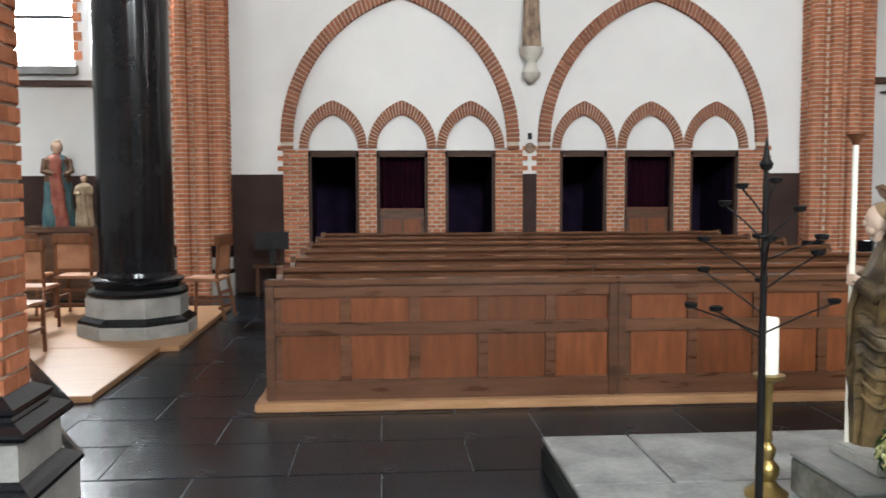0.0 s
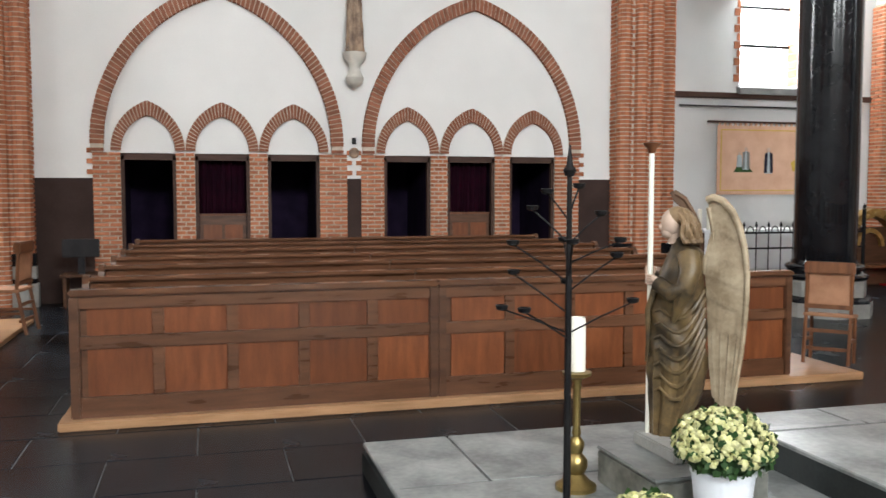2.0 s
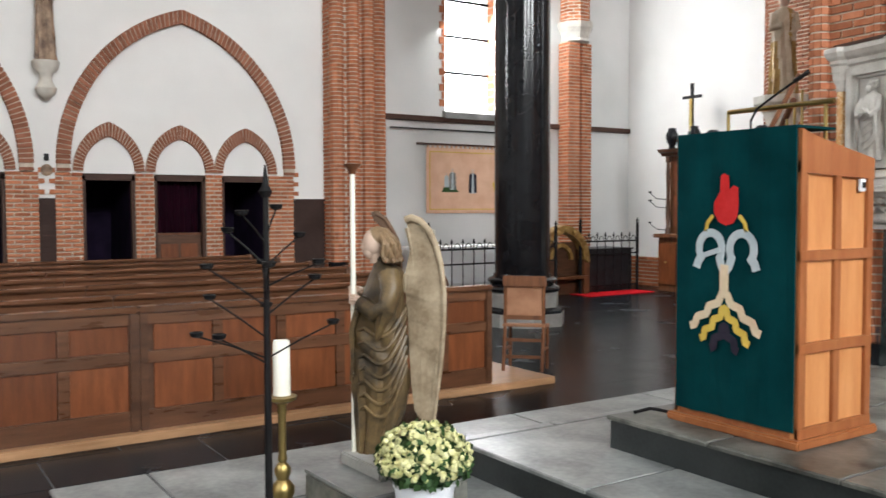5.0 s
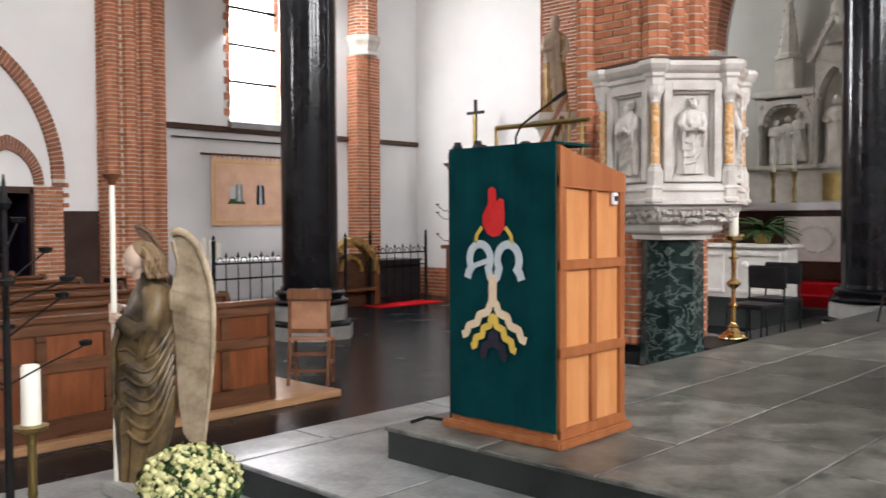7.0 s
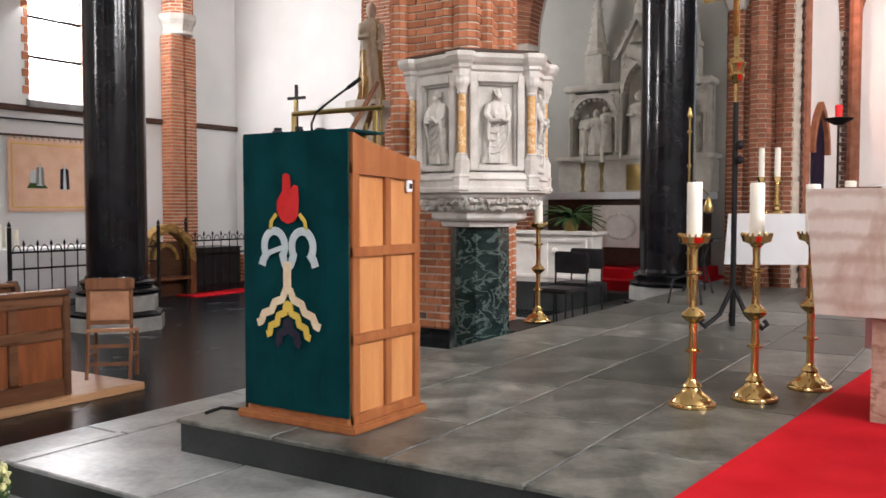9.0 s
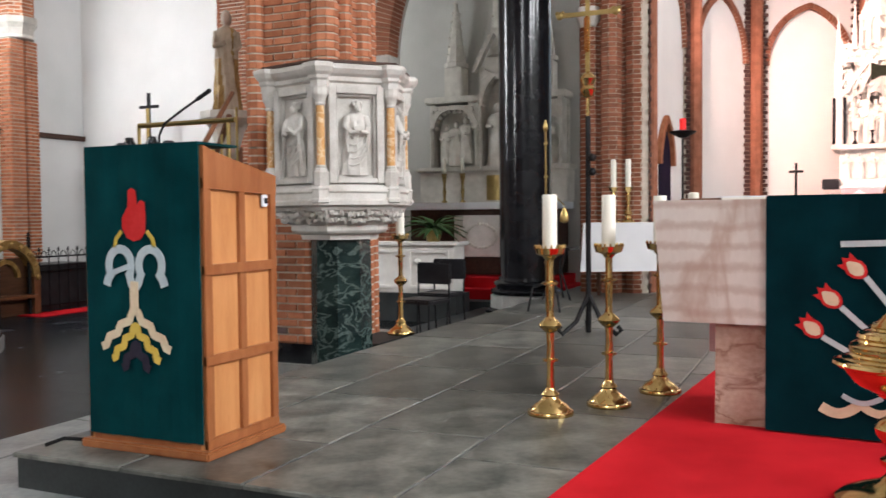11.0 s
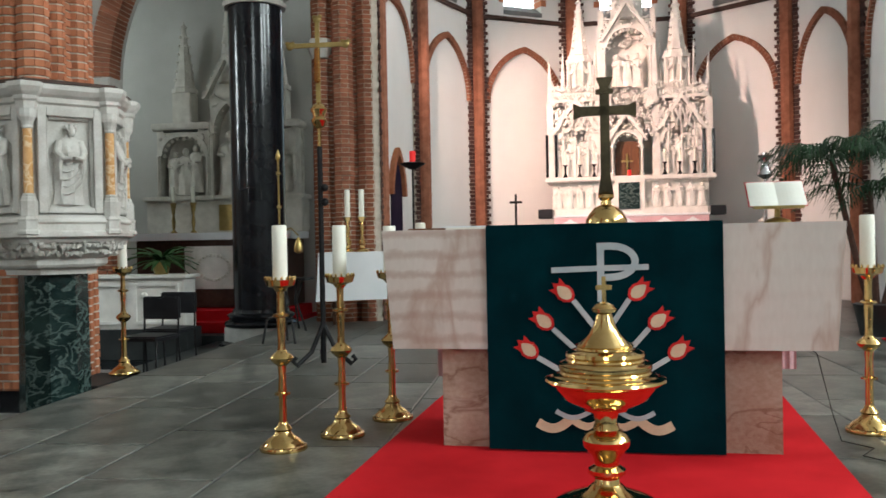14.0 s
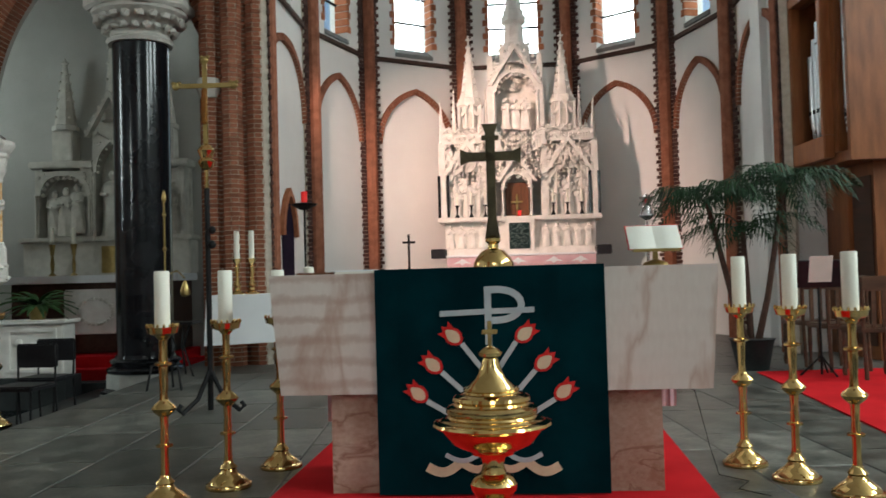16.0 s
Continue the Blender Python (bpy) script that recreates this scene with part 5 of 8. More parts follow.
def statue(name, label, c, h, face, mat, seed=1, mantle=None, skin=None, hair=None, dress=None):
    """One mesh; mantle, skin, hair and dress colour its shoulders, face, head and front where given."""
    bm = figure(bmesh.new(), c, h, face, 18, 9, seed)
    ob = part(name, bm, mat, None, "", True)
    zones = [mat, mantle or mat, skin or mat, hair or mantle or mat, dress or mat]
    for m in zones[1:]:
        ob.data.materials.append(m)
    for f in ob.data.polygons:
        p = f.center - Vector(c)
        front = (p.x * math.cos(face) + p.y * math.sin(face)) / h
        side = (-p.x * math.sin(face) + p.y * math.cos(face)) / h
        z = p.z / h
        if z > 0.845:
            f.material_index = 2 if front > 0.03 and z < 0.965 else 3
        elif z > 0.5 and (front < 0.02 or abs(side) > 0.08):
            f.material_index = 1
        elif front > 0.02 and abs(side + 0.1 * (z - 0.4)) < 0.075:
            f.material_index = 4
    return tagged(ob, label, "statue")


# angel holding a long candle, in front of the pews
PED = pose(2.0, 3.98, Z1, 0, 0, 2)
ped = thing("angel_pedestal", "two-tier grey stone pedestal under the angel", "pedestal", PED)
part("lower_block", B(0, 0.53, -0.5, 0, 0, 0.152, 0.008), STEPSTONE, ped)
part("lower_top", B(-0.004, 0.534, -0.504, 0.004, 0.1525, 0.167, 0.005), STEPPALE, ped, "pale worn top slab")
part("upper_block", B(0.17, 0.5, -0.36, -0.01, 0.1675, 0.225, 0.008), PALESTONE, ped)
AC = Vector((2.32, 3.874, Z1 + 0.222))
A_SIDE, A_NEAR = Vector((0.871, -0.491, 0)), Vector((-0.491, -0.871, 0))


def aq(u, w, z):
    """u runs from the angel's breast to its back, w out from its right shoulder, z up from the hem."""
    return AC + A_SIDE * u + A_NEAR * w + Vector((0, 0, z))


def between(rows, z):
    """Row of a (z, ...) table, smoothly between its heights."""
    for a, b in zip(rows, rows[1:]):
        if z <= b[0]:
            f = (z - a[0]) / (b[0] - a[0])
            f = f * f * (3 - 2 * f) * 0.4 + f * 0.6
            return [p + (q - p) * f for p, q in zip(a, b)]
    return list(rows[-1])


BODY = [(0.0, -0.035, 0.07, 0.06), (0.08, -0.025, 0.082, 0.075), (0.18, -0.005, 0.108, 0.09), (0.3, 0.006, 0.127, 0.1), (0.5, 0.008, 0.124, 0.105), (0.62, 0.01, 0.112, 0.11), (0.72, 0.022, 0.095, 0.115), (0.79, 0.032, 0.08, 0.108), (0.835, 0.03, 0.056, 0.07), (0.862, 0.012, 0.034, 0.036), (0.885, -0.002, 0.03, 0.032)]


def angel_statue():
    """One carved and painted figure: robe and mantle, wings, hair and face."""
    bm = bmesh.new()
    done = set()

    def mark(k):
        for f in bm.faces:
            if f not in done:
                f.material_index = k
                f.smooth = True
                done.add(f)
    # robe in deep upright folds below, swept mantle folds above
    n, rings = 64, []
    for j in range(45):
        z = 0.885 * j / 44
        _, c, hu, hw = between(BODY, z)
        ring = []
        for i in range(n):
            a = 2 * math.pi * i / n
            low = max(0.0, min(1.0, (0.5 - z) / 0.3))
            mid = max(0.0, 1 - abs(z - 0.46) / 0.3)
            k = 1 + low * (0.085 * math.sin(11 * a + 2 * z) + 0.05 * math.sin(17 * a - 5 * z)) + mid * 0.075 * math.sin(44 * z + 5.5 * math.cos(a) + 1.5 * math.sin(a))
            ring.append(bm.verts.new(aq(c + hu * k * math.cos(a), hw * k * math.sin(a), z)))
        rings.append(ring)
    for a, b in zip(rings, rings[1:]):
        for i in range(n):
            bm.faces.new((a[i], a[(i + 1) % n], b[(i + 1) % n], b[i]))
    bm.faces.new(rings[0][::-1])
    bm.faces.new(rings[-1])
    # hanging swags of the mantle, from the back hip round to the front
    for k in range(7):
        f = k / 6
        z0, z1 = 0.66 - 0.26 * f, 0.56 - 0.36 * f
        pts = []
        for i in range(9):
            g = i / 8
            u = 0.12 - 0.21 * g
            z = z0 + (z1 - z0) * g - (0.075 + 0.05 * f) * math.sin(math.pi * min(1, g * 1.15))
            _, c, hu, hw = between(BODY, z)
            e = max(0.05, 1 - ((u - c) / (hu * 1.02)) ** 2)
            pts.append(aq(u, hw * math.sqrt(e) + 0.004, z))
        tube(bm, pts, 0.013, 7, 0.007)
    # wide sleeves gathered at the wrists, both hands on the staff
    for s, d in ((1, 0.0), (-1, 0.03)):
        tube(bm, [aq(0.045, s * 0.085, 0.81), aq(0.055, s * 0.128, 0.745), aq(0.035, s * 0.145, 0.665), aq(-0.02, s * 0.128, 0.645 + d), aq(-0.078, s * 0.068, 0.682 + d)], 0.05, 12, 0.036)
        tube(bm, [aq(0.035, s * 0.14, 0.66), aq(0.012, s * 0.14, 0.6), aq(-0.012, s * 0.118, 0.52)], 0.046, 9, 0.01)
    blob(bm, aq(0.04, 0, 0.8), (0.075, 0.085, 0.05), 3)
    # loose edge of the mantle hanging below the hands
    for k in range(4):
        tube(bm, [aq(-0.088, 0.05 - 0.03 * k, 0.67), aq(-0.12, 0.045 - 0.03 * k, 0.56), aq(-0.118, 0.04 - 0.028 * k, 0.42), aq(-0.125, 0.035 - 0.025 * k, 0.33)], 0.017, 7, 0.007)
    mark(0)
    for s, z in ((1, 0.69), (-1, 0.725)):
        tube(bm, [aq(-0.07, s * 0.058, z - 0.005), aq(-0.1, s * 0.03, z + 0.008)], 0.02, 8, 0.017)
        for k in range(4):
            tube(bm, [aq(-0.098, s * 0.032, z - 0.016 + 0.0115 * k), aq(-0.127, s * 0.018, z - 0.012 + 0.0115 * k), aq(-0.13, -s * 0.006, z - 0.012 + 0.0115 * k)], 0.0075, 6, 0.006)
    # head turned to the staff: skull, jaw, nose, brow, lips
    blob(bm, aq(-0.022, 0.006, 0.945), (0.05, 0.047, 0.062), 3)
    blob(bm, aq(-0.04, 0.01, 0.905), (0.03, 0.031, 0.032), 2)
    blob(bm, aq(-0.068, 0.014, 0.928), (0.013, 0.01, 0.016), 2)
    blob(bm, aq(-0.058, 0.014, 0.953), (0.014, 0.032, 0.009), 2)
    blob(bm, aq(-0.062, 0.014, 0.904), (0.009, 0.014, 0.006), 2)
    tube(bm, [aq(-0.005, 0.0, 0.86), aq(-0.014, 0.003, 0.9)], 0.033, 10)
    mark(3)
    # parted hair in wavy locks down to the shoulders
    blob(bm, aq(-0.002, -0.004, 0.968), (0.058, 0.058, 0.05), 3)
    for i in range(22):
        a = -1.5 + 3.0 * i / 21
        x, y = 0.012 + 0.056 * math.cos(a), 0.062 * math.sin(a)
        pts = []
        for j in range(9):
            f = j / 8
            wob = 0.007 * math.sin(9 * f + i * 1.7)
            r = 0.45 + 0.68 * min(1, f * 2.2) + 0.16 * f
            pts.append(aq(-0.004 + x * r + 0.012 * f + wob, y * r + wob, 1.012 - 0.155 * f - 0.02 * (1 - r)))
        tube(bm, pts, 0.0135, 6, 0.011)
        blob(bm, pts[-1] + Vector((0, 0, 0.006)), (0.0165, 0.0165, 0.016), 1)
    mark(2)
    # near wing: long blade with a thick rolled leading edge
    outer = [(0.128, 1.045), (0.152, 1.056), (0.19, 1.042), (0.228, 1.0), (0.258, 0.934), (0.28, 0.844), (0.292, 0.724), (0.29, 0.58), (0.276, 0.4), (0.258, 0.257), (0.246, 0.155)]
    inner = [(0.228, 0.15), (0.186, 0.162), (0.156, 0.198), (0.142, 0.317), (0.134, 0.46), (0.126, 0.617), (0.118, 0.724), (0.118, 0.8), (0.146, 0.832), (0.153, 0.868), (0.145, 0.94), (0.128, 1.012)]

    def wing_at(u, z, d):
        return aq(u, 0.035 + 0.42 * (u - 0.1) + d, z)
    outline = outer + inner
    add_hex(bm, [wing_at(u, z, -0.02) for u, z in outline], [wing_at(u, z, 0.0) for u, z in outline])
    tube(bm, [wing_at(u - 0.006, z, 0.004) for u, z in outer], 0.019, 9, 0.008)
    tube(bm, [wing_at(u, z, -0.004) for u, z in inner[6:]], 0.01, 6, 0.012)

    def edge(line, z):
        for (u0, z0), (u1, z1) in zip(line, line[1:]):
            if min(z0, z1) <= z <= max(z0, z1):
                return u0 + (u1 - u0) * (z - z0) / (z1 - z0)
        return line[-1][0]
    # overlapping covert rows, then the long quills
    for row, (zt, zb, m_) in enumerate(((1.0, 0.9, 4), (0.93, 0.79, 5), (0.83, 0.7, 6), (0.735, 0.6, 7), (0.635, 0.49, 7))):
        for k in range(m_):
            f0, f1 = k / m_, (k + 1) / m_
            l, r = edge(inner[::-1], zt), edge(outer[2:], zt) - 0.018
            lb, rb = edge(inner[::-1], zb), edge(outer[2:], zb) - 0.018
            slope = 0.05 * (f0 - 0.5)
            top = [(l + (r - l) * f, zt - slope * 0.5) for f in (f0, f1)]
            bot = [(lb + (rb - lb) * f, zb - slope) for f in (f1, f0)]
            tip = ((bot[0][0] + bot[1][0]) / 2, zb - slope - 0.018)
            q = [top[0], top[1], bot[0], tip, bot[1]]
            hts = (0.0015, 0.0015, 0.011, 0.012, 0.008)
            add_hex(bm, [wing_at(u, z, -0.004) for u, z in q], [wing_at(u, z, h) for (u, z), h in zip(q, hts)])
    for k in range(8):
        f0, f1 = k / 8 + 0.006, (k + 1) / 8 - 0.006
        zb = 0.2 - 0.035 * math.sin(math.pi * k / 7)
        q = []
        for f, z in ((f0, 0.52), (f1, 0.52), (f1, 0.34), (f1, zb), ((f0 + f1) / 2, zb - 0.015), (f0, zb), (f0, 0.34)):
            l, r = edge(inner[::-1], max(z, 0.2)), edge(outer[2:], max(z, 0.16)) - 0.014
            q.append((l + (r - l) * f, z))
        add_hex(bm, [wing_at(u, z, -0.004) for u, z in q], [wing_at(u, z, 0.003 + 0.006 * (k % 2)) for u, z in q])
    mark(1)
    # far wing, its inner face coloured darker than the near wing, rising behind the head
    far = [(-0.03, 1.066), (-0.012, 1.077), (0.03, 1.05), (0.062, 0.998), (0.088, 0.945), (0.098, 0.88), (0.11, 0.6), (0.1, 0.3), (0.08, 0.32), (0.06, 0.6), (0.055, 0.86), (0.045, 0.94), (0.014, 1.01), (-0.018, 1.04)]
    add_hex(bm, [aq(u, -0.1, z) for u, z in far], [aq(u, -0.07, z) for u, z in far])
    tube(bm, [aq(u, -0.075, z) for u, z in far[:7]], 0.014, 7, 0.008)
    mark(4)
    bmesh.ops.recalc_face_normals(bm, faces=bm.faces)
    me = bpy.data.meshes.new("angel_statue")
    bm.to_mesh(me)
    bm.free()
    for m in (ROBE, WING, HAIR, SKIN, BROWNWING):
        me.materials.append(m)
    me.set_sharp_from_angle(angle=radians(38))
    return tagged(new("angel_statue", me), "painted wooden angel statue with cream feathered wings", "statue")


angel_statue()
SP = aq(-0.114, 0.006, 0)
cnd = thing("processional_candle", "slender white candle staff held by the angel", "candle")
part("staff", T([(SP.x, SP.y, Z1 + 0.168), (SP.x, SP.y, 1.64)], 0.0115, 10), WAX, cnd)
part("drip_cup", L([(0.014, 1.63), (0.02, 1.65), (0.036, 1.665), (0.04, 1.675), (0.012, 1.68)], 16, (SP.x, SP.y, 0)), CHAIRWOOD, cnd, "small wooden cup", True)

# wrought-iron candle tree
tree = thing("candle_tree", "black wrought-iron candle tree with small cups", "candle stand", pose(1.56, 3.3, Z1))
part("trunk", T([(0, 0, 0.02), (0, 0, 0.9), (0, 0, 1.36)], 0.0145, 10, 0.009), IRON, tree)
part("spike", L([(0.016, 1.36), (0.024, 1.38), (0.012, 1.4), (0.003, 1.47)], 10), IRON, tree, "", True)
for k in range(3):
    a = 2 * math.pi * k / 3 + 0.5
    part("foot", T([(0, 0, 0.1), (0.1 * math.cos(a), 0.1 * math.sin(a), 0.06), (0.2 * math.cos(a), 0.2 * math.sin(a), 0.012), (0.24 * math.cos(a), 0.24 * math.sin(a), 0.03)], 0.012, 6), IRON, tree)
ARMS = [(-0.9, -0.5, 0.78, 0.3, 0.9), (0.95, 0.1, 0.8, 0.36, 0.9), (0.35, 0.9, 0.86, 0.26, 0.96), (-0.6, 0.8, 0.87, 0.3, 1.0), (0.7, -0.6, 0.95, 0.24, 1.08), (-1.0, 0.1, 0.98, 0.26, 1.12), (0.3, 0.95, 1.0, 0.24, 1.12), (-0.3, -0.9, 1.0, 0.2, 1.13), (0.9, 0.4, 1.12, 0.22, 1.22), (-0.7, 0.5, 1.12, 0.2, 1.24), (-0.8, -0.3, 1.2, 0.16, 1.3), (0.6, 0.7, 1.22, 0.16, 1.32), (0.75, -0.4, 1.05, 0.27, 1.13), (-0.85, 0.45, 0.8, 0.32, 0.88)]
for dx, dy, z0, ln, z1 in ARMS:
    ln *= 0.78
    arm = part("arm", T([(0, 0, z0), (dx * ln * 0.5, dy * ln * 0.5, z0 + (z1 - z0) * 0.5 + 0.004), (dx * ln, dy * ln, z1)], 0.0034, 6), IRON, tree)
    part("candle_cup", L([(0.007, -0.005), (0.02, 0.0), (0.024, 0.014), (0.018, 0.016), (0.008, 0.008)], 12, (dx * ln, dy * ln, z1)), IRON, arm, "", True)

# brass candlestick beside it
gs = thing("candlestick", "turned brass candlestick with a thick cream candle", "candlestick", pose(1.87, 3.92, Z1))
part("stem", L([(0.09, 0), (0.09, 0.02), (0.06, 0.04), (0.035, 0.07), (0.05, 0.1), (0.05, 0.13), (0.025, 0.16), (0.035, 0.19), (0.035, 0.21), (0.016, 0.235), (0.021, 0.25), (0.017, 0.27), (0.0165, 0.44), (0.022, 0.455), (0.017, 0.47), (0.024, 0.49), (0.06, 0.505), (0.065, 0.52), (0.02, 0.525)], 24), OLDBRASS, gs, "", True)
part("candle", L([(0.037, 0.525), (0.036, 0.75), (0.03, 0.76), (0.008, 0.752)], 24), WAX, gs, "cream wax candle", True)


def chrysanthemum(x, y, z, r, pot_r, pot_h, seed, label):
    t = thing("flower_pot", label, "potted plant", pose(x, y, z))
    part("pot", L([(pot_r * 0.8, 0), (pot_r, pot_h - 0.02), (pot_r * 1.05, pot_h - 0.018), (pot_r * 1.05, pot_h), (pot_r * 0.93, pot_h), (pot_r * 0.9, pot_h - 0.03)], 32), POTWHITE, t, "white glazed pot", True)
    rnd = random.Random(seed)
    leaf, pet = bmesh.new(), bmesh.new()
    cz = pot_h + r * 0.5
    for i in range(1000):
        u, a = rnd.uniform(-0.55, 1), rnd.uniform(0, 6.283)
        s = math.sqrt(1 - u * u)
        k = r * rnd.uniform(0.86, 1.04)
        d = Vector((s * math.cos(a), s * math.sin(a), u * 0.72))
        c = Vector((0, 0, cz)) + d * k
        if rnd.random() < 0.72 and u > -0.3:
            m = Matrix.Translation(c) @ d.to_track_quat("Z", "Y").to_matrix().to_4x4()
            q = rnd.uniform(0.55, 1.1) * 0.0155
            vs = bmesh.ops.create_icosphere(pet, subdivisions=1, radius=1, matrix=m @ Matrix.Diagonal((q, q, q * 0.65, 1)))["verts"]
            for v in vs:
                v.co += Vector((rnd.uniform(-1, 1), rnd.uniform(-1, 1), rnd.uniform(-1, 1))) * 0.003
        else:
            c = Vector((0, 0, cz)) + d * k * 0.97
            side = d.orthogonal().normalized()
            side = Matrix.Rotation(rnd.uniform(0, 6.28), 3, d) @ side
            tip = c + (side * 0.6 + d * 0.4) * 0.05
            w = d.cross(side) * 0.014
            leaf.faces.new([leaf.verts.new(p) for p in (c, c + (tip - c) * 0.5 + w, tip, c + (tip - c) * 0.5 - w)])
    blob(leaf, (0, 0, cz - 0.01), (r * 0.84, r * 0.84, r * 0.6), 3, 0.012, rnd)
    part("foliage", leaf, LEAF, t, "dark green foliage")
    part("blossoms", pet, PETAL, t, "pale yellow chrysanthemum blossoms", kind="stuff")


chrysanthemum(2.2, 3.3, Z1, 0.182, 0.118, 0.26, 3, "round bush of pale yellow chrysanthemums in a white pot")
chrysanthemum(1.7, 2.95, Z1, 0.15, 0.1, 0.13, 4, "low bush of pale chrysanthemums in a white pot")

# ---------------------------------------------------------------- pulpit
PU = (7.09, 4.03)
pul = thing("pulpit", "white carved stone hexagonal pulpit on a green marble pillar", "pulpit", pose(PU[0], PU[1], 0, 0, 0, 226))
TURN6 = math.pi / 6


def hexring(prof, mat, name, label="", n=6, smooth=False):
    part(name, L(prof, n, (0, 0, 0), TURN6), mat, pul, label, smooth)


part("pillar", L([(0.31, 0), (0.31, 0.14), (0.26, 0.18), (0.25, 1.3), (0.27, 1.32)], 8, (0, 0, 0), math.pi / 8), GREENMARBLE, pul, "dark green veined marble pillar")
hexring([(0.33, 1.31), (0.34, 1.35), (0.4, 1.365), (0.42, 1.385), (0.42, 1.43)], PULPITSTONE, "corbel_ring")
hexring([(0.43, 1.43), (0.47, 1.46), (0.53, 1.53), (0.58, 1.55), (0.6, 1.575)], PULPITSTONE, "leaf_course")
hexring([(0.61, 1.576), (0.64, 1.59), (0.64, 1.62), (0.615, 1.635), (0.615, 1.68), (0.635, 1.695), (0.625, 1.715), (0.6, 1.735), (0.575, 1.75)], PULPITSTONE, "base_moulding")
hexring([(0.535, 1.74), (0.535, 2.56)], PULPITSTONE, "drum")
hexring([(0.575, 2.5), (0.575, 2.54), (0.6, 2.555), (0.6, 2.59), (0.63, 2.61), (0.66, 2.645), (0.66, 2.675), (0.62, 2.69)], PULPITSTONE, "cornice")
hexring([(0.64, 2.69), (0.64, 2.712)], TIMBER, "cover_board", "dark wooden rim")
bm = bmesh.new()
rr = random.Random(8)
for i in range(84):
    a = 2 * math.pi * (i + 0.5) / 84
    e = 0.53 * math.cos(math.pi / 6) / math.cos(((a - TURN6) % (math.pi / 3)) - math.pi / 6)
    for zz, k, sz in ((1.475, 0.93, 0.024), (1.52, 1.0, 0.03), (1.555, 1.06, 0.022)):
        blob(bm, (e * k * math.cos(a), e * k * math.sin(a), zz + rr.uniform(-0.012, 0.012)), (sz, sz, sz * 1.1), 1, 0.009, rr)
part("leaf_carving", bm, PULPITSTONE, pul, "deeply carved leaf band", True, "stuff")


def relief_figure(h, seed):
    """Standing robed figure in high relief on a panel; x out of the panel, z up."""
    rnd = random.Random(seed)
    bm = bmesh.new()
    lean = rnd.uniform(-0.03, 0.03)
    rows = ((0.0, 0.165, 0.07), (0.1, 0.155, 0.075), (0.3, 0.14, 0.075), (0.48, 0.145, 0.08), (0.6, 0.16, 0.085), (0.72, 0.165, 0.08), (0.79, 0.13, 0.06), (0.83, 0.045, 0.04), (0.86, 0.04, 0.04))
    rings = []
    for k in range(25):
        z = 0.86 * k / 24
        _, w, d = between(rows, z)
        ring = []
        for i in range(28):
            a = 2 * math.pi * i / 28
            f = 1 + (0.13 * math.sin(8 * a + 3 * lean * 30 + 7 * z) + 0.08 * math.sin(13 * a - 11 * z) if z < 0.74 else 0)
            ring.append(bm.verts.new((d * h * f * math.cos(a) + 0.02, (w * f * math.sin(a) + lean * (1 - z) * 2) * h, z * h)))
        rings.append(ring)
    for a, b in zip(rings, rings[1:]):
        for i in range(28):
            bm.faces.new((a[i], a[(i + 1) % 28], b[(i + 1) % 28], b[i]))
    blob(bm, (0.035, 0.01, 0.915 * h), (0.05 * h, 0.048 * h, 0.068 * h), 3)
    for i in range(14):
        a = 0.6 + (2 * math.pi - 1.2) * i / 13
        blob(bm, (0.03 + 0.048 * h * math.cos(a), 0.01 + 0.058 * h * math.sin(a), (0.92 + rnd.uniform(-0.04, 0.04)) * h), (0.018 * h, 0.02 * h, 0.03 * h), 1, 0.004, rnd)
    blob(bm, (0.07, 0.01, 0.868 * h), (0.03 * h, 0.035 * h, 0.05 * h), 2, 0.003, rnd)
    for s in (-1, 1):
        zt = 0.56 + rnd.uniform(-0.03, 0.07)
        tube(bm, [(0.03, s * 0.12 * h, 0.76 * h), (0.06, s * 0.155 * h, 0.63 * h), (0.1, s * 0.1 * h, 0.55 * h), (0.12, s * 0.02 * h, zt * h)], 0.05 * h, 9, 0.026 * h)
        tube(bm, [(0.08, s * 0.13 * h, 0.57 * h), (0.075, s * 0.14 * h, 0.45 * h), (0.06, s * 0.13 * h, 0.3 * h)], 0.032 * h, 7, 0.01 * h)
    for k in range(5):
        z0 = (0.56 - 0.09 * k) * h
        tube(bm, [(0.05, 0.12 * h, z0 + 0.06 * h), (0.085, 0.03 * h, z0 - 0.04 * h), (0.08, -0.06 * h, z0 - 0.08 * h), (0.045, -0.12 * h, z0 - 0.06 * h)], 0.012 * h, 6, 0.007 * h)
    box(bm, 0.09, 0.13, -0.07 * h, 0.06 * h, 0.57 * h, 0.63 * h, 0.004)
    return bm


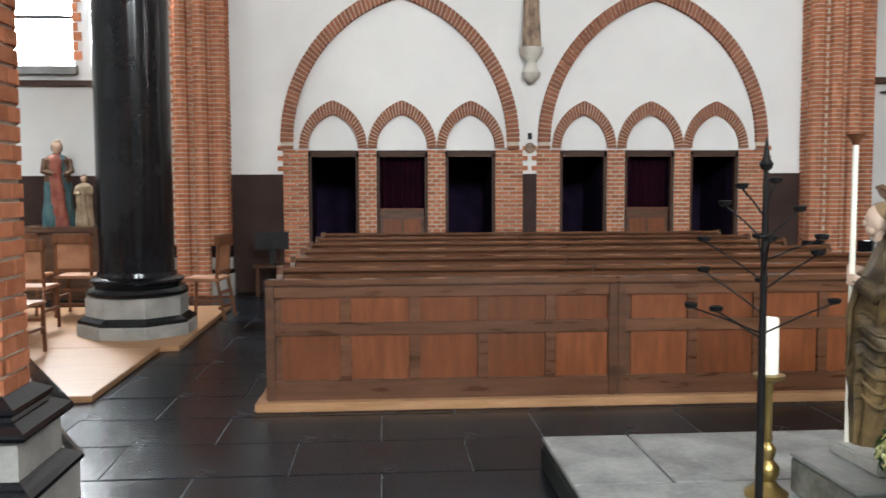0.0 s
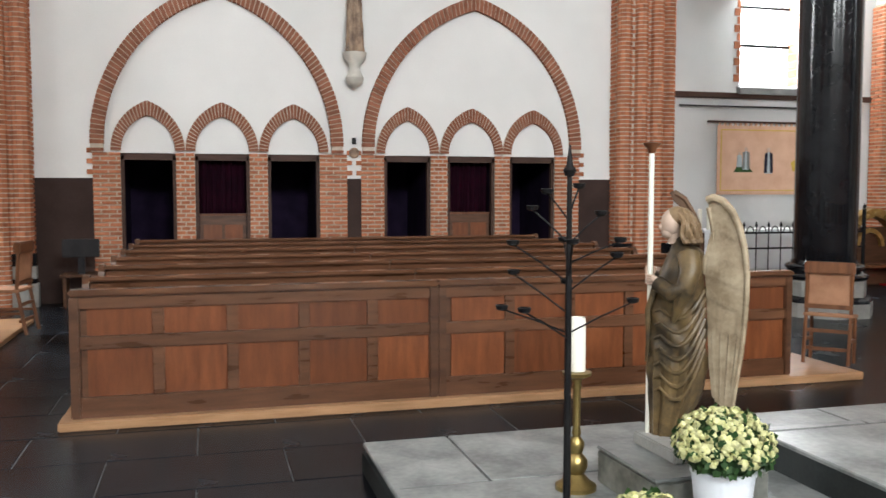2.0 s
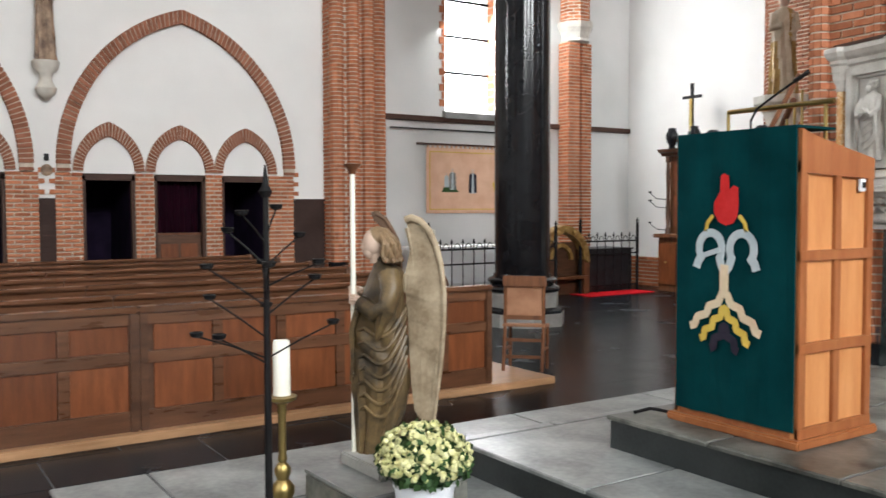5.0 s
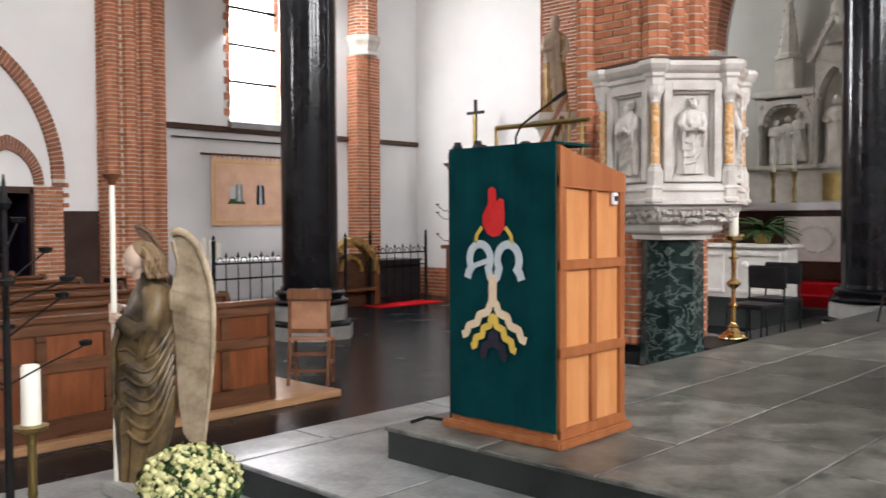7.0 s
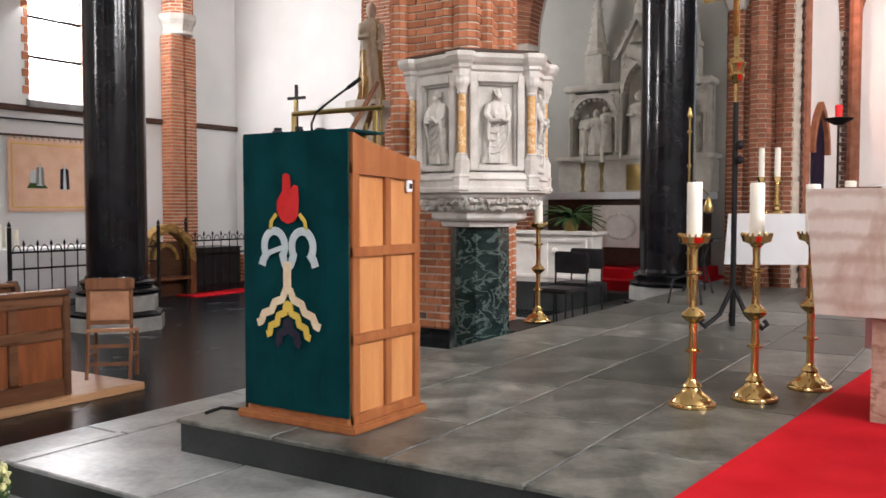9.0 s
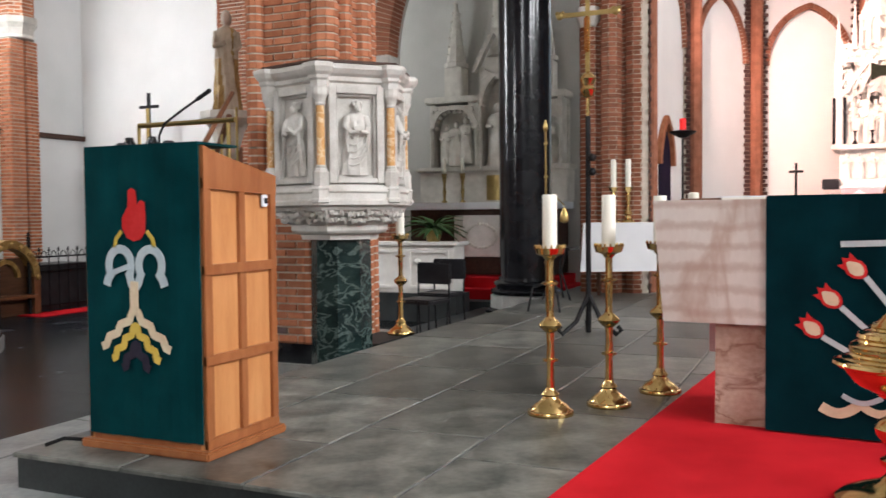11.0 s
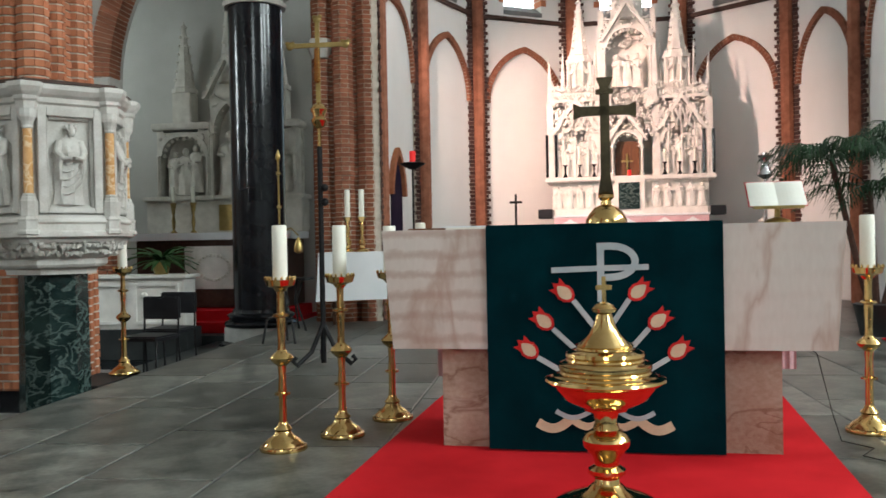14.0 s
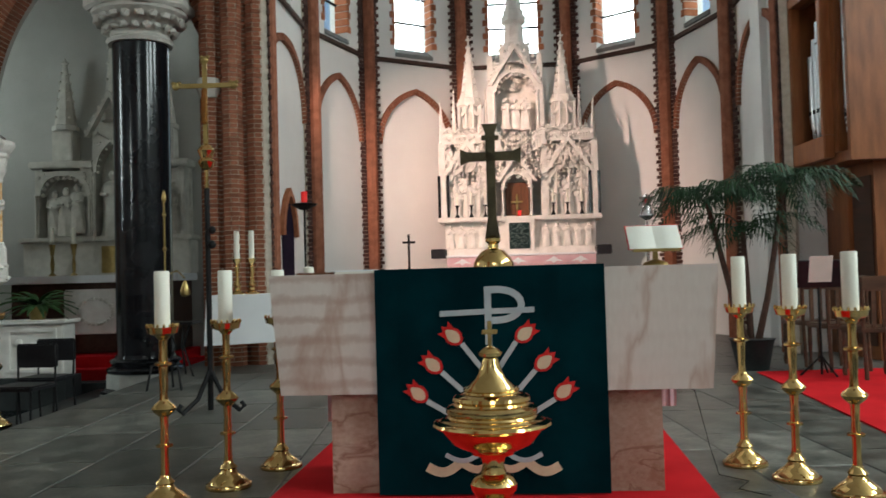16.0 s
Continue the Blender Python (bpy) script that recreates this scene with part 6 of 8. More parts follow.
for k in range(6):
    a = TURN6 + k * math.pi / 3
    am = a + math.pi / 6
    cx, cy = 0.575 * math.cos(a), 0.575 * math.sin(a)
    part("corner_shaft", L([(0.034, 1.9), (0.032, 2.36)], 14, (cx, cy, 0)), ORANGEMARBLE, pul, "orange marble colonnette", True)
    part("shaft_base", L([(0.062, 1.735), (0.062, 1.845), (0.055, 1.855), (0.05, 1.87), (0.044, 1.875), (0.046, 1.89), (0.036, 1.9)], 8, (cx, cy, 0), math.pi / 8), PULPITSTONE, pul)
    part("shaft_capital", L([(0.036, 2.36), (0.042, 2.37), (0.038, 2.385), (0.045, 2.41), (0.062, 2.44), (0.066, 2.46), (0.066, 2.5)], 12, (cx, cy, 0)), PULPITSTONE, pul)
    # mouldings break forward over and under each colonnette
    part("cornice_break", L([(0.075, 2.5), (0.075, 2.55), (0.09, 2.565), (0.09, 2.59), (0.115, 2.615), (0.135, 2.65), (0.135, 2.68), (0.1, 2.69)], 6, (cx, cy, 0), a), PULPITSTONE, pul)
    part("base_break", L([(0.07, 1.6), (0.085, 1.61), (0.085, 1.63), (0.072, 1.645), (0.072, 1.7), (0.08, 1.715), (0.062, 1.735)], 6, (cx, cy, 0), a), PULPITSTONE, pul)
    ap = 0.535 * math.cos(math.pi / 6)
    m = pose(ap * math.cos(am), ap * math.sin(am), 0, 0, 0, math.degrees(am))
    for y0, y1, z0, z1 in ((-0.225, -0.165, 1.76, 2.52), (0.165, 0.225, 1.76, 2.52), (-0.165, 0.165, 1.76, 1.8), (-0.165, 0.165, 2.46, 2.52)):
        part("panel_frame", B(0.0, 0.06, y0, y1, z0, z1, 0.005, m), PULPITSTONE, pul)
    for y0, y1, z0, z1 in ((-0.165, -0.145, 1.8, 2.46), (0.145, 0.165, 1.8, 2.46), (-0.145, 0.145, 1.8, 1.82), (-0.145, 0.145, 2.44, 2.46)):
        part("panel_moulding", B(0.0, 0.035, y0, y1, z0, z1, 0.007, m), PULPITSTONE, pul)
    bm = relief_figure(0.6, 20 + k)
    bmesh.ops.transform(bm, matrix=m @ Matrix.Translation((0, 0, 1.822)), verts=bm.verts)
    part("relief_panel", bm, PULPITSTONE, pul, "figure carved in relief", True)
rail = thing("pulpit_stair_rail", "sloping wooden pulpit stair rail on brass posts", "rail")
part("handrail", T([(6.75, 4.9, 2.35), (8.0, 6.4, 1.35)], 0.028, 8), CHAIRWOOD, rail)
part("handrail", T([(6.6, 4.75, 2.52), (5.9, 4.55, 1.95)], 0.02, 8), CHAIRWOOD, rail)
for k in range(5):
    part("post", T([(6.72 - 0.18 * k, 4.8 - 0.06 * k, 2.42 - 0.13 * k), (6.72 - 0.18 * k, 4.8 - 0.06 * k, 1.2 - 0.1 * k)], 0.012, 6), OLDBRASS, rail)
part("string_board", P([(5.8, 0.9), (6.7, 1.6), (6.7, 1.45), (5.8, 0.7)], "y", 4.72, 4.8), CHAIRWOOD, rail)
part("newel", T([(5.9, 4.6, 0), (5.9, 4.6, 2.0)], 0.03, 8), CHAIRWOOD, rail)
ps = copy_thing(stick, pose(7.95, 3.9, 0.4) @ Matrix.Scale(1.08, 4))
blk = thing("step_stack", "stacked dark steps beside the pulpit", "steps")
for k in range(5):
    part("step", B(7.35, 8.1, 3.7 + 0.03 * k, 4.2, 0.08 * k, 0.08 * k + 0.072, 0.006), GREYSTONE if k % 2 else STEPEDGE, blk)

madonna_pier = thing("statue_bracket", "carved stone bracket holding a statue", "bracket")
part("bracket", L([(0.05, 2.1), (0.12, 2.25), (0.2, 2.5), (0.3, 2.6), (0.3, 2.68)], 8, (8.75, 6.45, 0)), GREYSTONE, madonna_pier)
part("post", B(8.7, 8.95, 6.4, 6.6, 0, 2.3), CHAIRWOOD, madonna_pier)
statue("madonna_statue", "gilded painted statue of a veiled woman on a bracket", (8.75, 6.45, 2.68), 1.13, math.radians(222), GILT, 3, PALEVEIL, SKIN, PALEVEIL, PALEVEIL).matrix_basis = Matrix.Translation((8.72, 6.42, 2.68)) @ Matrix.Diagonal((0.78, 0.78, 1, 1)) @ Matrix.Translation((-8.75, -6.45, -2.68))

# ---------------------------------------------------------------- transept corner
cab = thing("sacristy_cabinet", "dark carved oak cabinet with an upper shelf", "cabinet")
part("lower_body", B(12.25, 12.88, 10.55, 11.5, 0, 0.95, 0.01), CHAIRWOOD, cab)
part("lower_top", B(12.18, 12.88, 10.48, 11.57, 0.95, 1.02, 0.012), CHAIRWOOD, cab)
for y in (10.62, 11.08):
    d = part("door", B(12.225, 12.25, y, y + 0.4, 0.12, 0.85, 0.008), OAKPANEL, cab, "panelled door")
    part("handle", L([(0.015, 0), (0.018, 0.02), (0.01, 0.03)], 10, (12.2, y + 0.2, 0.5)), OLDBRASS, d)
part("upper_body", B(12.45, 12.88, 10.6, 11.42, 1.02, 2.4, 0.01), CHAIRWOOD, cab)
for y0, y1, z0, z1 in ((10.72, 10.98, 1.15, 1.7), (11.06, 11.32, 1.15, 1.7), (10.72, 10.98, 1.78, 2.3), (11.06, 11.32, 1.78, 2.3)):
    part("upper_panel", B(12.425, 12.45, y0, y1, z0, z1, 0.01), OAKPANEL, cab)
for y in (10.64, 11.38):
    part("turned_post", L([(0.05, 1.02), (0.05, 1.1), (0.03, 1.14), (0.045, 1.4), (0.03, 1.7), (0.04, 2.1), (0.03, 2.28), (0.05, 2.3), (0.05, 2.4)], 12, (12.36, y, 0)), OAK, cab, "", True)
part("cornice", P([(12.34, 2.4), (12.88, 2.4), (12.88, 2.52), (12.22, 2.52), (12.25, 2.47), (12.31, 2.45)], "y", 10.5, 11.52), OAK, cab)
for i, y in enumerate((11.35, 10.85)):
    u = thing("black_urn", "small black glazed urn on the cabinet", "urn", pose(12.42, y, 2.52), "urns")
    part("body", L([(0.06, 0), (0.07, 0.02), (0.05, 0.05), (0.1, 0.16), (0.11, 0.26), (0.07, 0.34), (0.075, 0.37), (0.04, 0.38)], 20), BLACKMARBLE, u, "", True)
cx_ = thing("standing_crucifix", "dark wooden crucifix with a pale figure on a cabinet", "crucifix", pose(12.45, 10.93, 2.52))
part("foot", B(-0.1, 0.1, -0.15, 0.15, 0, 0.1, 0.01), PINE, cx_)
part("upright", B(-0.02, 0.02, -0.025, 0.025, 0.1, 1.12), IRON, cx_)
part("crossbar", B(-0.019, 0.021, -0.2, 0.2, 0.86, 0.91), IRON, cx_)
part("corpus", B(-0.05, -0.02, -0.035, 0.035, 0.3, 0.86, 0.014), OLDBRASS, cx_, "gilded plain figure shape")
cl = thing("wall_candelabrum", "dark iron candle bracket beside the cabinet", "candle bracket")
for z in (1.75, 1.6, 1.2):
    part("arm", T([(12.4, 11.45, z - 0.12), (12.35, 11.65, z - 0.1), (12.3, 11.75, z)], 0.008, 6), IRON, cl)
    part("cup", L([(0.01, 0), (0.03, 0.01), (0.035, 0.03)], 10, (12.3, 11.75, z)), IRON, cl)


def iron_fence(x0, x1, y, h, n, label):
    t = thing("iron_fence", label, "fence")
    for z in (0.12, h - 0.3, h - 0.08):
        part("rail", T([(x0, y, z), (x1, y, z)], 0.014, 6), IRON, t)
    for k in range(n + 1):
        x = x0 + (x1 - x0) * k / n
        big = k in (0, n)
        part("post" if big else "bar", T([(x, y, 0), (x, y, h + (0.25 if big else 0))], 0.03 if big else 0.009, 6), IRON, t)
        part("finial", L([(0.004, 0), (0.03 if big else 0.022, 0.02), (0.004, 0.08)], 8, (x, y, h + (0.25 if big else 0))), IRON, t)
    for k in range(n):
        x = x0 + (x1 - x0) * (k + 0.5) / n
        part("scroll", T([(x - 0.06, y, h - 0.08), (x - 0.04, y, h - 0.01), (x, y, h + 0.015), (x + 0.04, y, h - 0.01), (x + 0.06, y, h - 0.08)], 0.008, 5), IRON, t)
    return t


iron_fence(7.2, 9.6, 11.2, 0.95, 12, "black wrought-iron fence round the side chapel")
iron_fence(10.62, 11.98, 11.75, 0.98, 7, "black wrought-iron fence before a dark grille")
dk = thing("dark_chest", "low black chest behind the iron fence", "chest")
part("body", B(10.66, 11.95, 11.85, 12.5, 0.02, 0.74, 0.01), BLACKPLASTIC, dk)
part("lid", B(10.63, 11.98, 11.83, 12.53, 0.741, 0.77, 0.01), BLACKPLASTIC, dk)
mt = thing("red_mat", "small red carpet mat before the iron fence", "mat")
part("pile", B(10.45, 11.95, 11.3, 11.82, 0.001, 0.014), REDCARPET, mt)
sh = thing("wheel_shrine", "round-topped carved wooden shrine beside the column", "shrine")
part("arch_rim", arch_band(bmesh.new(), 10.25, 0.6, 0.42, 0.46, 0.12, lambda x, z, d: (x, 11.9 - d, z), 0, 0.2, 12), GILT, sh)
part("side", B(9.71, 9.83, 11.7, 11.9, 0, 0.6), CHAIRWOOD, sh)
part("side", B(10.67, 10.79, 11.7, 11.9, 0, 0.6), CHAIRWOOD, sh)
part("back", B(9.83, 10.67, 11.86, 11.9, 0.0, 0.9), OAK, sh)
for k in range(9):
    a = math.pi * k / 8
    part("carved_boss", blob(bmesh.new(), (10.25 + 0.48 * math.cos(a), 11.68, 0.6 + 0.5 * math.sin(a)), (0.05, 0.03, 0.05), 2, 0.008), GILT, sh, "gilded leaf boss", True)
part("inner_wheel", arch_band(bmesh.new(), 10.25, 0.6, 0.2, 0.22, 0.06, lambda x, z, d: (x, 11.86 - d, z), 0, 0.06, 10), GILT, sh)
part("rear_shelf", B(9.84, 10.66, 11.6, 11.85, 0.28, 0.33, 0.008), CHAIRWOOD, sh)

tap = thing("tapestry", "peach wall tapestry with small figures hung from a rod", "tapestry")
part("cloth", B(8.2, 9.98, 12.855, 12.865, 1.4, 2.5), TAPESTRY, tap)
for k in range(19):
    x = 8.24 + 1.7 * k / 18
    part("loop", B(x - 0.018, x + 0.018, 12.85, 12.868, 2.5, 2.56), TAPESTRY, tap)
part("rod", T([(8.02, 12.86, 2.56), (10.1, 12.86, 2.56)], 0.018, 8), TIMBER, tap)
for x0, x1, z0, z1, m in ((8.26, 9.92, 1.46, 1.475, APPL_GOLD), (8.26, 9.92, 2.425, 2.44, APPL_GOLD), (8.26, 8.275, 1.475, 2.425, APPL_GOLD), (9.905, 9.92, 1.475, 2.425, APPL_GOLD)):
    part("woven_patch", B(x0, x1, 12.85, 12.854, z0, z1), m, tap)
part("woven_patch", P([(8.5, 1.76), (8.85, 1.76), (8.78, 1.84), (8.66, 1.86), (8.6, 1.92)], "y", 12.85, 12.854), LEAF, tap)


def woven_figure(x, z, h, robe, cloak):
    """Small standing figure woven into the cloth: robe, open cloak, head."""
    part("woven_figure", P([(x - 0.16 * h, z), (x + 0.16 * h, z), (x + 0.1 * h, z + 0.5 * h), (x + 0.13 * h, z + 0.78 * h), (x, z + 0.84 * h), (x - 0.13 * h, z + 0.78 * h), (x - 0.1 * h, z + 0.5 * h)], "y", 12.849, 12.854), robe, tap)
    for s in (-1, 1):
        part("woven_figure", P([(x + s * 0.07 * h, z + 0.02 * h), (x + s * 0.2 * h, z + 0.03 * h), (x + s * 0.17 * h, z + 0.76 * h), (x + s * 0.04 * h, z + 0.82 * h)][::s], "y", 12.846, 12.8485), cloak, tap)
    part("woven_figure", P([(x + 0.075 * h * math.cos(a), z + 0.91 * h + 0.09 * h * math.sin(a)) for a in [2 * math.pi * k / 10 for k in range(10)]], "y", 12.848, 12.854), SKIN, tap)


woven_figure(8.6, 1.84, 0.24, APPL_WHITE, APPL_WHITE)
woven_figure(8.72, 1.8, 0.36, APPL_WHITE, SILL)
woven_figure(9.14, 1.74, 0.42, APPL_WHITE, APPL_BLACK)
part("woven_patch", P([(9.6, 1.78), (9.8, 1.78), (9.84, 1.92), (9.7, 2.0), (9.56, 1.92)], "y", 12.85, 12.854), APPL_GOLD, tap)
rd = thing("picture_rail_rod", "thin dark rod on the chapel wall", "rod")
part("rod", T([(7.5, 12.83, 2.8), (10.6, 12.83, 2.8)], 0.014, 6), IRON, rd)
sa2 = thing("side_table", "white covered side table with books behind the fence", "table")
part("cloth_top", B(7.4, 9.9, 11.9, 12.5, 0.84, 0.88, 0.01), WHITECLOTH, sa2)
part("front_cloth", B(7.41, 9.89, 11.89, 11.9, 0.3, 0.84), WHITECLOTH, sa2)
for x in (7.5, 9.8):
    part("leg", B(x - 0.03, x + 0.03, 12.0, 12.06, 0, 0.84), OAK, sa2)
for x, h in ((7.35, 0.3), (7.5, 0.34), (7.62, 0.3), (7.75, 0.26)):
    q = thing("white_candle", "plain white candle on the side table", "candle", pose(x + 0.1, 12.1, 0.88), "side table candles")
    part("wax", L([(0.03, 0), (0.03, h), (0.02, h + 0.01)], 12), WAX, q)
bkk = thing("open_book", "open book on the side table", "book")
part("pages", B(9.35, 9.65, 12.05, 12.1, 0.93, 1.22, 0.006), PAPER, bkk)
part("support", B(9.3, 9.7, 12.1, 12.2, 0.88, 1.1), CHAIRWOOD, bkk)

statue("bearded_saint_statue", "painted statue of a robed saint beside a child", (-3.98, 12.3, 0.95), 1.13, -math.pi / 2 + 0.3, BLUEROBE, 11, BROWNWING, SKIN, HAIR, ROSE)
statue("child_statue", "painted statue of a child in a pale robe", (-3.62, 12.22, 0.95), 0.68, -math.pi / 2, WING, 12, None, SKIN, HAIR)
sc = thing("statue_shelf", "dark wooden ledge under the painted statues", "shelf")
part("board", B(-4.5, -3.2, 12.0, 12.85, 0.88, 0.95, 0.01), OAK, sc)
part("cabinet", B(-4.4, -3.3, 12.1, 12.85, 0, 0.88), OAK, sc)
tv = thing("display_screen", "black flat screen on a small dark stand", "screen")
part("panel", B(-1.42, -0.98, 12.2, 12.24, 0.63, 0.86, 0.008), BLACKPLASTIC, tv)
part("post", B(-1.24, -1.16, 12.24, 12.3, 0.42, 0.7), BLACKPLASTIC, tv)
part("shelf", B(-1.45, -0.95, 12.15, 12.55, 0.38, 0.42, 0.006), OAK, tv)
for x in (-1.42, -1.02):
    part("leg", B(x, x + 0.04, 12.2, 12.5, 0, 0.38), OAK, tv)
cb = thing("corbel_statue", "wooden figure on a carved bracket high on the wall", "bracket")
part("bracket", L([(0.02, 2.88), (0.11, 2.95), (0.13, 3.02), (0.09, 3.08), (0.07, 3.14), (0.08, 3.2), (0.15, 3.27), (0.17, 3.36)], 12, (2.34, NORTH - 0.12, 0)), GREYSTONE, cb, "pale carved bracket", True)
sst = statue("saint_statue", "dark carved wooden saint on a wall bracket", (0, 0, 0), 1.25, -math.pi / 2, PAINTED, 14)
sst.matrix_basis = Matrix.Translation((2.34, NORTH - 0.13, 3.36)) @ Matrix.Diagonal((0.58, 0.58, 1, 1))
ro = thing("wall_medallion", "small round brown plaque between the arches", "plaque")
part("disc", L([(0.075, 0), (0.075, 0.02), (0.05, 0.03)], 16), PAINTED, ro)
ro.children[0].matrix_basis = pose(2.34, NORTH - 0.01, 1.99, 90, 0, 0)
part("cross", B(2.31, 2.37, NORTH - 0.03, NORTH - 0.01, 2.11, 2.2, 0.006), IRON, ro)

# ---------------------------------------------------------------- chancel and apse
CHM = pose(0.668, 0.025, 0, 0, 0, -4.5)
AR, AD = 3.43, 14.06


def ch(u, v, z=0.0):
    return CHM @ Vector((u, v, z))


verts = [(11.3, AR)] + [(AD + AR * math.cos(radians(t)), AR * math.sin(radians(t))) for t in (90, 54, 18, -18, -54, -90)] + [(11.3, -AR)]
for i in range(len(verts) - 1):
    a, b = verts[i], verts[i + 1]
    pa, pb = ch(*a), ch(*b)
    wdt = (pb - pa).length
    d = (pb - pa).normalized()
    nrm = Vector((d.y, -d.x, 0))
    m = Matrix(((d.x, nrm.x, 0, pa.x), (d.y, nrm.y, 0, pa.y), (0, 0, 1, 0), (0, 0, 0, 1)))
    bay = thing("apse_wall", "white plastered apse bay with a blind brick arch and window", "wall", kind="structure")
    bay.matrix_basis = m
    mid = wdt / 2
    hw = 0.41 if 0 < i < 6 else 0.5
    hw = 0.5 if i == 3 else hw
    for x0, x1, z0, z1 in ((0, wdt, 0.0, 5.75), (0, mid - hw, 5.75, 11), (mid + hw, wdt, 5.75, 11), (mid - hw, mid + hw, 8.4, 11)):
        part("plaster", B(x0, x1, -0.35, 0, z0, z1), PLASTER, bay)
    part("string_course", B(0.05, wdt - 0.05, 0, 0.06, 5.62, 5.7, 0.01), TIMBER, bay, "dark moulded string course")
    if 0 < i < 6:
        part("glass_pane", B(mid - hw, mid + hw, -0.25, -0.24, 5.95, 8.4), WINDOWGLASS, bay).visible_shadow = False
        part("sky_backdrop", B(mid - hw - 0.5, mid + hw + 0.5, -1.2, -1.18, 5.2, 9.0), OVERCAST, bay, "bright overcast sky")
        part("sill", P([(-0.3, 5.75), (0.03, 5.75), (0.03, 5.82), (-0.22, 5.97), (-0.3, 5.97)], "x", mid - hw, mid + hw), SILL, bay)
        for k in range(1, 4):
            part("glazing_bar", B(mid - hw, mid + hw, -0.23, -0.2, 5.96 + 0.5 * k, 5.995 + 0.5 * k), IRON, bay)
        rows = []
        for k in range(18):
            z = 5.97 + 0.13 * k
            e = 0.05 if k % 2 else 0.1
            for s in (-1, 1):
                x0, x1 = sorted((mid + s * hw, mid + s * (hw + e)))
                f = [(x0, 0.0, z), (x1, 0.0, z), (x1, 0.0, z + 0.115), (x0, 0.0, z + 0.115)]
                rows.append((f, [(p[0], p[1] + 0.02, p[2]) for p in f]))
                f = [(mid + s * hw, 0, z), (mid + s * hw, -0.24, z), (mid + s * hw, -0.24, z + 0.115), (mid + s * hw, 0, z + 0.115)]
                rows.append((f, [(p[0] - s * 0.012, p[1], p[2]) for p in f]))
        bricks_mesh(rows, "reveal_brickwork", bay, "toothed brick window surround")
    if i != 3:
        aw = mid - 0.2
        part("arch_bed", arch_band(bmesh.new(), mid, 4.05, aw - 0.1, 1.0, 0.09, lambda x, z, e: (x, e, z), 0, 0.05, 14), MORTAR, bay)
        bricks_mesh(voussoirs(mid, 4.05, aw - 0.105, 0.995, 0.1, lambda x, z, e: (x, e, z), 0.0, 0.065, 0.07), "arch_brickwork", bay, "pointed blind brick arch", BRICK_ARCH)
    if i == 0:
        part("doorway", P([(mid - 0.34, 0.474), (mid + 0.34, 0.474)] + arch_pts(mid, 2.2, 0.34, 0.6, 8)[::-1], "y", 0.001, 0.01), OPENING_SHADE, bay, "dark pointed doorway")
        part("door_arch", arch_band(bmesh.new(), mid, 2.2, 0.34, 0.6, 0.1, lambda x, z, e: (x, e, z), 0, 0.07, 10), BRICK_ONE, bay)
# clustered shafts at the corners of the apse
for i, (u, v) in enumerate(verts):
    p0 = ch(u, v)
    ctr = ch(AD - 1.0, 0)
    inw = (ctr - p0)
    inw.z = 0
    inw.normalize()
    side = Vector((-inw.y, inw.x, 0))
    sh_ = thing("apse_shaft", "slender brick wall shaft with toothed dark edges", "shaft", group="apse shafts", kind="structure")
    g = [p0 + inw * x + side * y for x, y in ((0.0, -0.2), (0.0, 0.2), (0.1, 0.2), (0.1, -0.2))]
    part("back_core", P([(q.x, q.y) for q in g], "z", Z3, 11), MORTAR, sh_)
    rows = []
    c = p0 + inw * 0.15
    oct_ = [(c.x + 0.11 * math.cos(2 * math.pi * k / 8), c.y + 0.11 * math.sin(2 * math.pi * k / 8)) for k in range(8)]
    part("round_core", P(oct_, "z", Z3, 11), BRICK_ARCH, sh_, "rounded brick shaft")
    for s in (-1, 1):
        for k in range(150):
            z = Z3 + k * 0.07
            e = 0.245 if k % 2 else 0.2
            q = [p0 + inw * 0.1 + side * (s * 0.1), p0 + inw * 0.1 + side * (s * e), p0 + inw * 0.1 + side * (s * e) + Vector((0, 0, 0.058)), p0 + inw * 0.1 + side * (s * 0.1) + Vector((0, 0, 0.058))]
            lo = [tuple(w + Vector((0, 0, z))) for w in q]
            hi = [tuple(w + Vector((0, 0, z)) + inw * 0.03) for w in q]
            rows.append((lo, hi))
    bricks_mesh(rows, "toothed_brickwork", sh_, "dark and red toothed bricks", BRICK_DARK)
# chancel arch pier
c = ch(11.55, AR + 0.33)
p = pier("chancel_pier", "clustered red brick pier at the chancel arch", c.x, c.y, [(-0.4, -0.24), (-0.24, -0.38), (0.3, -0.38), (0.5, -0.24), (0.5, 0.24), (0.28, 0.38), (-0.24, 0.38), (-0.4, 0.24)], Z3, 9, 0.06, mat=BRICK_DIMMED)
rows = []
for sx, sy in ((-0.36, -0.3), (-0.43, 0.0), (-0.34, 0.3)):
    g = [(c.x + sx + x, c.y + sy + y) for x, y in ngon(0.13, 8)]
    part("shaft_core", P(g, "z", Z3, 9), MORTAR, p)
    for i in range(8):
        brick_panel(rows, g[i], g[(i + 1) % 8], Z3, 9, 0.06, 0.2, 0.01, depth=0.012)
bricks_mesh(rows, "shaft_brickwork", p, "rounded brick shafts", BRICK_DIMMED)
part("capital", L([(0.12, 3.95), (0.16, 4.05), (0.17, 4.1), (0.15, 4.2)], 8, (c.x - 0.4, c.y + 0.3, 0)), CAPSTONE, p, "stone springer block")

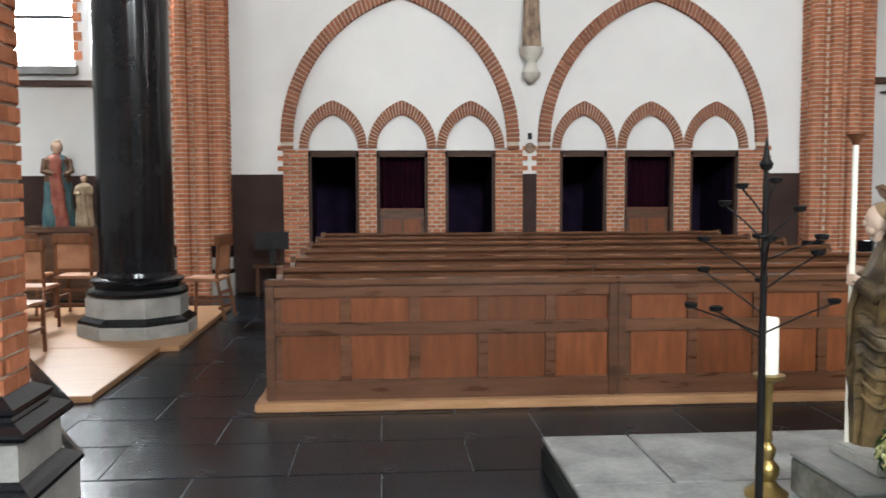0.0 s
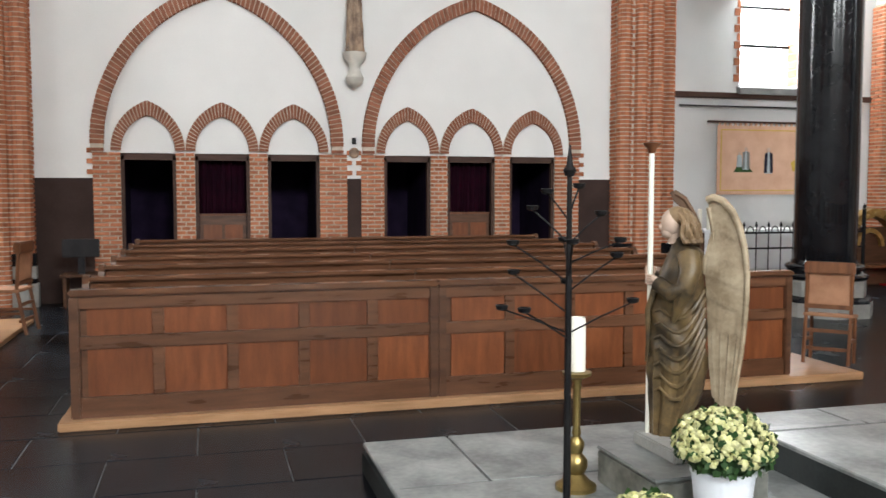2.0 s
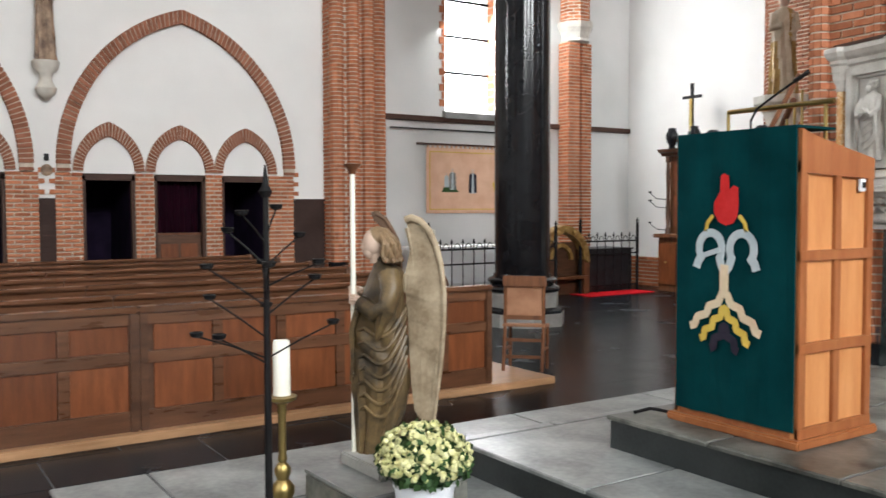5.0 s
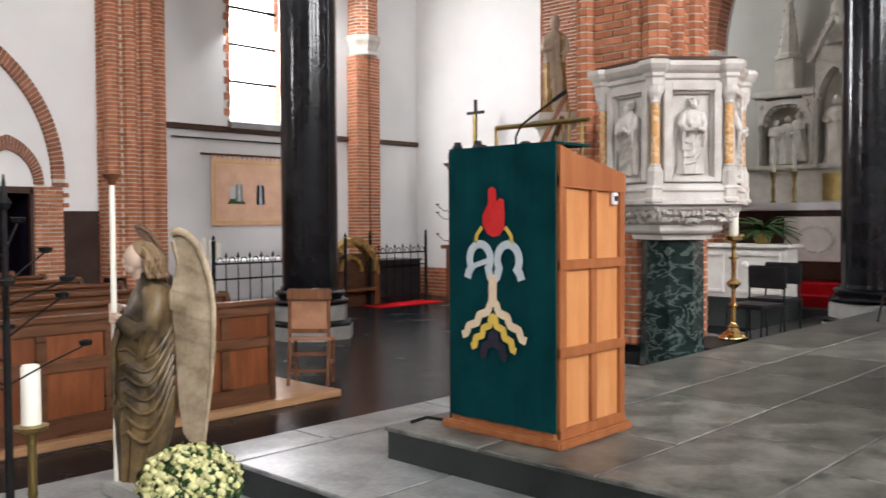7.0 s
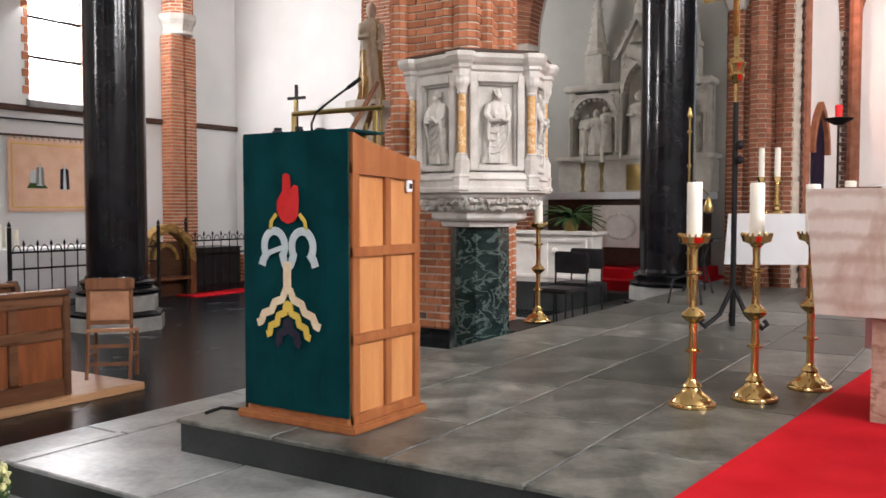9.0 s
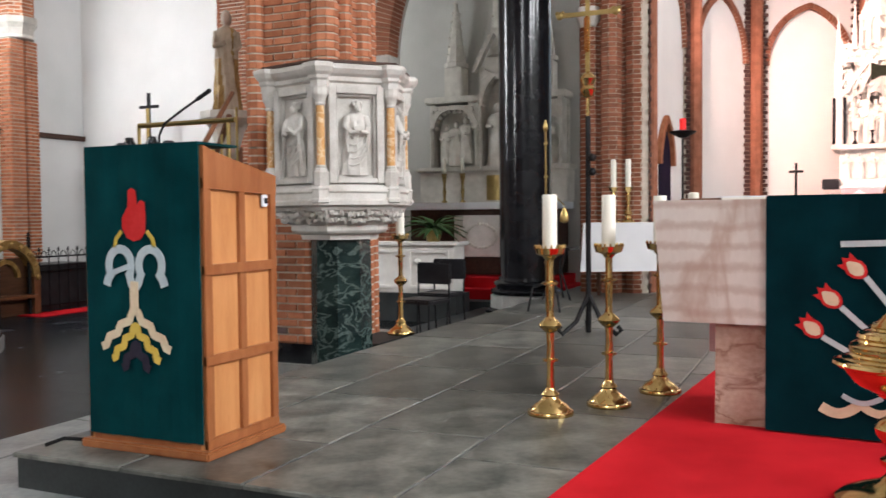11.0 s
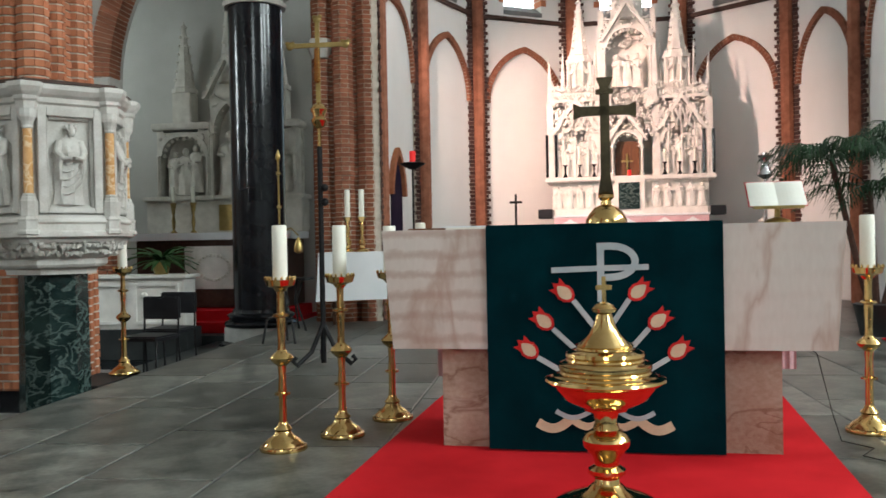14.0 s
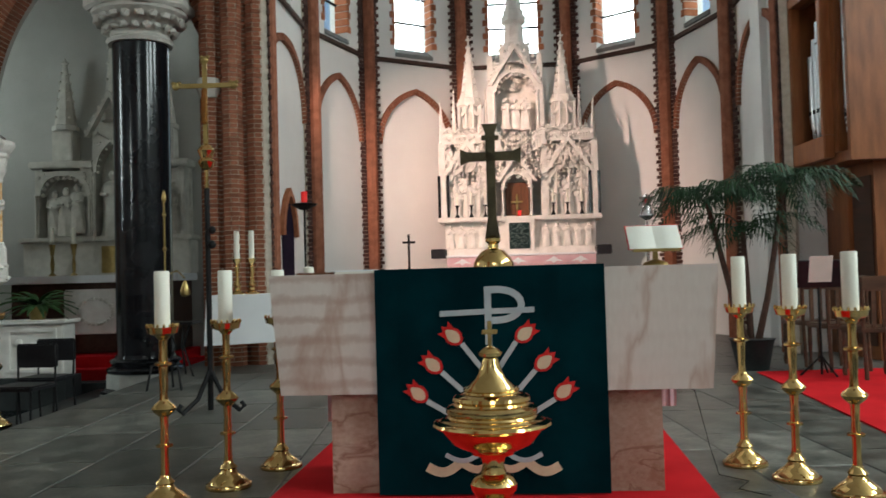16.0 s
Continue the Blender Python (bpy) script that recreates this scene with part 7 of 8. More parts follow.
# side chapel
chap = thing("side_chapel_wall", "darker grey-white plaster wall behind the side altar", "wall", kind="structure")
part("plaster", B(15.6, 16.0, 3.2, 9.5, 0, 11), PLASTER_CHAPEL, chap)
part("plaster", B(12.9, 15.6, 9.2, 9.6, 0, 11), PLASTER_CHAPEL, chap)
chq = thing("chapel_arch", "pointed red brick arch in front of the side chapel", "arch", kind="structure")
part("arch_bed", arch_band(bmesh.new(), 4.85, 3.9, 1.6, 2.6, 0.28, lambda y, z, d: (13.0 - d, y, z), 0, 0.3, 20), MORTAR, chq)
bricks_mesh(voussoirs(4.85, 3.9, 1.59, 2.59, 0.3, lambda y, z, d: (13.0 - d, y, z), -0.01, 0.32, 0.075), "arch_brickwork", chq, "red brick arch ring", BRICK_DIMMED)
part("leg_core", B(12.7, 13.0, 6.46, 6.74, 0, 3.9), MORTAR, chq)
rows = []
brick_panel(rows, (12.7, 6.74), (12.7, 6.46), 0, 3.9)
brick_panel(rows, (12.7, 6.46), (13.0, 6.46), 0, 3.9)
bricks_mesh(rows, "leg_brickwork", chq, "", BRICK_DIMMED)
part("impost", B(12.62, 13.02, 6.4, 6.8, 3.78, 3.95, 0.02), CAPSTONE, chq)
up = thing("wall_upper_north", "plain plaster round the chapel arch", "wall", kind="structure")
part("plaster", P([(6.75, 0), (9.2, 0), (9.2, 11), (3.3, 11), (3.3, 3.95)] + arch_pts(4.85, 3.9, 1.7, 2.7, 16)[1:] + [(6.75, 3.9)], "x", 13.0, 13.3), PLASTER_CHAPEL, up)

pier("chapel_pier", "red brick respond, dimmed in colour, between transept and side chapel", 12.75, 8.7, [(-0.3, -0.75), (0.24, -0.75), (0.24, 0.86), (-0.15, 0.86), (-0.3, 0.7)], 0.0, 9, 0.06, 0.2, mat=BRICK_DIMMED)


def spire(bm, x, y, z, w, h, crockets=True):
    lathe(bm, [(w, z), (w, z + h * 0.06), (w * 0.8, z + h * 0.08), (w * 0.16, z + h * 0.9), (w * 0.28, z + h * 0.92), (w * 0.1, z + h * 0.96), (w * 0.02, z + h)], 8, (x, y, 0), math.pi / 8)
    if crockets:
        for k in range(6):
            t = 0.12 + 0.12 * k
            r = w * (0.8 - 0.7 * t)
            for j in range(4):
                a = math.pi / 4 + j * math.pi / 2
                blob(bm, (x + r * 1.05 * math.cos(a), y + r * 1.05 * math.sin(a), z + h * (0.06 + t)), (w * 0.13, w * 0.13, w * 0.13), 1)
    return bm


def niche_panel(t, mat, y0, y1, z0, z1, x, seed, scenes=3, h=0.7, name="niche"):
    """Framed pointed niche with carved figures, open towards -x."""
    mid, w = (y0 + y1) / 2, (y1 - y0) / 2
    sp = z0 + (z1 - z0) * 0.62
    part("niche_back", B(x + 0.29, x + 0.31, y0, y1, z0, z1), mat, t)
    part("niche_arch", arch_band(bmesh.new(), mid, sp, w * 0.8, (z1 - sp) * 0.72, w * 0.16, lambda y, z, d: (x - d, y, z), -0.29, 0.02, 10), mat, t)
    outline = arch_pts(mid, sp, w * 0.82, (z1 - sp) * 0.74, 10)
    part("spandrel", P([(y0, z1), (y0, sp)] + outline[:11], "x", x, x + 0.29), mat, t)
    part("spandrel", P([(y1, z1)] + outline[10:] + [(y1, sp)], "x", x, x + 0.29), mat, t)
    for a in (y0, y1 - w * 0.14):
        part("niche_jamb", B(x - 0.01, x + 0.29, a, a + w * 0.14, z0, sp), mat, t)
    bm = bmesh.new()
    rnd = random.Random(seed)
    for k in range(scenes):
        yy = mid + (k - (scenes - 1) / 2) * w * 1.2 / max(scenes, 1)
        figure(bm, (x + 0.1, yy, z0 + 0.02 + rnd.uniform(0, 0.05)), (z1 - z0) * h * rnd.uniform(0.85, 1.05), math.pi + rnd.uniform(-0.4, 0.4), 8, 6, seed * 10 + k)
    if scenes > 1:
        for k in range(16):
            blob(bm, (x + 0.2, mid + rnd.uniform(-0.7, 0.7) * w, z0 + rnd.uniform(0.05, 0.55) * (z1 - z0)), (0.05, 0.07, 0.08), 1, 0.015, rnd)
    part("relief_carving", bm, mat, t, "carved figures in relief", True, "stuff")
    bm = bmesh.new()
    cusp = arch_pts(mid, sp, w * 0.74, (z1 - sp) * 0.66, 5)
    for yy, zz in cusp:
        blob(bm, (x + 0.04, yy, zz), (0.03, w * 0.09, w * 0.09), 1)
    for s in (-1, 1):
        for k in range(5):
            blob(bm, (x - 0.012, mid + s * w * rnd.uniform(0.55, 0.92), z1 - (z1 - sp) * rnd.uniform(0.05, 0.35)), (0.018, 0.04, 0.04), 1, 0.008, rnd)
    part("tracery", bm, mat, t, "cusped tracery and leaf carving", True, "stuff")
    for a in (y0 + w * 0.07, y1 - w * 0.07):
        part("colonnette", L([(0.035, z0), (0.035, z0 + 0.05), (0.02, z0 + 0.07), (0.02, sp - 0.06), (0.035, sp - 0.03), (0.035, sp)], 8, (x - 0.03, a, 0)), mat, t)


def gable(t, mat, mid, w, z0, z1, x):
    bm = prism(bmesh.new(), [(mid - w, z0), (mid - w + 0.06, z0), (mid, z1 - 0.1), (mid + w - 0.06, z0), (mid + w, z0), (mid, z1)], "x", x - 0.08, x + 0.08)
    for k in range(6):
        f = (k + 0.5) / 6
        for s in (-1, 1):
            blob(bm, (x - 0.04, mid + s * w * (1 - f), z0 + (z1 - z0) * f + 0.03), (0.035, 0.035, 0.04), 1)
    part("gable", bm, mat, t, "crocketed gable", True)


# side altar with its stone reredos
SX = 15.15
sal = thing("side_altar", "aged grey stone side altar with niches and spires", "altar")
part("predella", B(SX - 0.05, 15.58, 4.1, 6.85, 1.72, 2.28, 0.02), GREYSTONE, sal)
part("ledge", B(SX - 0.12, 15.58, 4.05, 6.9, 2.28, 2.36, 0.02), GREYSTONE, sal)
part("back_slab", B(SX + 0.315, 15.58, 4.18, 6.7, 2.36, 3.5), GREYSTONE, sal)
niche_panel(sal, GREYSTONE, 5.72, 6.66, 2.36, 3.5, SX, 2)
niche_panel(sal, GREYSTONE, 4.2, 5.02, 2.36, 3.5, SX, 3)
part("cornice", B(SX - 0.06, 15.58, 5.68, 6.75, 3.5, 3.62, 0.02), GREYSTONE, sal)
part("cornice", B(SX - 0.06, 15.58, 4.12, 5.05, 3.5, 3.62, 0.02), GREYSTONE, sal)
part("centre_tower", B(SX + 0.22, 15.58, 5.05, 5.68, 2.1, 4.3), GREYSTONE, sal)
niche_panel(sal, GREYSTONE, 5.07, 5.66, 2.3, 4.1, SX - 0.1, 4, 1, 0.72)
gable(sal, GREYSTONE, 5.365, 0.42, 4.0, 4.75, SX - 0.08)
part("spire", spire(bmesh.new(), 15.35, 5.365, 4.3, 0.24, 2.3), GREYSTONE, sal, "crocketed stone spire", True)
for y in (6.22, 4.55):
    part("spire_block", B(15.18, 15.52, y - 0.17, y + 0.17, 3.62, 4.15, 0.02), GREYSTONE, sal)
    part("spire", spire(bmesh.new(), 15.35, y, 4.15, 0.22, 1.25), GREYSTONE, sal, "crocketed stone spire", True)
part("painted_door", B(SX - 0.07, SX - 0.05, 5.1, 5.55, 1.76, 2.2), OLDBRASS, sal, "gilded tabernacle door")
part("mensa", B(14.4, 15.5, 4.1, 6.85, 1.6, 1.72, 0.01), WHITECLOTH, sal, "white altar linen")
part("table_front", B(14.5, 15.5, 4.2, 6.75, 0.5, 1.6), TIMBER, sal)
part("front_relief", B(14.42, 14.5, 4.9, 5.9, 0.8, 1.5, 0.02), WHITESTONE, sal, "white relief panel with foliage")
bm = bmesh.new()
rr = random.Random(5)
for k in range(26):
    a = 2 * math.pi * k / 26
    blob(bm, (14.41, 5.4 + 0.27 * math.cos(a), 1.15 + 0.2 * math.sin(a)), (0.02, 0.035, 0.03), 1, 0.008, rr)
part("wreath_carving", bm, GREYSTONE, sal, "", False, "stuff")
for k, z in enumerate((0.0, 0.16, 0.32)):
    part("step", B(13.3 + 0.35 * k, 15.6, 3.9 + 0.1 * k, 7.4 - 0.1 * k, z, z + 0.16), REDCARPET if k else STEPEDGE, sal)
for y in (6.3, 5.95):
    q = thing("small_candlestick", "small brass candlestick with a white candle", "candlestick", pose(14.95, y + 0.22, 1.72), "side altar candlesticks")
    part("stem", L([(0.07, 0), (0.05, 0.03), (0.02, 0.06), (0.035, 0.2), (0.02, 0.3), (0.05, 0.5), (0.06, 0.52)], 12), OLDBRASS, q, "", True)
    part("candle", L([(0.03, 0.52), (0.03, 0.78), (0.02, 0.79)], 12), WAX, q)

sal.location.y = 0.22

# white relief chest with plant, between pulpit and column
lamb = thing("relief_chest", "white stone chest with an animal carved in relief", "chest")
part("body", B(11.9, 12.3, 5.05, 6.6, 0.4, 1.08, 0.012), WHITESTONE, lamb)
part("foot", B(11.85, 12.35, 5.0, 6.65, 0.0, 0.4), STEPEDGE, lamb)
part("top", B(11.84, 12.36, 5.0, 6.65, 1.08, 1.13, 0.01), WHITESTONE, lamb)
for y0, y1 in ((5.12, 5.75), (5.9, 6.5)):
    for a, b, c_, d_ in ((y0, y1, 0.47, 0.51), (y0, y1, 0.98, 1.02), (y0, y0 + 0.04, 0.51, 0.98), (y1 - 0.04, y1, 0.51, 0.98)):
        part("panel_frame", B(11.87, 11.9, a, b, c_, d_), WHITESTONE, lamb)
bm = blob(bmesh.new(), (11.9, 5.43, 0.76), (0.05, 0.15, 0.085), 2, 0.01)
blob(bm, (11.89, 5.6, 0.85), (0.04, 0.05, 0.05), 2)
for y in (5.32, 5.38, 5.5, 5.55):
    tube(bm, [(11.89, y, 0.7), (11.89, y, 0.58)], 0.016, 6)
part("animal_relief", bm, WHITESTONE, lamb, "plain relief shape", True)


def fern(x, y, z, r, n, seed, label, mat):
    t = thing("potted_plant", label, "plant", pose(x, y, z))
    part("pot", L([(0.09, 0), (0.13, 0.16), (0.14, 0.17), (0.11, 0.17)], 16), OLDBRASS, t, "round basket pot", True)
    bm = bmesh.new()
    rnd = random.Random(seed)
    for k in range(n):
        a = rnd.uniform(0, 6.28)
        e = rnd.uniform(0.2, 1.2)
        l = r * rnd.uniform(0.6, 1.1)
        prev = None
        for j in range(7):
            f = j / 6
            c = Vector((math.cos(a) * l * f * math.cos(e * (1 - f * 0.9)), math.sin(a) * l * f * math.cos(e * (1 - f * 0.9)), 0.16 + l * (math.sin(e) * f - 0.55 * f * f)))
            w = 0.03 * math.sin(math.pi * (0.08 + 0.9 * f)) * r / 0.4
            s = Vector((-math.sin(a), math.cos(a), 0)) * w
            cur = (bm.verts.new(c - s), bm.verts.new(c + Vector((0, 0, 0.01))), bm.verts.new(c + s))
            if prev:
                bm.faces.new((prev[0], prev[1], cur[1], cur[0]))
                bm.faces.new((prev[1], prev[2], cur[2], cur[1]))
            prev = cur
    part("leaves", bm, mat, t, "long arching leaves")


fern(12.1, 5.45, 1.13, 0.5, 60, 6, "leafy green plant in a brass pot on the chest", LEAF)


def black_chair(m):
    t = thing("stacking_chair", "black upholstered metal-framed chair", "chair", m, "black chairs")
    part("seat", B(-0.22, 0.22, -0.22, 0.22, 0.43, 0.48, 0.015), BLACKPLASTIC, t)
    part("backrest", B(-0.22, 0.22, 0.2, 0.24, 0.62, 0.86, 0.015), BLACKPLASTIC, t)
    for s in (-1, 1):
        part("leg", T([(s * 0.2, 0.22, 0.85), (s * 0.2, 0.2, 0.43), (s * 0.2, 0.24, 0)], 0.011, 6), IRON, t)
        part("leg", T([(s * 0.2, -0.2, 0.43), (s * 0.2, -0.22, 0)], 0.011, 6), IRON, t)
    return t


bc = black_chair(pose(10.1, 4.45, 0.12, 0, 0, 265))
copy_thing(bc, pose(9.3, 4.3, 0.12, 0, 0, 262))
stp = thing("side_step", "dark low step beside the chancel platform", "step", kind="structure")
part("slab", B(8.9, 12.9, 3.53, 5.0, -0.01, 0.12), STEPEDGE, stp)

cru = thing("processional_cross", "tall brass processional crucifix on a black pole stand", "cross", pose(7.95, 2.12, Z3))
part("pole", T([(0, 0, 0.02), (0, 0, 1.85)], 0.023, 10), IRON, cru)
part("ferrule", T([(0, 0, 1.85), (0, 0, 2.02)], 0.018, 10), BRASS, cru)
part("knop", L([(0.02, 2.0), (0.05, 2.02), (0.07, 2.07), (0.05, 2.1), (0.06, 2.13), (0.075, 2.16), (0.05, 2.2), (0.02, 2.22)], 16), BRASS, cru, "brass knop", True)
part("upright", B(-0.01, 0.01, -0.02, 0.02, 2.2, 2.95, 0.004), OLDBRASS, cru)
part("crossbar", B(-0.011, 0.013, -0.22, 0.22, 2.685, 2.725, 0.004), OLDBRASS, cru)
for y, z in ((-0.24, 2.705), (0.24, 2.705), (0, 2.92)):
    part("trefoil", blob(blob(blob(bmesh.new(), (0, y, z), (0.014, 0.036, 0.036), 2), (0, y + 0.025, z + 0.025), (0.014, 0.02, 0.02), 1), (0, y - 0.025, z + 0.025), (0.014, 0.02, 0.02), 1), OLDBRASS, cru, "gilded trefoil end", True)
part("corpus", B(-0.04, -0.013, -0.025, 0.025, 2.38, 2.68, 0.012), BRASS, cru, "gilded plain figure shape")
for k in range(3):
    a = 2 * math.pi * k / 3 + 0.3
    part("foot", T([(0, 0, 0.35), (0.12 * math.cos(a), 0.12 * math.sin(a), 0.12), (0.26 * math.cos(a), 0.26 * math.sin(a), 0.02), (0.3 * math.cos(a), 0.3 * math.sin(a), 0.06), (0.27 * math.cos(a), 0.27 * math.sin(a), 0.09)], 0.02, 8), IRON, cru)
for z in (1.5, 1.38):
    part("clamp", blob(bmesh.new(), (-0.02, -0.04, z), (0.035, 0.035, 0.035), 2), IRON, cru)

wt = thing("credence_table", "small table with a white linen cloth", "table", pose(11.3, 2.5, Z3))
part("cloth", P([(-0.5, 0.36), (0.5, 0.33), (0.46, 0.92), (-0.46, 0.92)], "x", -0.32, 0.32), WHITECLOTH, wt)
for x in (-0.28, 0.28):
    for y in (-0.42, 0.42):
        part("leg", B(x - 0.02, x + 0.02, y - 0.02, y + 0.02, 0, 0.4), OAK, wt)
for y in (2.68, 2.5):
    q = thing("brass_candlestick", "brass candlestick with an amber candle on the table", "candlestick", pose(11.35, y, Z3 + 0.92), "table candlesticks")
    part("stem", L([(0.09, 0), (0.07, 0.03), (0.03, 0.05), (0.045, 0.12), (0.02, 0.2), (0.03, 0.3), (0.02, 0.36), (0.06, 0.42), (0.065, 0.43)], 14), BRASS, q, "", True)
    part("candle", L([(0.034, 0.43), (0.034, 0.76), (0.02, 0.77)], 14), WAX, q, "", True)
gh = thing("incense_stand", "tall slim brass stand with hanging censer", "stand", pose(9.6, 3.0, Z3))
part("pole", T([(0, 0, 0), (0, 0, 1.9)], 0.011, 8), OLDBRASS, gh)
for z in (0.5, 0.95, 1.4, 1.75):
    part("collar", L([(0.011, z), (0.024, z + 0.012), (0.024, z + 0.03), (0.011, z + 0.042)], 12), OLDBRASS, gh, "", True)
part("finial", L([(0.014, 1.9), (0.028, 1.93), (0.02, 1.97), (0.004, 2.02)], 12), OLDBRASS, gh, "", True)
part("hook", T([(0, 0, 1.15), (0, -0.12, 1.2), (0, -0.2, 1.12)], 0.008, 6), OLDBRASS, gh)
part("censer", L([(0.01, 0.93), (0.045, 0.95), (0.05, 0.99), (0.035, 1.04), (0.01, 1.1)], 14, (0, -0.2, 0)), OLDBRASS, gh, "", True)
for k in range(3):
    a = 2.1 * k
    part("foot", T([(0, 0, 0.3), (0.15 * math.cos(a), 0.15 * math.sin(a), 0.25), (0.2 * math.cos(a), 0.2 * math.sin(a), 0.0)], 0.012, 6), IRON, gh)
ct = thing("corner_table", "small black iron side table", "table", pose(10.9, 3.25, Z3))
part("top", B(-0.2, 0.2, -0.2, 0.2, 0.6, 0.63), IRON, ct)
for k in range(3):
    a = 2.1 * k
    part("leg", T([(0.15 * math.cos(a), 0.15 * math.sin(a), 0.6), (0.05 * math.cos(a), 0.05 * math.sin(a), 0.35), (0.2 * math.cos(a), 0.2 * math.sin(a), 0.0)], 0.012, 6), IRON, ct)

# sanctuary lamp and hanging fittings on the chancel wall
sl = thing("sanctuary_lamp", "red glass sanctuary lamp on a slim dark iron post", "lamp")
q = ch(11.75, 2.95)
part("post", T([(q.x, q.y, Z3), (q.x, q.y, 2.5)], 0.014, 8), IRON, sl)
part("bracket", L([(0.05, 2.5), (0.16, 2.56), (0.18, 2.58), (0.06, 2.6)], 14, (q.x, q.y, 0)), IRON, sl)
part("glass", L([(0.04, 2.6), (0.044, 2.74), (0.036, 2.75)], 12, (q.x, q.y, 0)), REDGLASS, sl, "glowing red glass")

# ---------------------------------------------------------------- high altar
HM = CHM @ pose(15.75, 0.0, 0)
ha = thing("high_altar", "white carved gothic high altar with niches and spires", "altar", HM)
W_ = WHITESTONE
for k, z in enumerate((0.474, 0.62, 0.77)):
    part("step", B(-1.9 + 0.3 * k, 0.9, -2.0 + 0.1 * k, 2.0 - 0.1 * k, z, z + 0.15, 0.006), STEPPALE, ha)
part("table_body", B(-0.75, 0.2, -1.25, 1.25, 0.92, 1.86), W_, ha)
part("linen", B(-0.78, 0.2, -1.28, 1.28, 1.862, 1.9, 0.008), WHITECLOTH, ha)
part("pink_frontal", B(-0.785, -0.78, -1.26, 1.26, 1.7, 1.86), PINKCLOTH, ha, "pink patterned linen frontal")
part("predella", B(-0.2, 0.85, -1.35, 1.35, 1.9, 2.02, 0.01), W_, ha)
part("gradine", B(-0.08, 0.85, -1.33, 1.33, 2.02, 2.5), W_, ha)
bm = bmesh.new()
for k in range(14):
    y = -1.22 + 2.44 * k / 13
    if abs(y) > 0.3:
        figure(bm, (-0.1, y, 2.03), 0.42, math.pi, 7, 5, 40 + k)
part("gradine_relief", bm, W_, ha, "row of carved figures", True, "stuff")
part("ledge", B(-0.2, 0.85, -1.45, 1.45, 2.5, 2.58, 0.015), W_, ha)
part("tabernacle", B(-0.22, 0.5, -0.26, 0.26, 1.98, 2.55, 0.01), W_, ha)
part("tabernacle_door", B(-0.235, -0.22, -0.17, 0.19, 2.0, 2.46), GREENMARBLE, ha, "green and gilded tabernacle door")
part("upper_wall", B(0.32, 0.85, -1.33, 1.33, 2.58, 4.0), W_, ha)
niche_panel(ha, W_, 0.5, 1.3, 2.6, 3.5, 0.0, 6, 4, 0.62)
niche_panel(ha, W_, -1.3, -0.5, 2.6, 3.5, 0.0, 7, 4, 0.62)
for s in (-1, 1):
    gable(ha, W_, s * 0.9, 0.45, 3.35, 4.0, 0.0)
    for y in (s * 1.36, s * 0.46):
        part("buttress", B(-0.05, 0.3, y - 0.06, y + 0.06, 2.58, 3.9, 0.01), W_, ha)
        part("pinnacle", spire(bmesh.new(), 0.1, y, 3.9, 0.07, 0.75, False), W_, ha)
    for y in (s * 1.26, s * 1.42):
        part("dark_shaft", L([(0.025, 2.6), (0.025, 3.35)], 10, (-0.06, y, 0)), BLACKMARBLE, ha)
    part("frieze", B(-0.02, 0.6, min(s * 0.48, s * 1.35), max(s * 0.48, s * 1.35), 3.92, 4.12, 0.015), W_, ha)
    bm = bmesh.new()
    rr = random.Random(9)
    for k in range(16):
        blob(bm, (-0.03, s * (0.5 + 0.055 * k), 4.03 + rr.uniform(-0.03, 0.03)), (0.03, 0.03, 0.05), 1, 0.01, rr)
    part("leaf_carving", bm, W_, ha)
    part("spire_tower", L([(0.22, 4.1), (0.22, 4.62), (0.26, 4.64), (0.26, 4.7)], 8, (0.25, s * 0.84, 0), math.pi / 8), W_, ha)
    for k in range(4):
        part("tower_shaft", L([(0.022, 4.12), (0.022, 4.62)], 6, (0.0, s * 0.84 + (-0.2 + 0.133 * k), 0)), W_, ha)
    part("spire", spire(bmesh.new(), 0.25, s * 0.84, 4.7, 0.22, 1.12), W_, ha, "crocketed stone spire", True)
    for k in range(9):
        y = s * (0.52 + 0.1 * k)
        part("parapet_point", spire(bmesh.new(), 0.0, y, 4.12, 0.03, 0.16, False), W_, ha)
    part("tower_gable", prism(bmesh.new(), [(s * 0.84 - 0.17, 4.42), (s * 0.84, 4.75), (s * 0.84 + 0.17, 4.42), (s * 0.84 + 0.12, 4.42), (s * 0.84, 4.64), (s * 0.84 - 0.12, 4.42)], "x", 0.0, 0.06), W_, ha)
    # flat grey plate paints the shade of a tower niche
    part("tower_niche", B(0.03, 0.045, s * 0.84 - 0.09, s * 0.84 + 0.09, 4.16, 4.5), GREYSTONE, ha, "grey plate coloured as a shaded tower niche")
    part("spire_cross", box(box(bmesh.new(), 0.235, 0.265, s * 0.84 - 0.015, s * 0.84 + 0.015, 5.8, 5.95), 0.235, 0.265, s * 0.84 - 0.05, s * 0.84 + 0.05, 5.86, 5.89), W_, ha)
    for y, h in ((s * 0.55, 0.62), (s * 0.68, 0.5), (s * 1.0, 0.5), (s * 1.13, 0.62), (s * 1.38, 0.9)):
        part("pinnacle", spire(bmesh.new(), 0.12, y, 4.1 if abs(y) < 1.3 else 3.6, 0.06, h + 0.25, False), W_, ha)
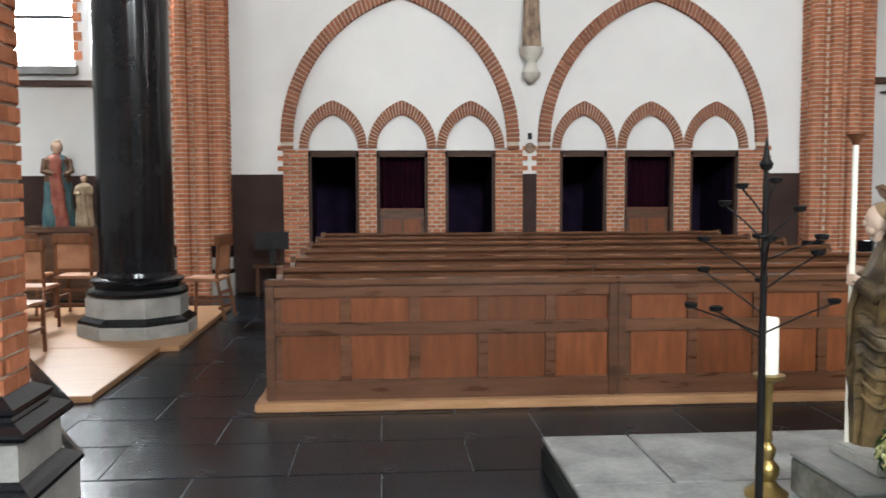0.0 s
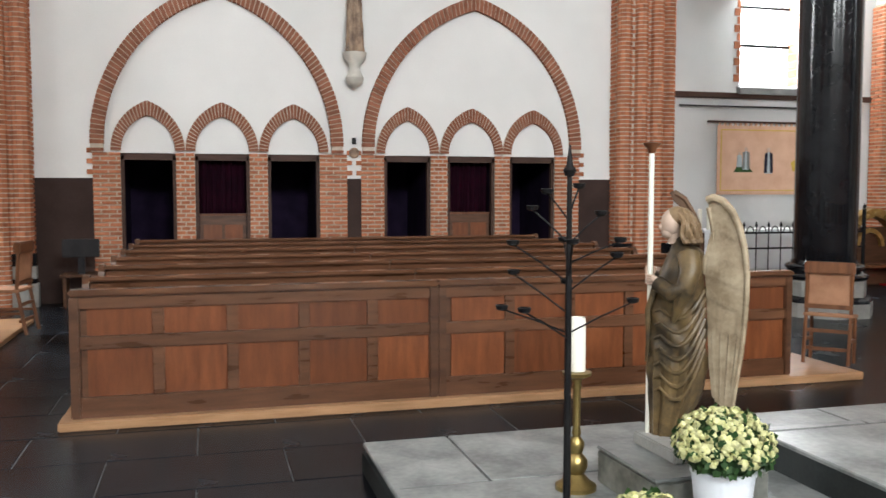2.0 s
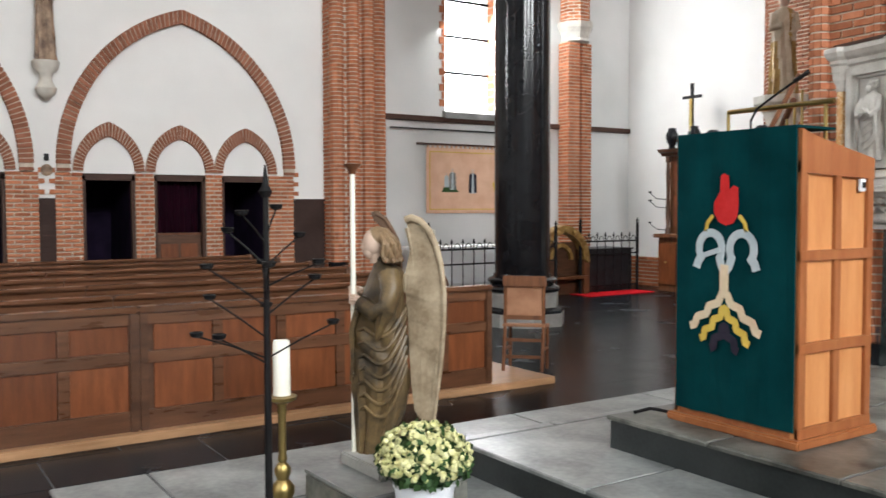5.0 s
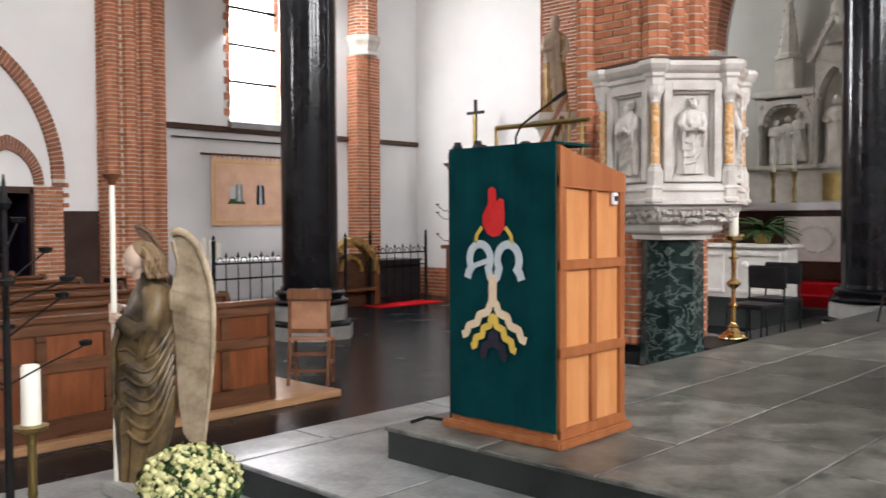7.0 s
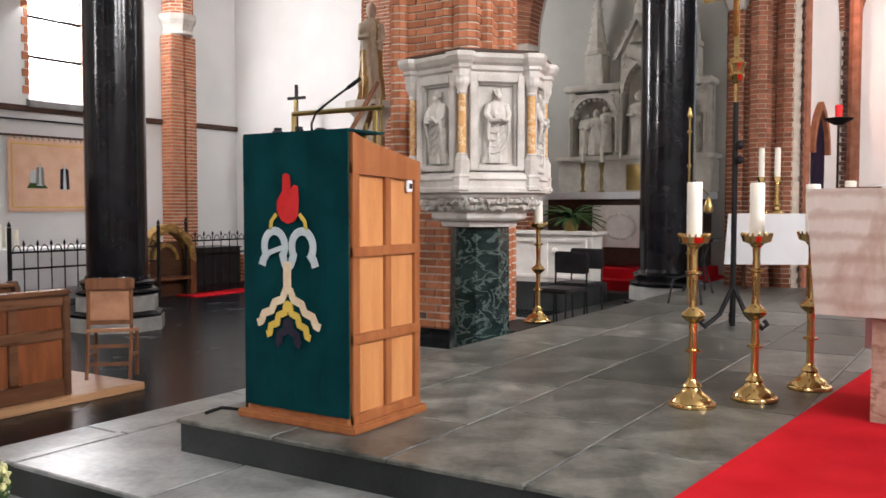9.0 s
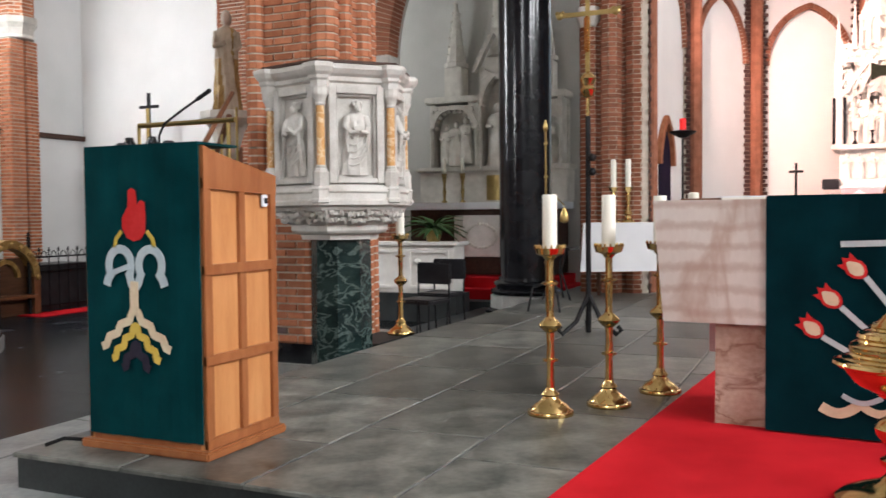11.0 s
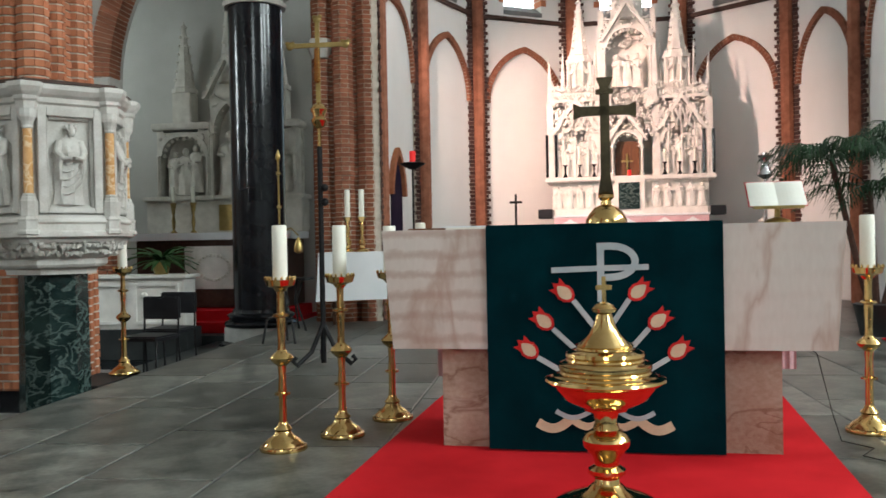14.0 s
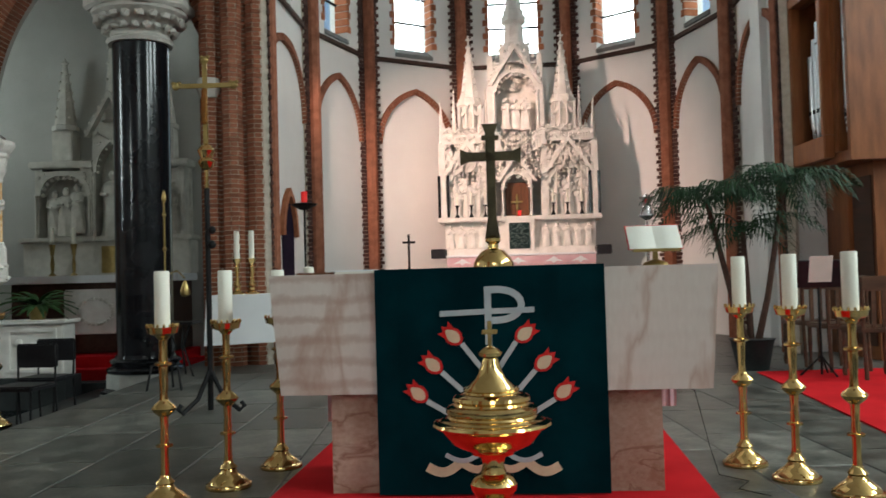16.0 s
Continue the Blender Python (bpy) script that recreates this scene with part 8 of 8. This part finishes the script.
# crowded carving of the two side reliefs and the crockets of every gable
for s in (-1, 1):
    bm = bmesh.new()
    for k in range(9):
        y = s * (0.56 + 0.085 * k)
        figure(bm, (0.04 + 0.06 * (k % 2), y, 2.6 + 0.22 * (k % 2)), 0.5 + 0.09 * ((k * 5) % 3), math.pi, 7, 5, 140 + k)
    part("side_relief", bm, W_, ha, "crowded carved figure group", True, "stuff")
    bm = bmesh.new()
    for c, w, z0, z1, d in ((s * 0.9, 0.45, 3.35, 4.0, -0.02), (s * 0.24, 0.24, 4.95, 5.7, -0.02), (s * 0.2, 0.2, 3.22, 3.7, -0.12)):
        for k in range(7):
            f = (k + 0.5) / 7
            for q in (-1, 1):
                blob(bm, (d, c + q * w * (1 - f), z0 + (z1 - z0) * f + 0.03), (0.03, 0.03, 0.035), 1, 0.008, rr)
    part("crocket_carving", bm, W_, ha, "small leaf carving along the gables", False, "stuff")
    for k in range(4):
        y = s * (0.58 + 0.22 * k)
        part("canopy", prism(bmesh.new(), [(y - 0.1, 3.5), (y, 3.74), (y + 0.1, 3.5), (y + 0.07, 3.5), (y, 3.66), (y - 0.07, 3.5)], "x", -0.06, 0.02), W_, ha)
        part("canopy_shaft", L([(0.014, 2.6), (0.014, 3.5), (0.024, 3.52)], 8, (-0.04, y - 0.1, 0)), W_, ha)
    bm = bmesh.new()
    for k in range(3):
        figure(bm, (-0.08, s * (0.34 + 0.06 * k), 3.75 + 0.05 * k), 0.36, math.pi, 7, 5, 90 + k)
    part("angel_relief", bm, W_, ha, "small carved figures", True, "stuff")
# middle: exposition niche, crucifixion niche, great spire
part("centre_back", B(0.32, 0.85, -0.46, 0.46, 2.58, 5.4), W_, ha)
niche_panel(ha, W_, -0.24, 0.3, 2.58, 3.42, -0.12, 8, 0, 0.5)
# brown in place of gold puts the niche's shade into the colour
part("gilded_back", B(0.03, 0.04, -0.18, 0.24, 2.6, 3.2), CHAIRWOOD, ha, "gilded niche back, coloured brown as if in shade")
part("niche_cross", box(box(bmesh.new(), -0.02, 0.0, 0.02, 0.05, 2.6, 2.98), -0.02, 0.0, -0.07, 0.14, 2.83, 2.86), OLDBRASS, ha)
gable(ha, W_, 0.03, 0.36, 3.2, 3.72, -0.1)
niche_panel(ha, W_, -0.42, 0.42, 4.1, 5.3, 0.0, 9, 3, 0.55)
gable(ha, W_, 0.0, 0.48, 4.95, 5.7, 0.0)
for s in (-1, 1):
    part("centre_buttress", B(-0.02, 0.3, s * 0.45 - 0.05, s * 0.45 + 0.05, 3.9, 5.5, 0.01), W_, ha)
part("great_spire_base", L([(0.3, 5.4), (0.3, 5.7), (0.2, 5.8), (0.17, 6.15), (0.24, 6.2), (0.24, 6.28)], 8, (0.4, 0, 0), math.pi / 8), W_, ha)
part("spire", spire(bmesh.new(), 0.4, 0, 6.28, 0.2, 1.8), W_, ha, "great crocketed spire", True)
def carved_field(x, y0, y1, z0, z1, n, size, seed, name="leaf_carving"):
    """Dense small leaf and tracery carving over a field of the front."""
    rnd = random.Random(seed)
    bm = bmesh.new()
    for _ in range(n):
        k = size * rnd.uniform(0.6, 1.3)
        blob(bm, (x + rnd.uniform(-0.02, 0.01), rnd.uniform(y0, y1), rnd.uniform(z0, z1)), (k, k * rnd.uniform(0.6, 1.2), k * rnd.uniform(0.7, 1.6)), 1, k * 0.3, rnd)
    part(name, bm, W_, ha, "dense leaf and tracery carving", False, "stuff")


for s in (-1, 1):
    lo, hi = sorted((s * 0.5, s * 1.33))
    carved_field(-0.03, lo, hi, 3.52, 3.9, 110, 0.026, 50 + s)
    carved_field(-0.05, lo, hi, 4.1, 4.2, 60, 0.024, 60 + s)
    carved_field(-0.02, *sorted((s * 0.3, s * 0.46)), 3.4, 4.1, 50, 0.026, 70 + s)
    for y in (s * 0.7, s * 0.9, s * 1.1):
        part("tracery_gable", prism(bmesh.new(), [(y - 0.13, 3.42), (y, 3.8), (y + 0.13, 3.42), (y + 0.1, 3.42), (y, 3.7), (y - 0.1, 3.42)], "x", -0.1, -0.02), W_, ha)
    part("end_box", B(-0.6, -0.2, *sorted((s * 1.3, s * 1.55)), 1.86, 2.02, 0.01), BLACKPLASTIC, ha, "dark box at the end of the table")
carved_field(-0.08, -0.4, 0.4, 3.72, 4.1, 90, 0.028, 81)
carved_field(0.25, -0.36, 0.36, 4.9, 5.2, 50, 0.03, 82)
for y in (-1.0, -0.55, 0.05, 0.5, 1.0):
    part("frontal_pattern", P([(y - 0.16, 1.75), (y - 0.06, 1.8), (y, 1.84), (y + 0.06, 1.8), (y + 0.16, 1.75), (y + 0.05, 1.76), (y, 1.72), (y - 0.05, 1.76)], "x", -0.79, -0.786), WHITECLOTH, ha)
for y in (-1.1, -0.85, -0.6, 0.6, 0.85, 1.1):
    q = thing("altar_candlestick", "slim dark candlestick with a white candle", "candlestick", HM @ pose(-0.14, y, 2.58 - 0.56), "high altar candlesticks")
    part("stem", L([(0.05, 0.48 - 0.56 + 0.64), (0.03, 0.6), (0.015, 0.64), (0.02, 0.75), (0.045, 0.78)], 10), IRON, q)
    part("candle", L([(0.018, 0.78), (0.018, 1.0), (0.01, 1.01)], 8), WAX, q)
rl = thing("red_votive_light", "small red votive light before the tabernacle", "candle", HM @ pose(-0.15, 0.0, 2.58))
part("glass", L([(0.03, 0), (0.035, 0.09), (0.03, 0.1)], 10), REDGLASS, rl)
wc = thing("wall_cross", "small dark cross standing on the chancel side", "cross")
q = ch(15.3, 1.95)
part("stand", T([(q.x, q.y, Z3), (q.x, q.y, 2.05)], 0.02, 8), IRON, wc)
part("upright", B(q.x - 0.01, q.x + 0.01, q.y - 0.02, q.y + 0.02, 1.9, 2.3), IRON, wc)
part("crossbar", B(q.x - 0.009, q.x + 0.011, q.y - 0.11, q.y + 0.11, 2.14, 2.18), IRON, wc)

# ---------------------------------------------------------------- organ and choir side
org = thing("organ", "tall orange-brown wooden organ case with metal pipes", "organ")
OY = -4.3
part("lower_case", B(10.45, 12.15, -6.2, OY - 0.35, Z3, 2.7), ORGANWOOD, org)
part("lower_post", B(10.98, 11.2, OY - 0.35, OY - 0.3, Z3, 2.69, 0.008), MIDOAK, org)
part("lower_panel", B(10.5, 10.95, OY - 0.35, OY - 0.335, Z3 + 0.15, 2.55, 0.006), TIMBER, org, "dark sunk panel")
part("lower_panel", B(11.25, 12.1, OY - 0.35, OY - 0.335, Z3 + 0.15, 2.55, 0.006), ORGANWOOD, org)
part("upper_floor", B(10.295, 12.12, -6.28, OY - 0.02, 2.7, 2.815, 0.01), ORGANWOOD, org)
part("back", B(10.3, 12.2, -6.3, -5.2, 2.82, 8.5), TIMBER, org)
part("end_panel", B(10.22, 10.29, -6.3, OY, 2.69, 8.5, 0.006), ORGANWOOD, org, "plain orange-brown end panel")
part("end_panel", B(12.13, 12.2, -5.2, OY, 2.82, 8.5), ORGANWOOD, org)
for x0, x1 in ((10.5, 10.64), (11.46, 11.78)):
    part("divider", B(x0, x1, -5.2, OY, 2.82, 8.5, 0.008), ORGANWOOD, org)
# framed middle field standing proud of the case
for x0, x1, z0, z1 in ((10.6, 11.5, 2.76, 3.02), (10.6, 11.5, 4.72, 4.84), (10.6, 10.68, 3.02, 4.72), (11.42, 11.5, 3.02, 4.72)):
    part("field_frame", B(x0, x1, OY, OY + 0.12, z0, z1, 0.01), MIDOAK, org, "light oak frame")
part("upper_rail", B(10.64, 11.46, OY - 0.08, OY - 0.002, 4.72, 4.95), ORGANWOOD, org)
for a, b, z0, z1, k in ((10.3, 10.49, 2.86, 7.6, 2), (10.7, 11.4, 3.03, 4.55, 6), (11.79, 12.12, 3.0, 7.6, 3), (10.7, 11.4, 4.96, 7.4, 6)):
    for j in range(k):
        x = a + (b - a) * (j + 0.5) / k
        r = min(0.056, (b - a) / k * 0.46)
        top = z1 - 0.55 * abs(j - (k - 1) / 2) / k * 2
        part("pipe", L([(0.014, z0), (r, z0 + 0.32), (r, top), (r * 0.88, top)], 16, (x, OY - 0.1, 0)), TIN, org, "bright metal pipe", True)
        part("pipe_mouth", B(x - r * 0.5, x + r * 0.5, OY - 0.1 + r * 0.88, OY - 0.1 + r * 1.06, z0 + 0.34, z0 + 0.39), IRON, org)
ms = thing("music_stand", "black music stand with white sheets beside the choir chairs", "music stand", pose(9.2, -3.45, Z3, 0, 0, 80))
part("pole", T([(0, 0, 0.02), (0, 0, 0.9)], 0.012, 8), IRON, ms)
for k in range(3):
    a = 2.1 * k
    part("foot", T([(0, 0, 0.2), (0.2 * math.cos(a), 0.2 * math.sin(a), 0.01)], 0.01, 6), IRON, ms)
part("desk", B(-0.2, 0.2, -0.012, 0.012, 0.0, 0.28, 0.004, pose(0, 0, 0.86, -22, 0, 0)), BLACKPLASTIC, ms)
part("sheet", B(-0.11, 0.1, 0.014, 0.018, 0.06, 0.33, 0.0, pose(0, 0, 0.86, -22, 0, 0)), PAPER, ms, "white sheet of music")
palm_rnd = random.Random(21)


def palm(x, y, z, label):
    t = thing("palm_tree", label, "palm", pose(x, y, z))
    part("pot", L([(0.16, 0), (0.22, 0.3), (0.24, 0.32), (0.2, 0.32)], 20), STEPEDGE, t, "dark planter", True)
    heads = ((0.0, 0.42, 1.76, 16), (-0.05, -0.38, 1.94, 16), (0.1, 0.02, 1.45, 8))
    for hx, hy, hz, count in heads:
        part("trunk", T([(hx * 0.2, hy * 0.15, 0.28), (hx * 0.5, hy * 0.45, 0.75), (hx, hy, hz)], 0.04, 8, 0.028), TIMBER, t, "fibrous trunk")
        for k in range(count):
            a = 2 * math.pi * k / count + palm_rnd.uniform(-0.25, 0.25)
            e = palm_rnd.uniform(0.3, 1.4)
            l = palm_rnd.uniform(0.6, 0.95)
            d = Vector((math.cos(a), math.sin(a), 0))
            s = Vector((-math.sin(a), math.cos(a), 0))
            spine = [Vector((hx, hy, hz)) + d * (l * math.cos(e * (1 - 0.5 * f)) * f) + Vector((0, 0, l * (math.sin(e) * f - 0.85 * f * f))) for f in [i / 9 for i in range(10)]]
            bm = T(spine, 0.008, 5, 0.003)
            for j in range(2, 10):
                for sd in (-1, 1):
                    for h in (0.0, 0.5):
                        p0 = spine[j] if j == 9 else spine[j].lerp(spine[j + 1], h)
                        f = (j + h) / 9.5
                        r = 0.34 * math.sin(math.pi * min(0.96, 0.25 + 0.7 * f)) * palm_rnd.uniform(0.8, 1.1)
                        w = (s * sd * (1.1 - 0.55 * f) + d * (0.35 + 0.7 * f)).normalized()
                        p1, p2 = p0 + w * r * 0.55 + Vector((0, 0, 0.01)), p0 + w * r + Vector((0, 0, -r * palm_rnd.uniform(0.35, 0.8)))
                        wid = w.cross(Vector((0, 0, 1))).normalized() * 0.011
                        va = [bm.verts.new(q) for q in (p0, p1 + wid, p2, p1 - wid)]
                        vc = bm.verts.new(p1 + Vector((0, 0, 0.005)))
                        for x, y in ((0, 1), (1, 2), (2, 3), (3, 0)):
                            bm.faces.new((va[x], va[y], vc))
            part("frond", bm, PALMLEAF, t, "arching feathered leaf")


palm(9.95, -3.05, Z3, "dark green fan palm in a planter beside the organ")
lx = thing("paschal_stand", "slim silver stand with a lantern beside the altar", "lamp stand")
q = (11.2, -2.28)
part("pole", T([(q[0], q[1], Z3), (q[0], q[1], 2.15)], 0.02, 8), SILVER, lx)
part("lantern", L([(0.03, 2.15), (0.1, 2.2), (0.06, 2.28), (0.05, 2.36), (0.09, 2.42), (0.02, 2.46)], 12, (q[0], q[1], 0)), SILVER, lx, "", True)
for x, y, a in ((9.6, -3.8, 95), (8.95, -3.85, 92), (10.25, -3.8, 98)):
    t = thing("choir_chair", "dark wooden choir chair with turned legs", "chair", pose(x, y, Z3, 0, 0, a), "choir chairs")
    part("seat", B(-0.23, 0.23, -0.22, 0.22, 0.44, 0.49, 0.012), OAK, t)
    for sx in (-0.2, 0.2):
        part("leg", L([(0.018, 0), (0.025, 0.06), (0.016, 0.12), (0.024, 0.28), (0.02, 0.44)], 10, (sx, -0.19, 0)), OAK, t)
        part("leg", T([(sx, 0.19, 0.95), (sx, 0.19, 0.45), (sx, 0.22, 0)], 0.02, 6), OAK, t)
    part("top_rail", B(-0.22, 0.22, 0.17, 0.21, 0.82, 0.96, 0.012), OAK, t)
    for sx in (-0.1, 0.0, 0.1):
        part("back_slat", B(sx - 0.02, sx + 0.02, 0.18, 0.2, 0.49, 0.82), OAK, t)
cable = thing("floor_cable", "thin black cable trailing from the altar", "cable")
part("cord", T([(5.3, -0.98, 1.0), (5.3, -1.12, 0.9), (5.28, -1.18, 0.62), (5.2, -1.2, Z3 + 0.01), (5.05, -1.3, Z3 + 0.01), (4.9, -1.2, Z3 + 0.01), (4.75, -1.3, Z3 + 0.01)], 0.0028, 5), IRON, cable)
lc = thing("floor_cable", "black cable behind the lectern", "cable")
part("cord", T([(3.62, 3.31, Z3 + 0.02), (3.55, 3.4, Z3 + 0.035), (3.5, 3.46, Z3 + 0.01)], 0.009, 6), IRON, lc)

# ---------------------------------------------------------------- floor pieces
tiles("floor_tile", floor, -14, 3.4, -12, 12.9, 0.0, SLATE, 0.95, 0.58, 0.004, 0.02, (-2.6, 3.4, 2.0, 12.0), "floor_tiles")
tiles("floor_tile", floor, 3.4, 16, 3.52, 12.9, 0.0, SLATE, 0.95, 0.58, 0.004, 0.02, (99, 99, 99, 99), "floor_tiles")
tiles("platform_slab", steps, 1.085, 5.6, -4.9, 4.875, Z1, STEPPALE, 1.15, 0.82, 0.01, 0.02, (1, 5.7, 1.5, 5), "platform_slabs")
tiles("platform_slab", steps, 2.85, 5.75, -4.1, 4.08, Z2, STEPPALE, 1.25, 0.9, 0.01, 0.02, (2.8, 5.8, 1.5, 5), "platform_slabs")
tiles("platform_slab", steps, 3.377, 13.6, -7, 3.533, Z3, STEPSTONE, 1.0, 0.62, 0.011, 0.02, (3.3, 9.5, -2.2, 3.6), "platform_slabs")
tiles("platform_slab", steps, 13.6, 19.4, -7, 3.533, Z3, STEPSTONE, 1.0, 0.62, 0.011, 0.02, (99, 99, 99, 99), "platform_slabs")
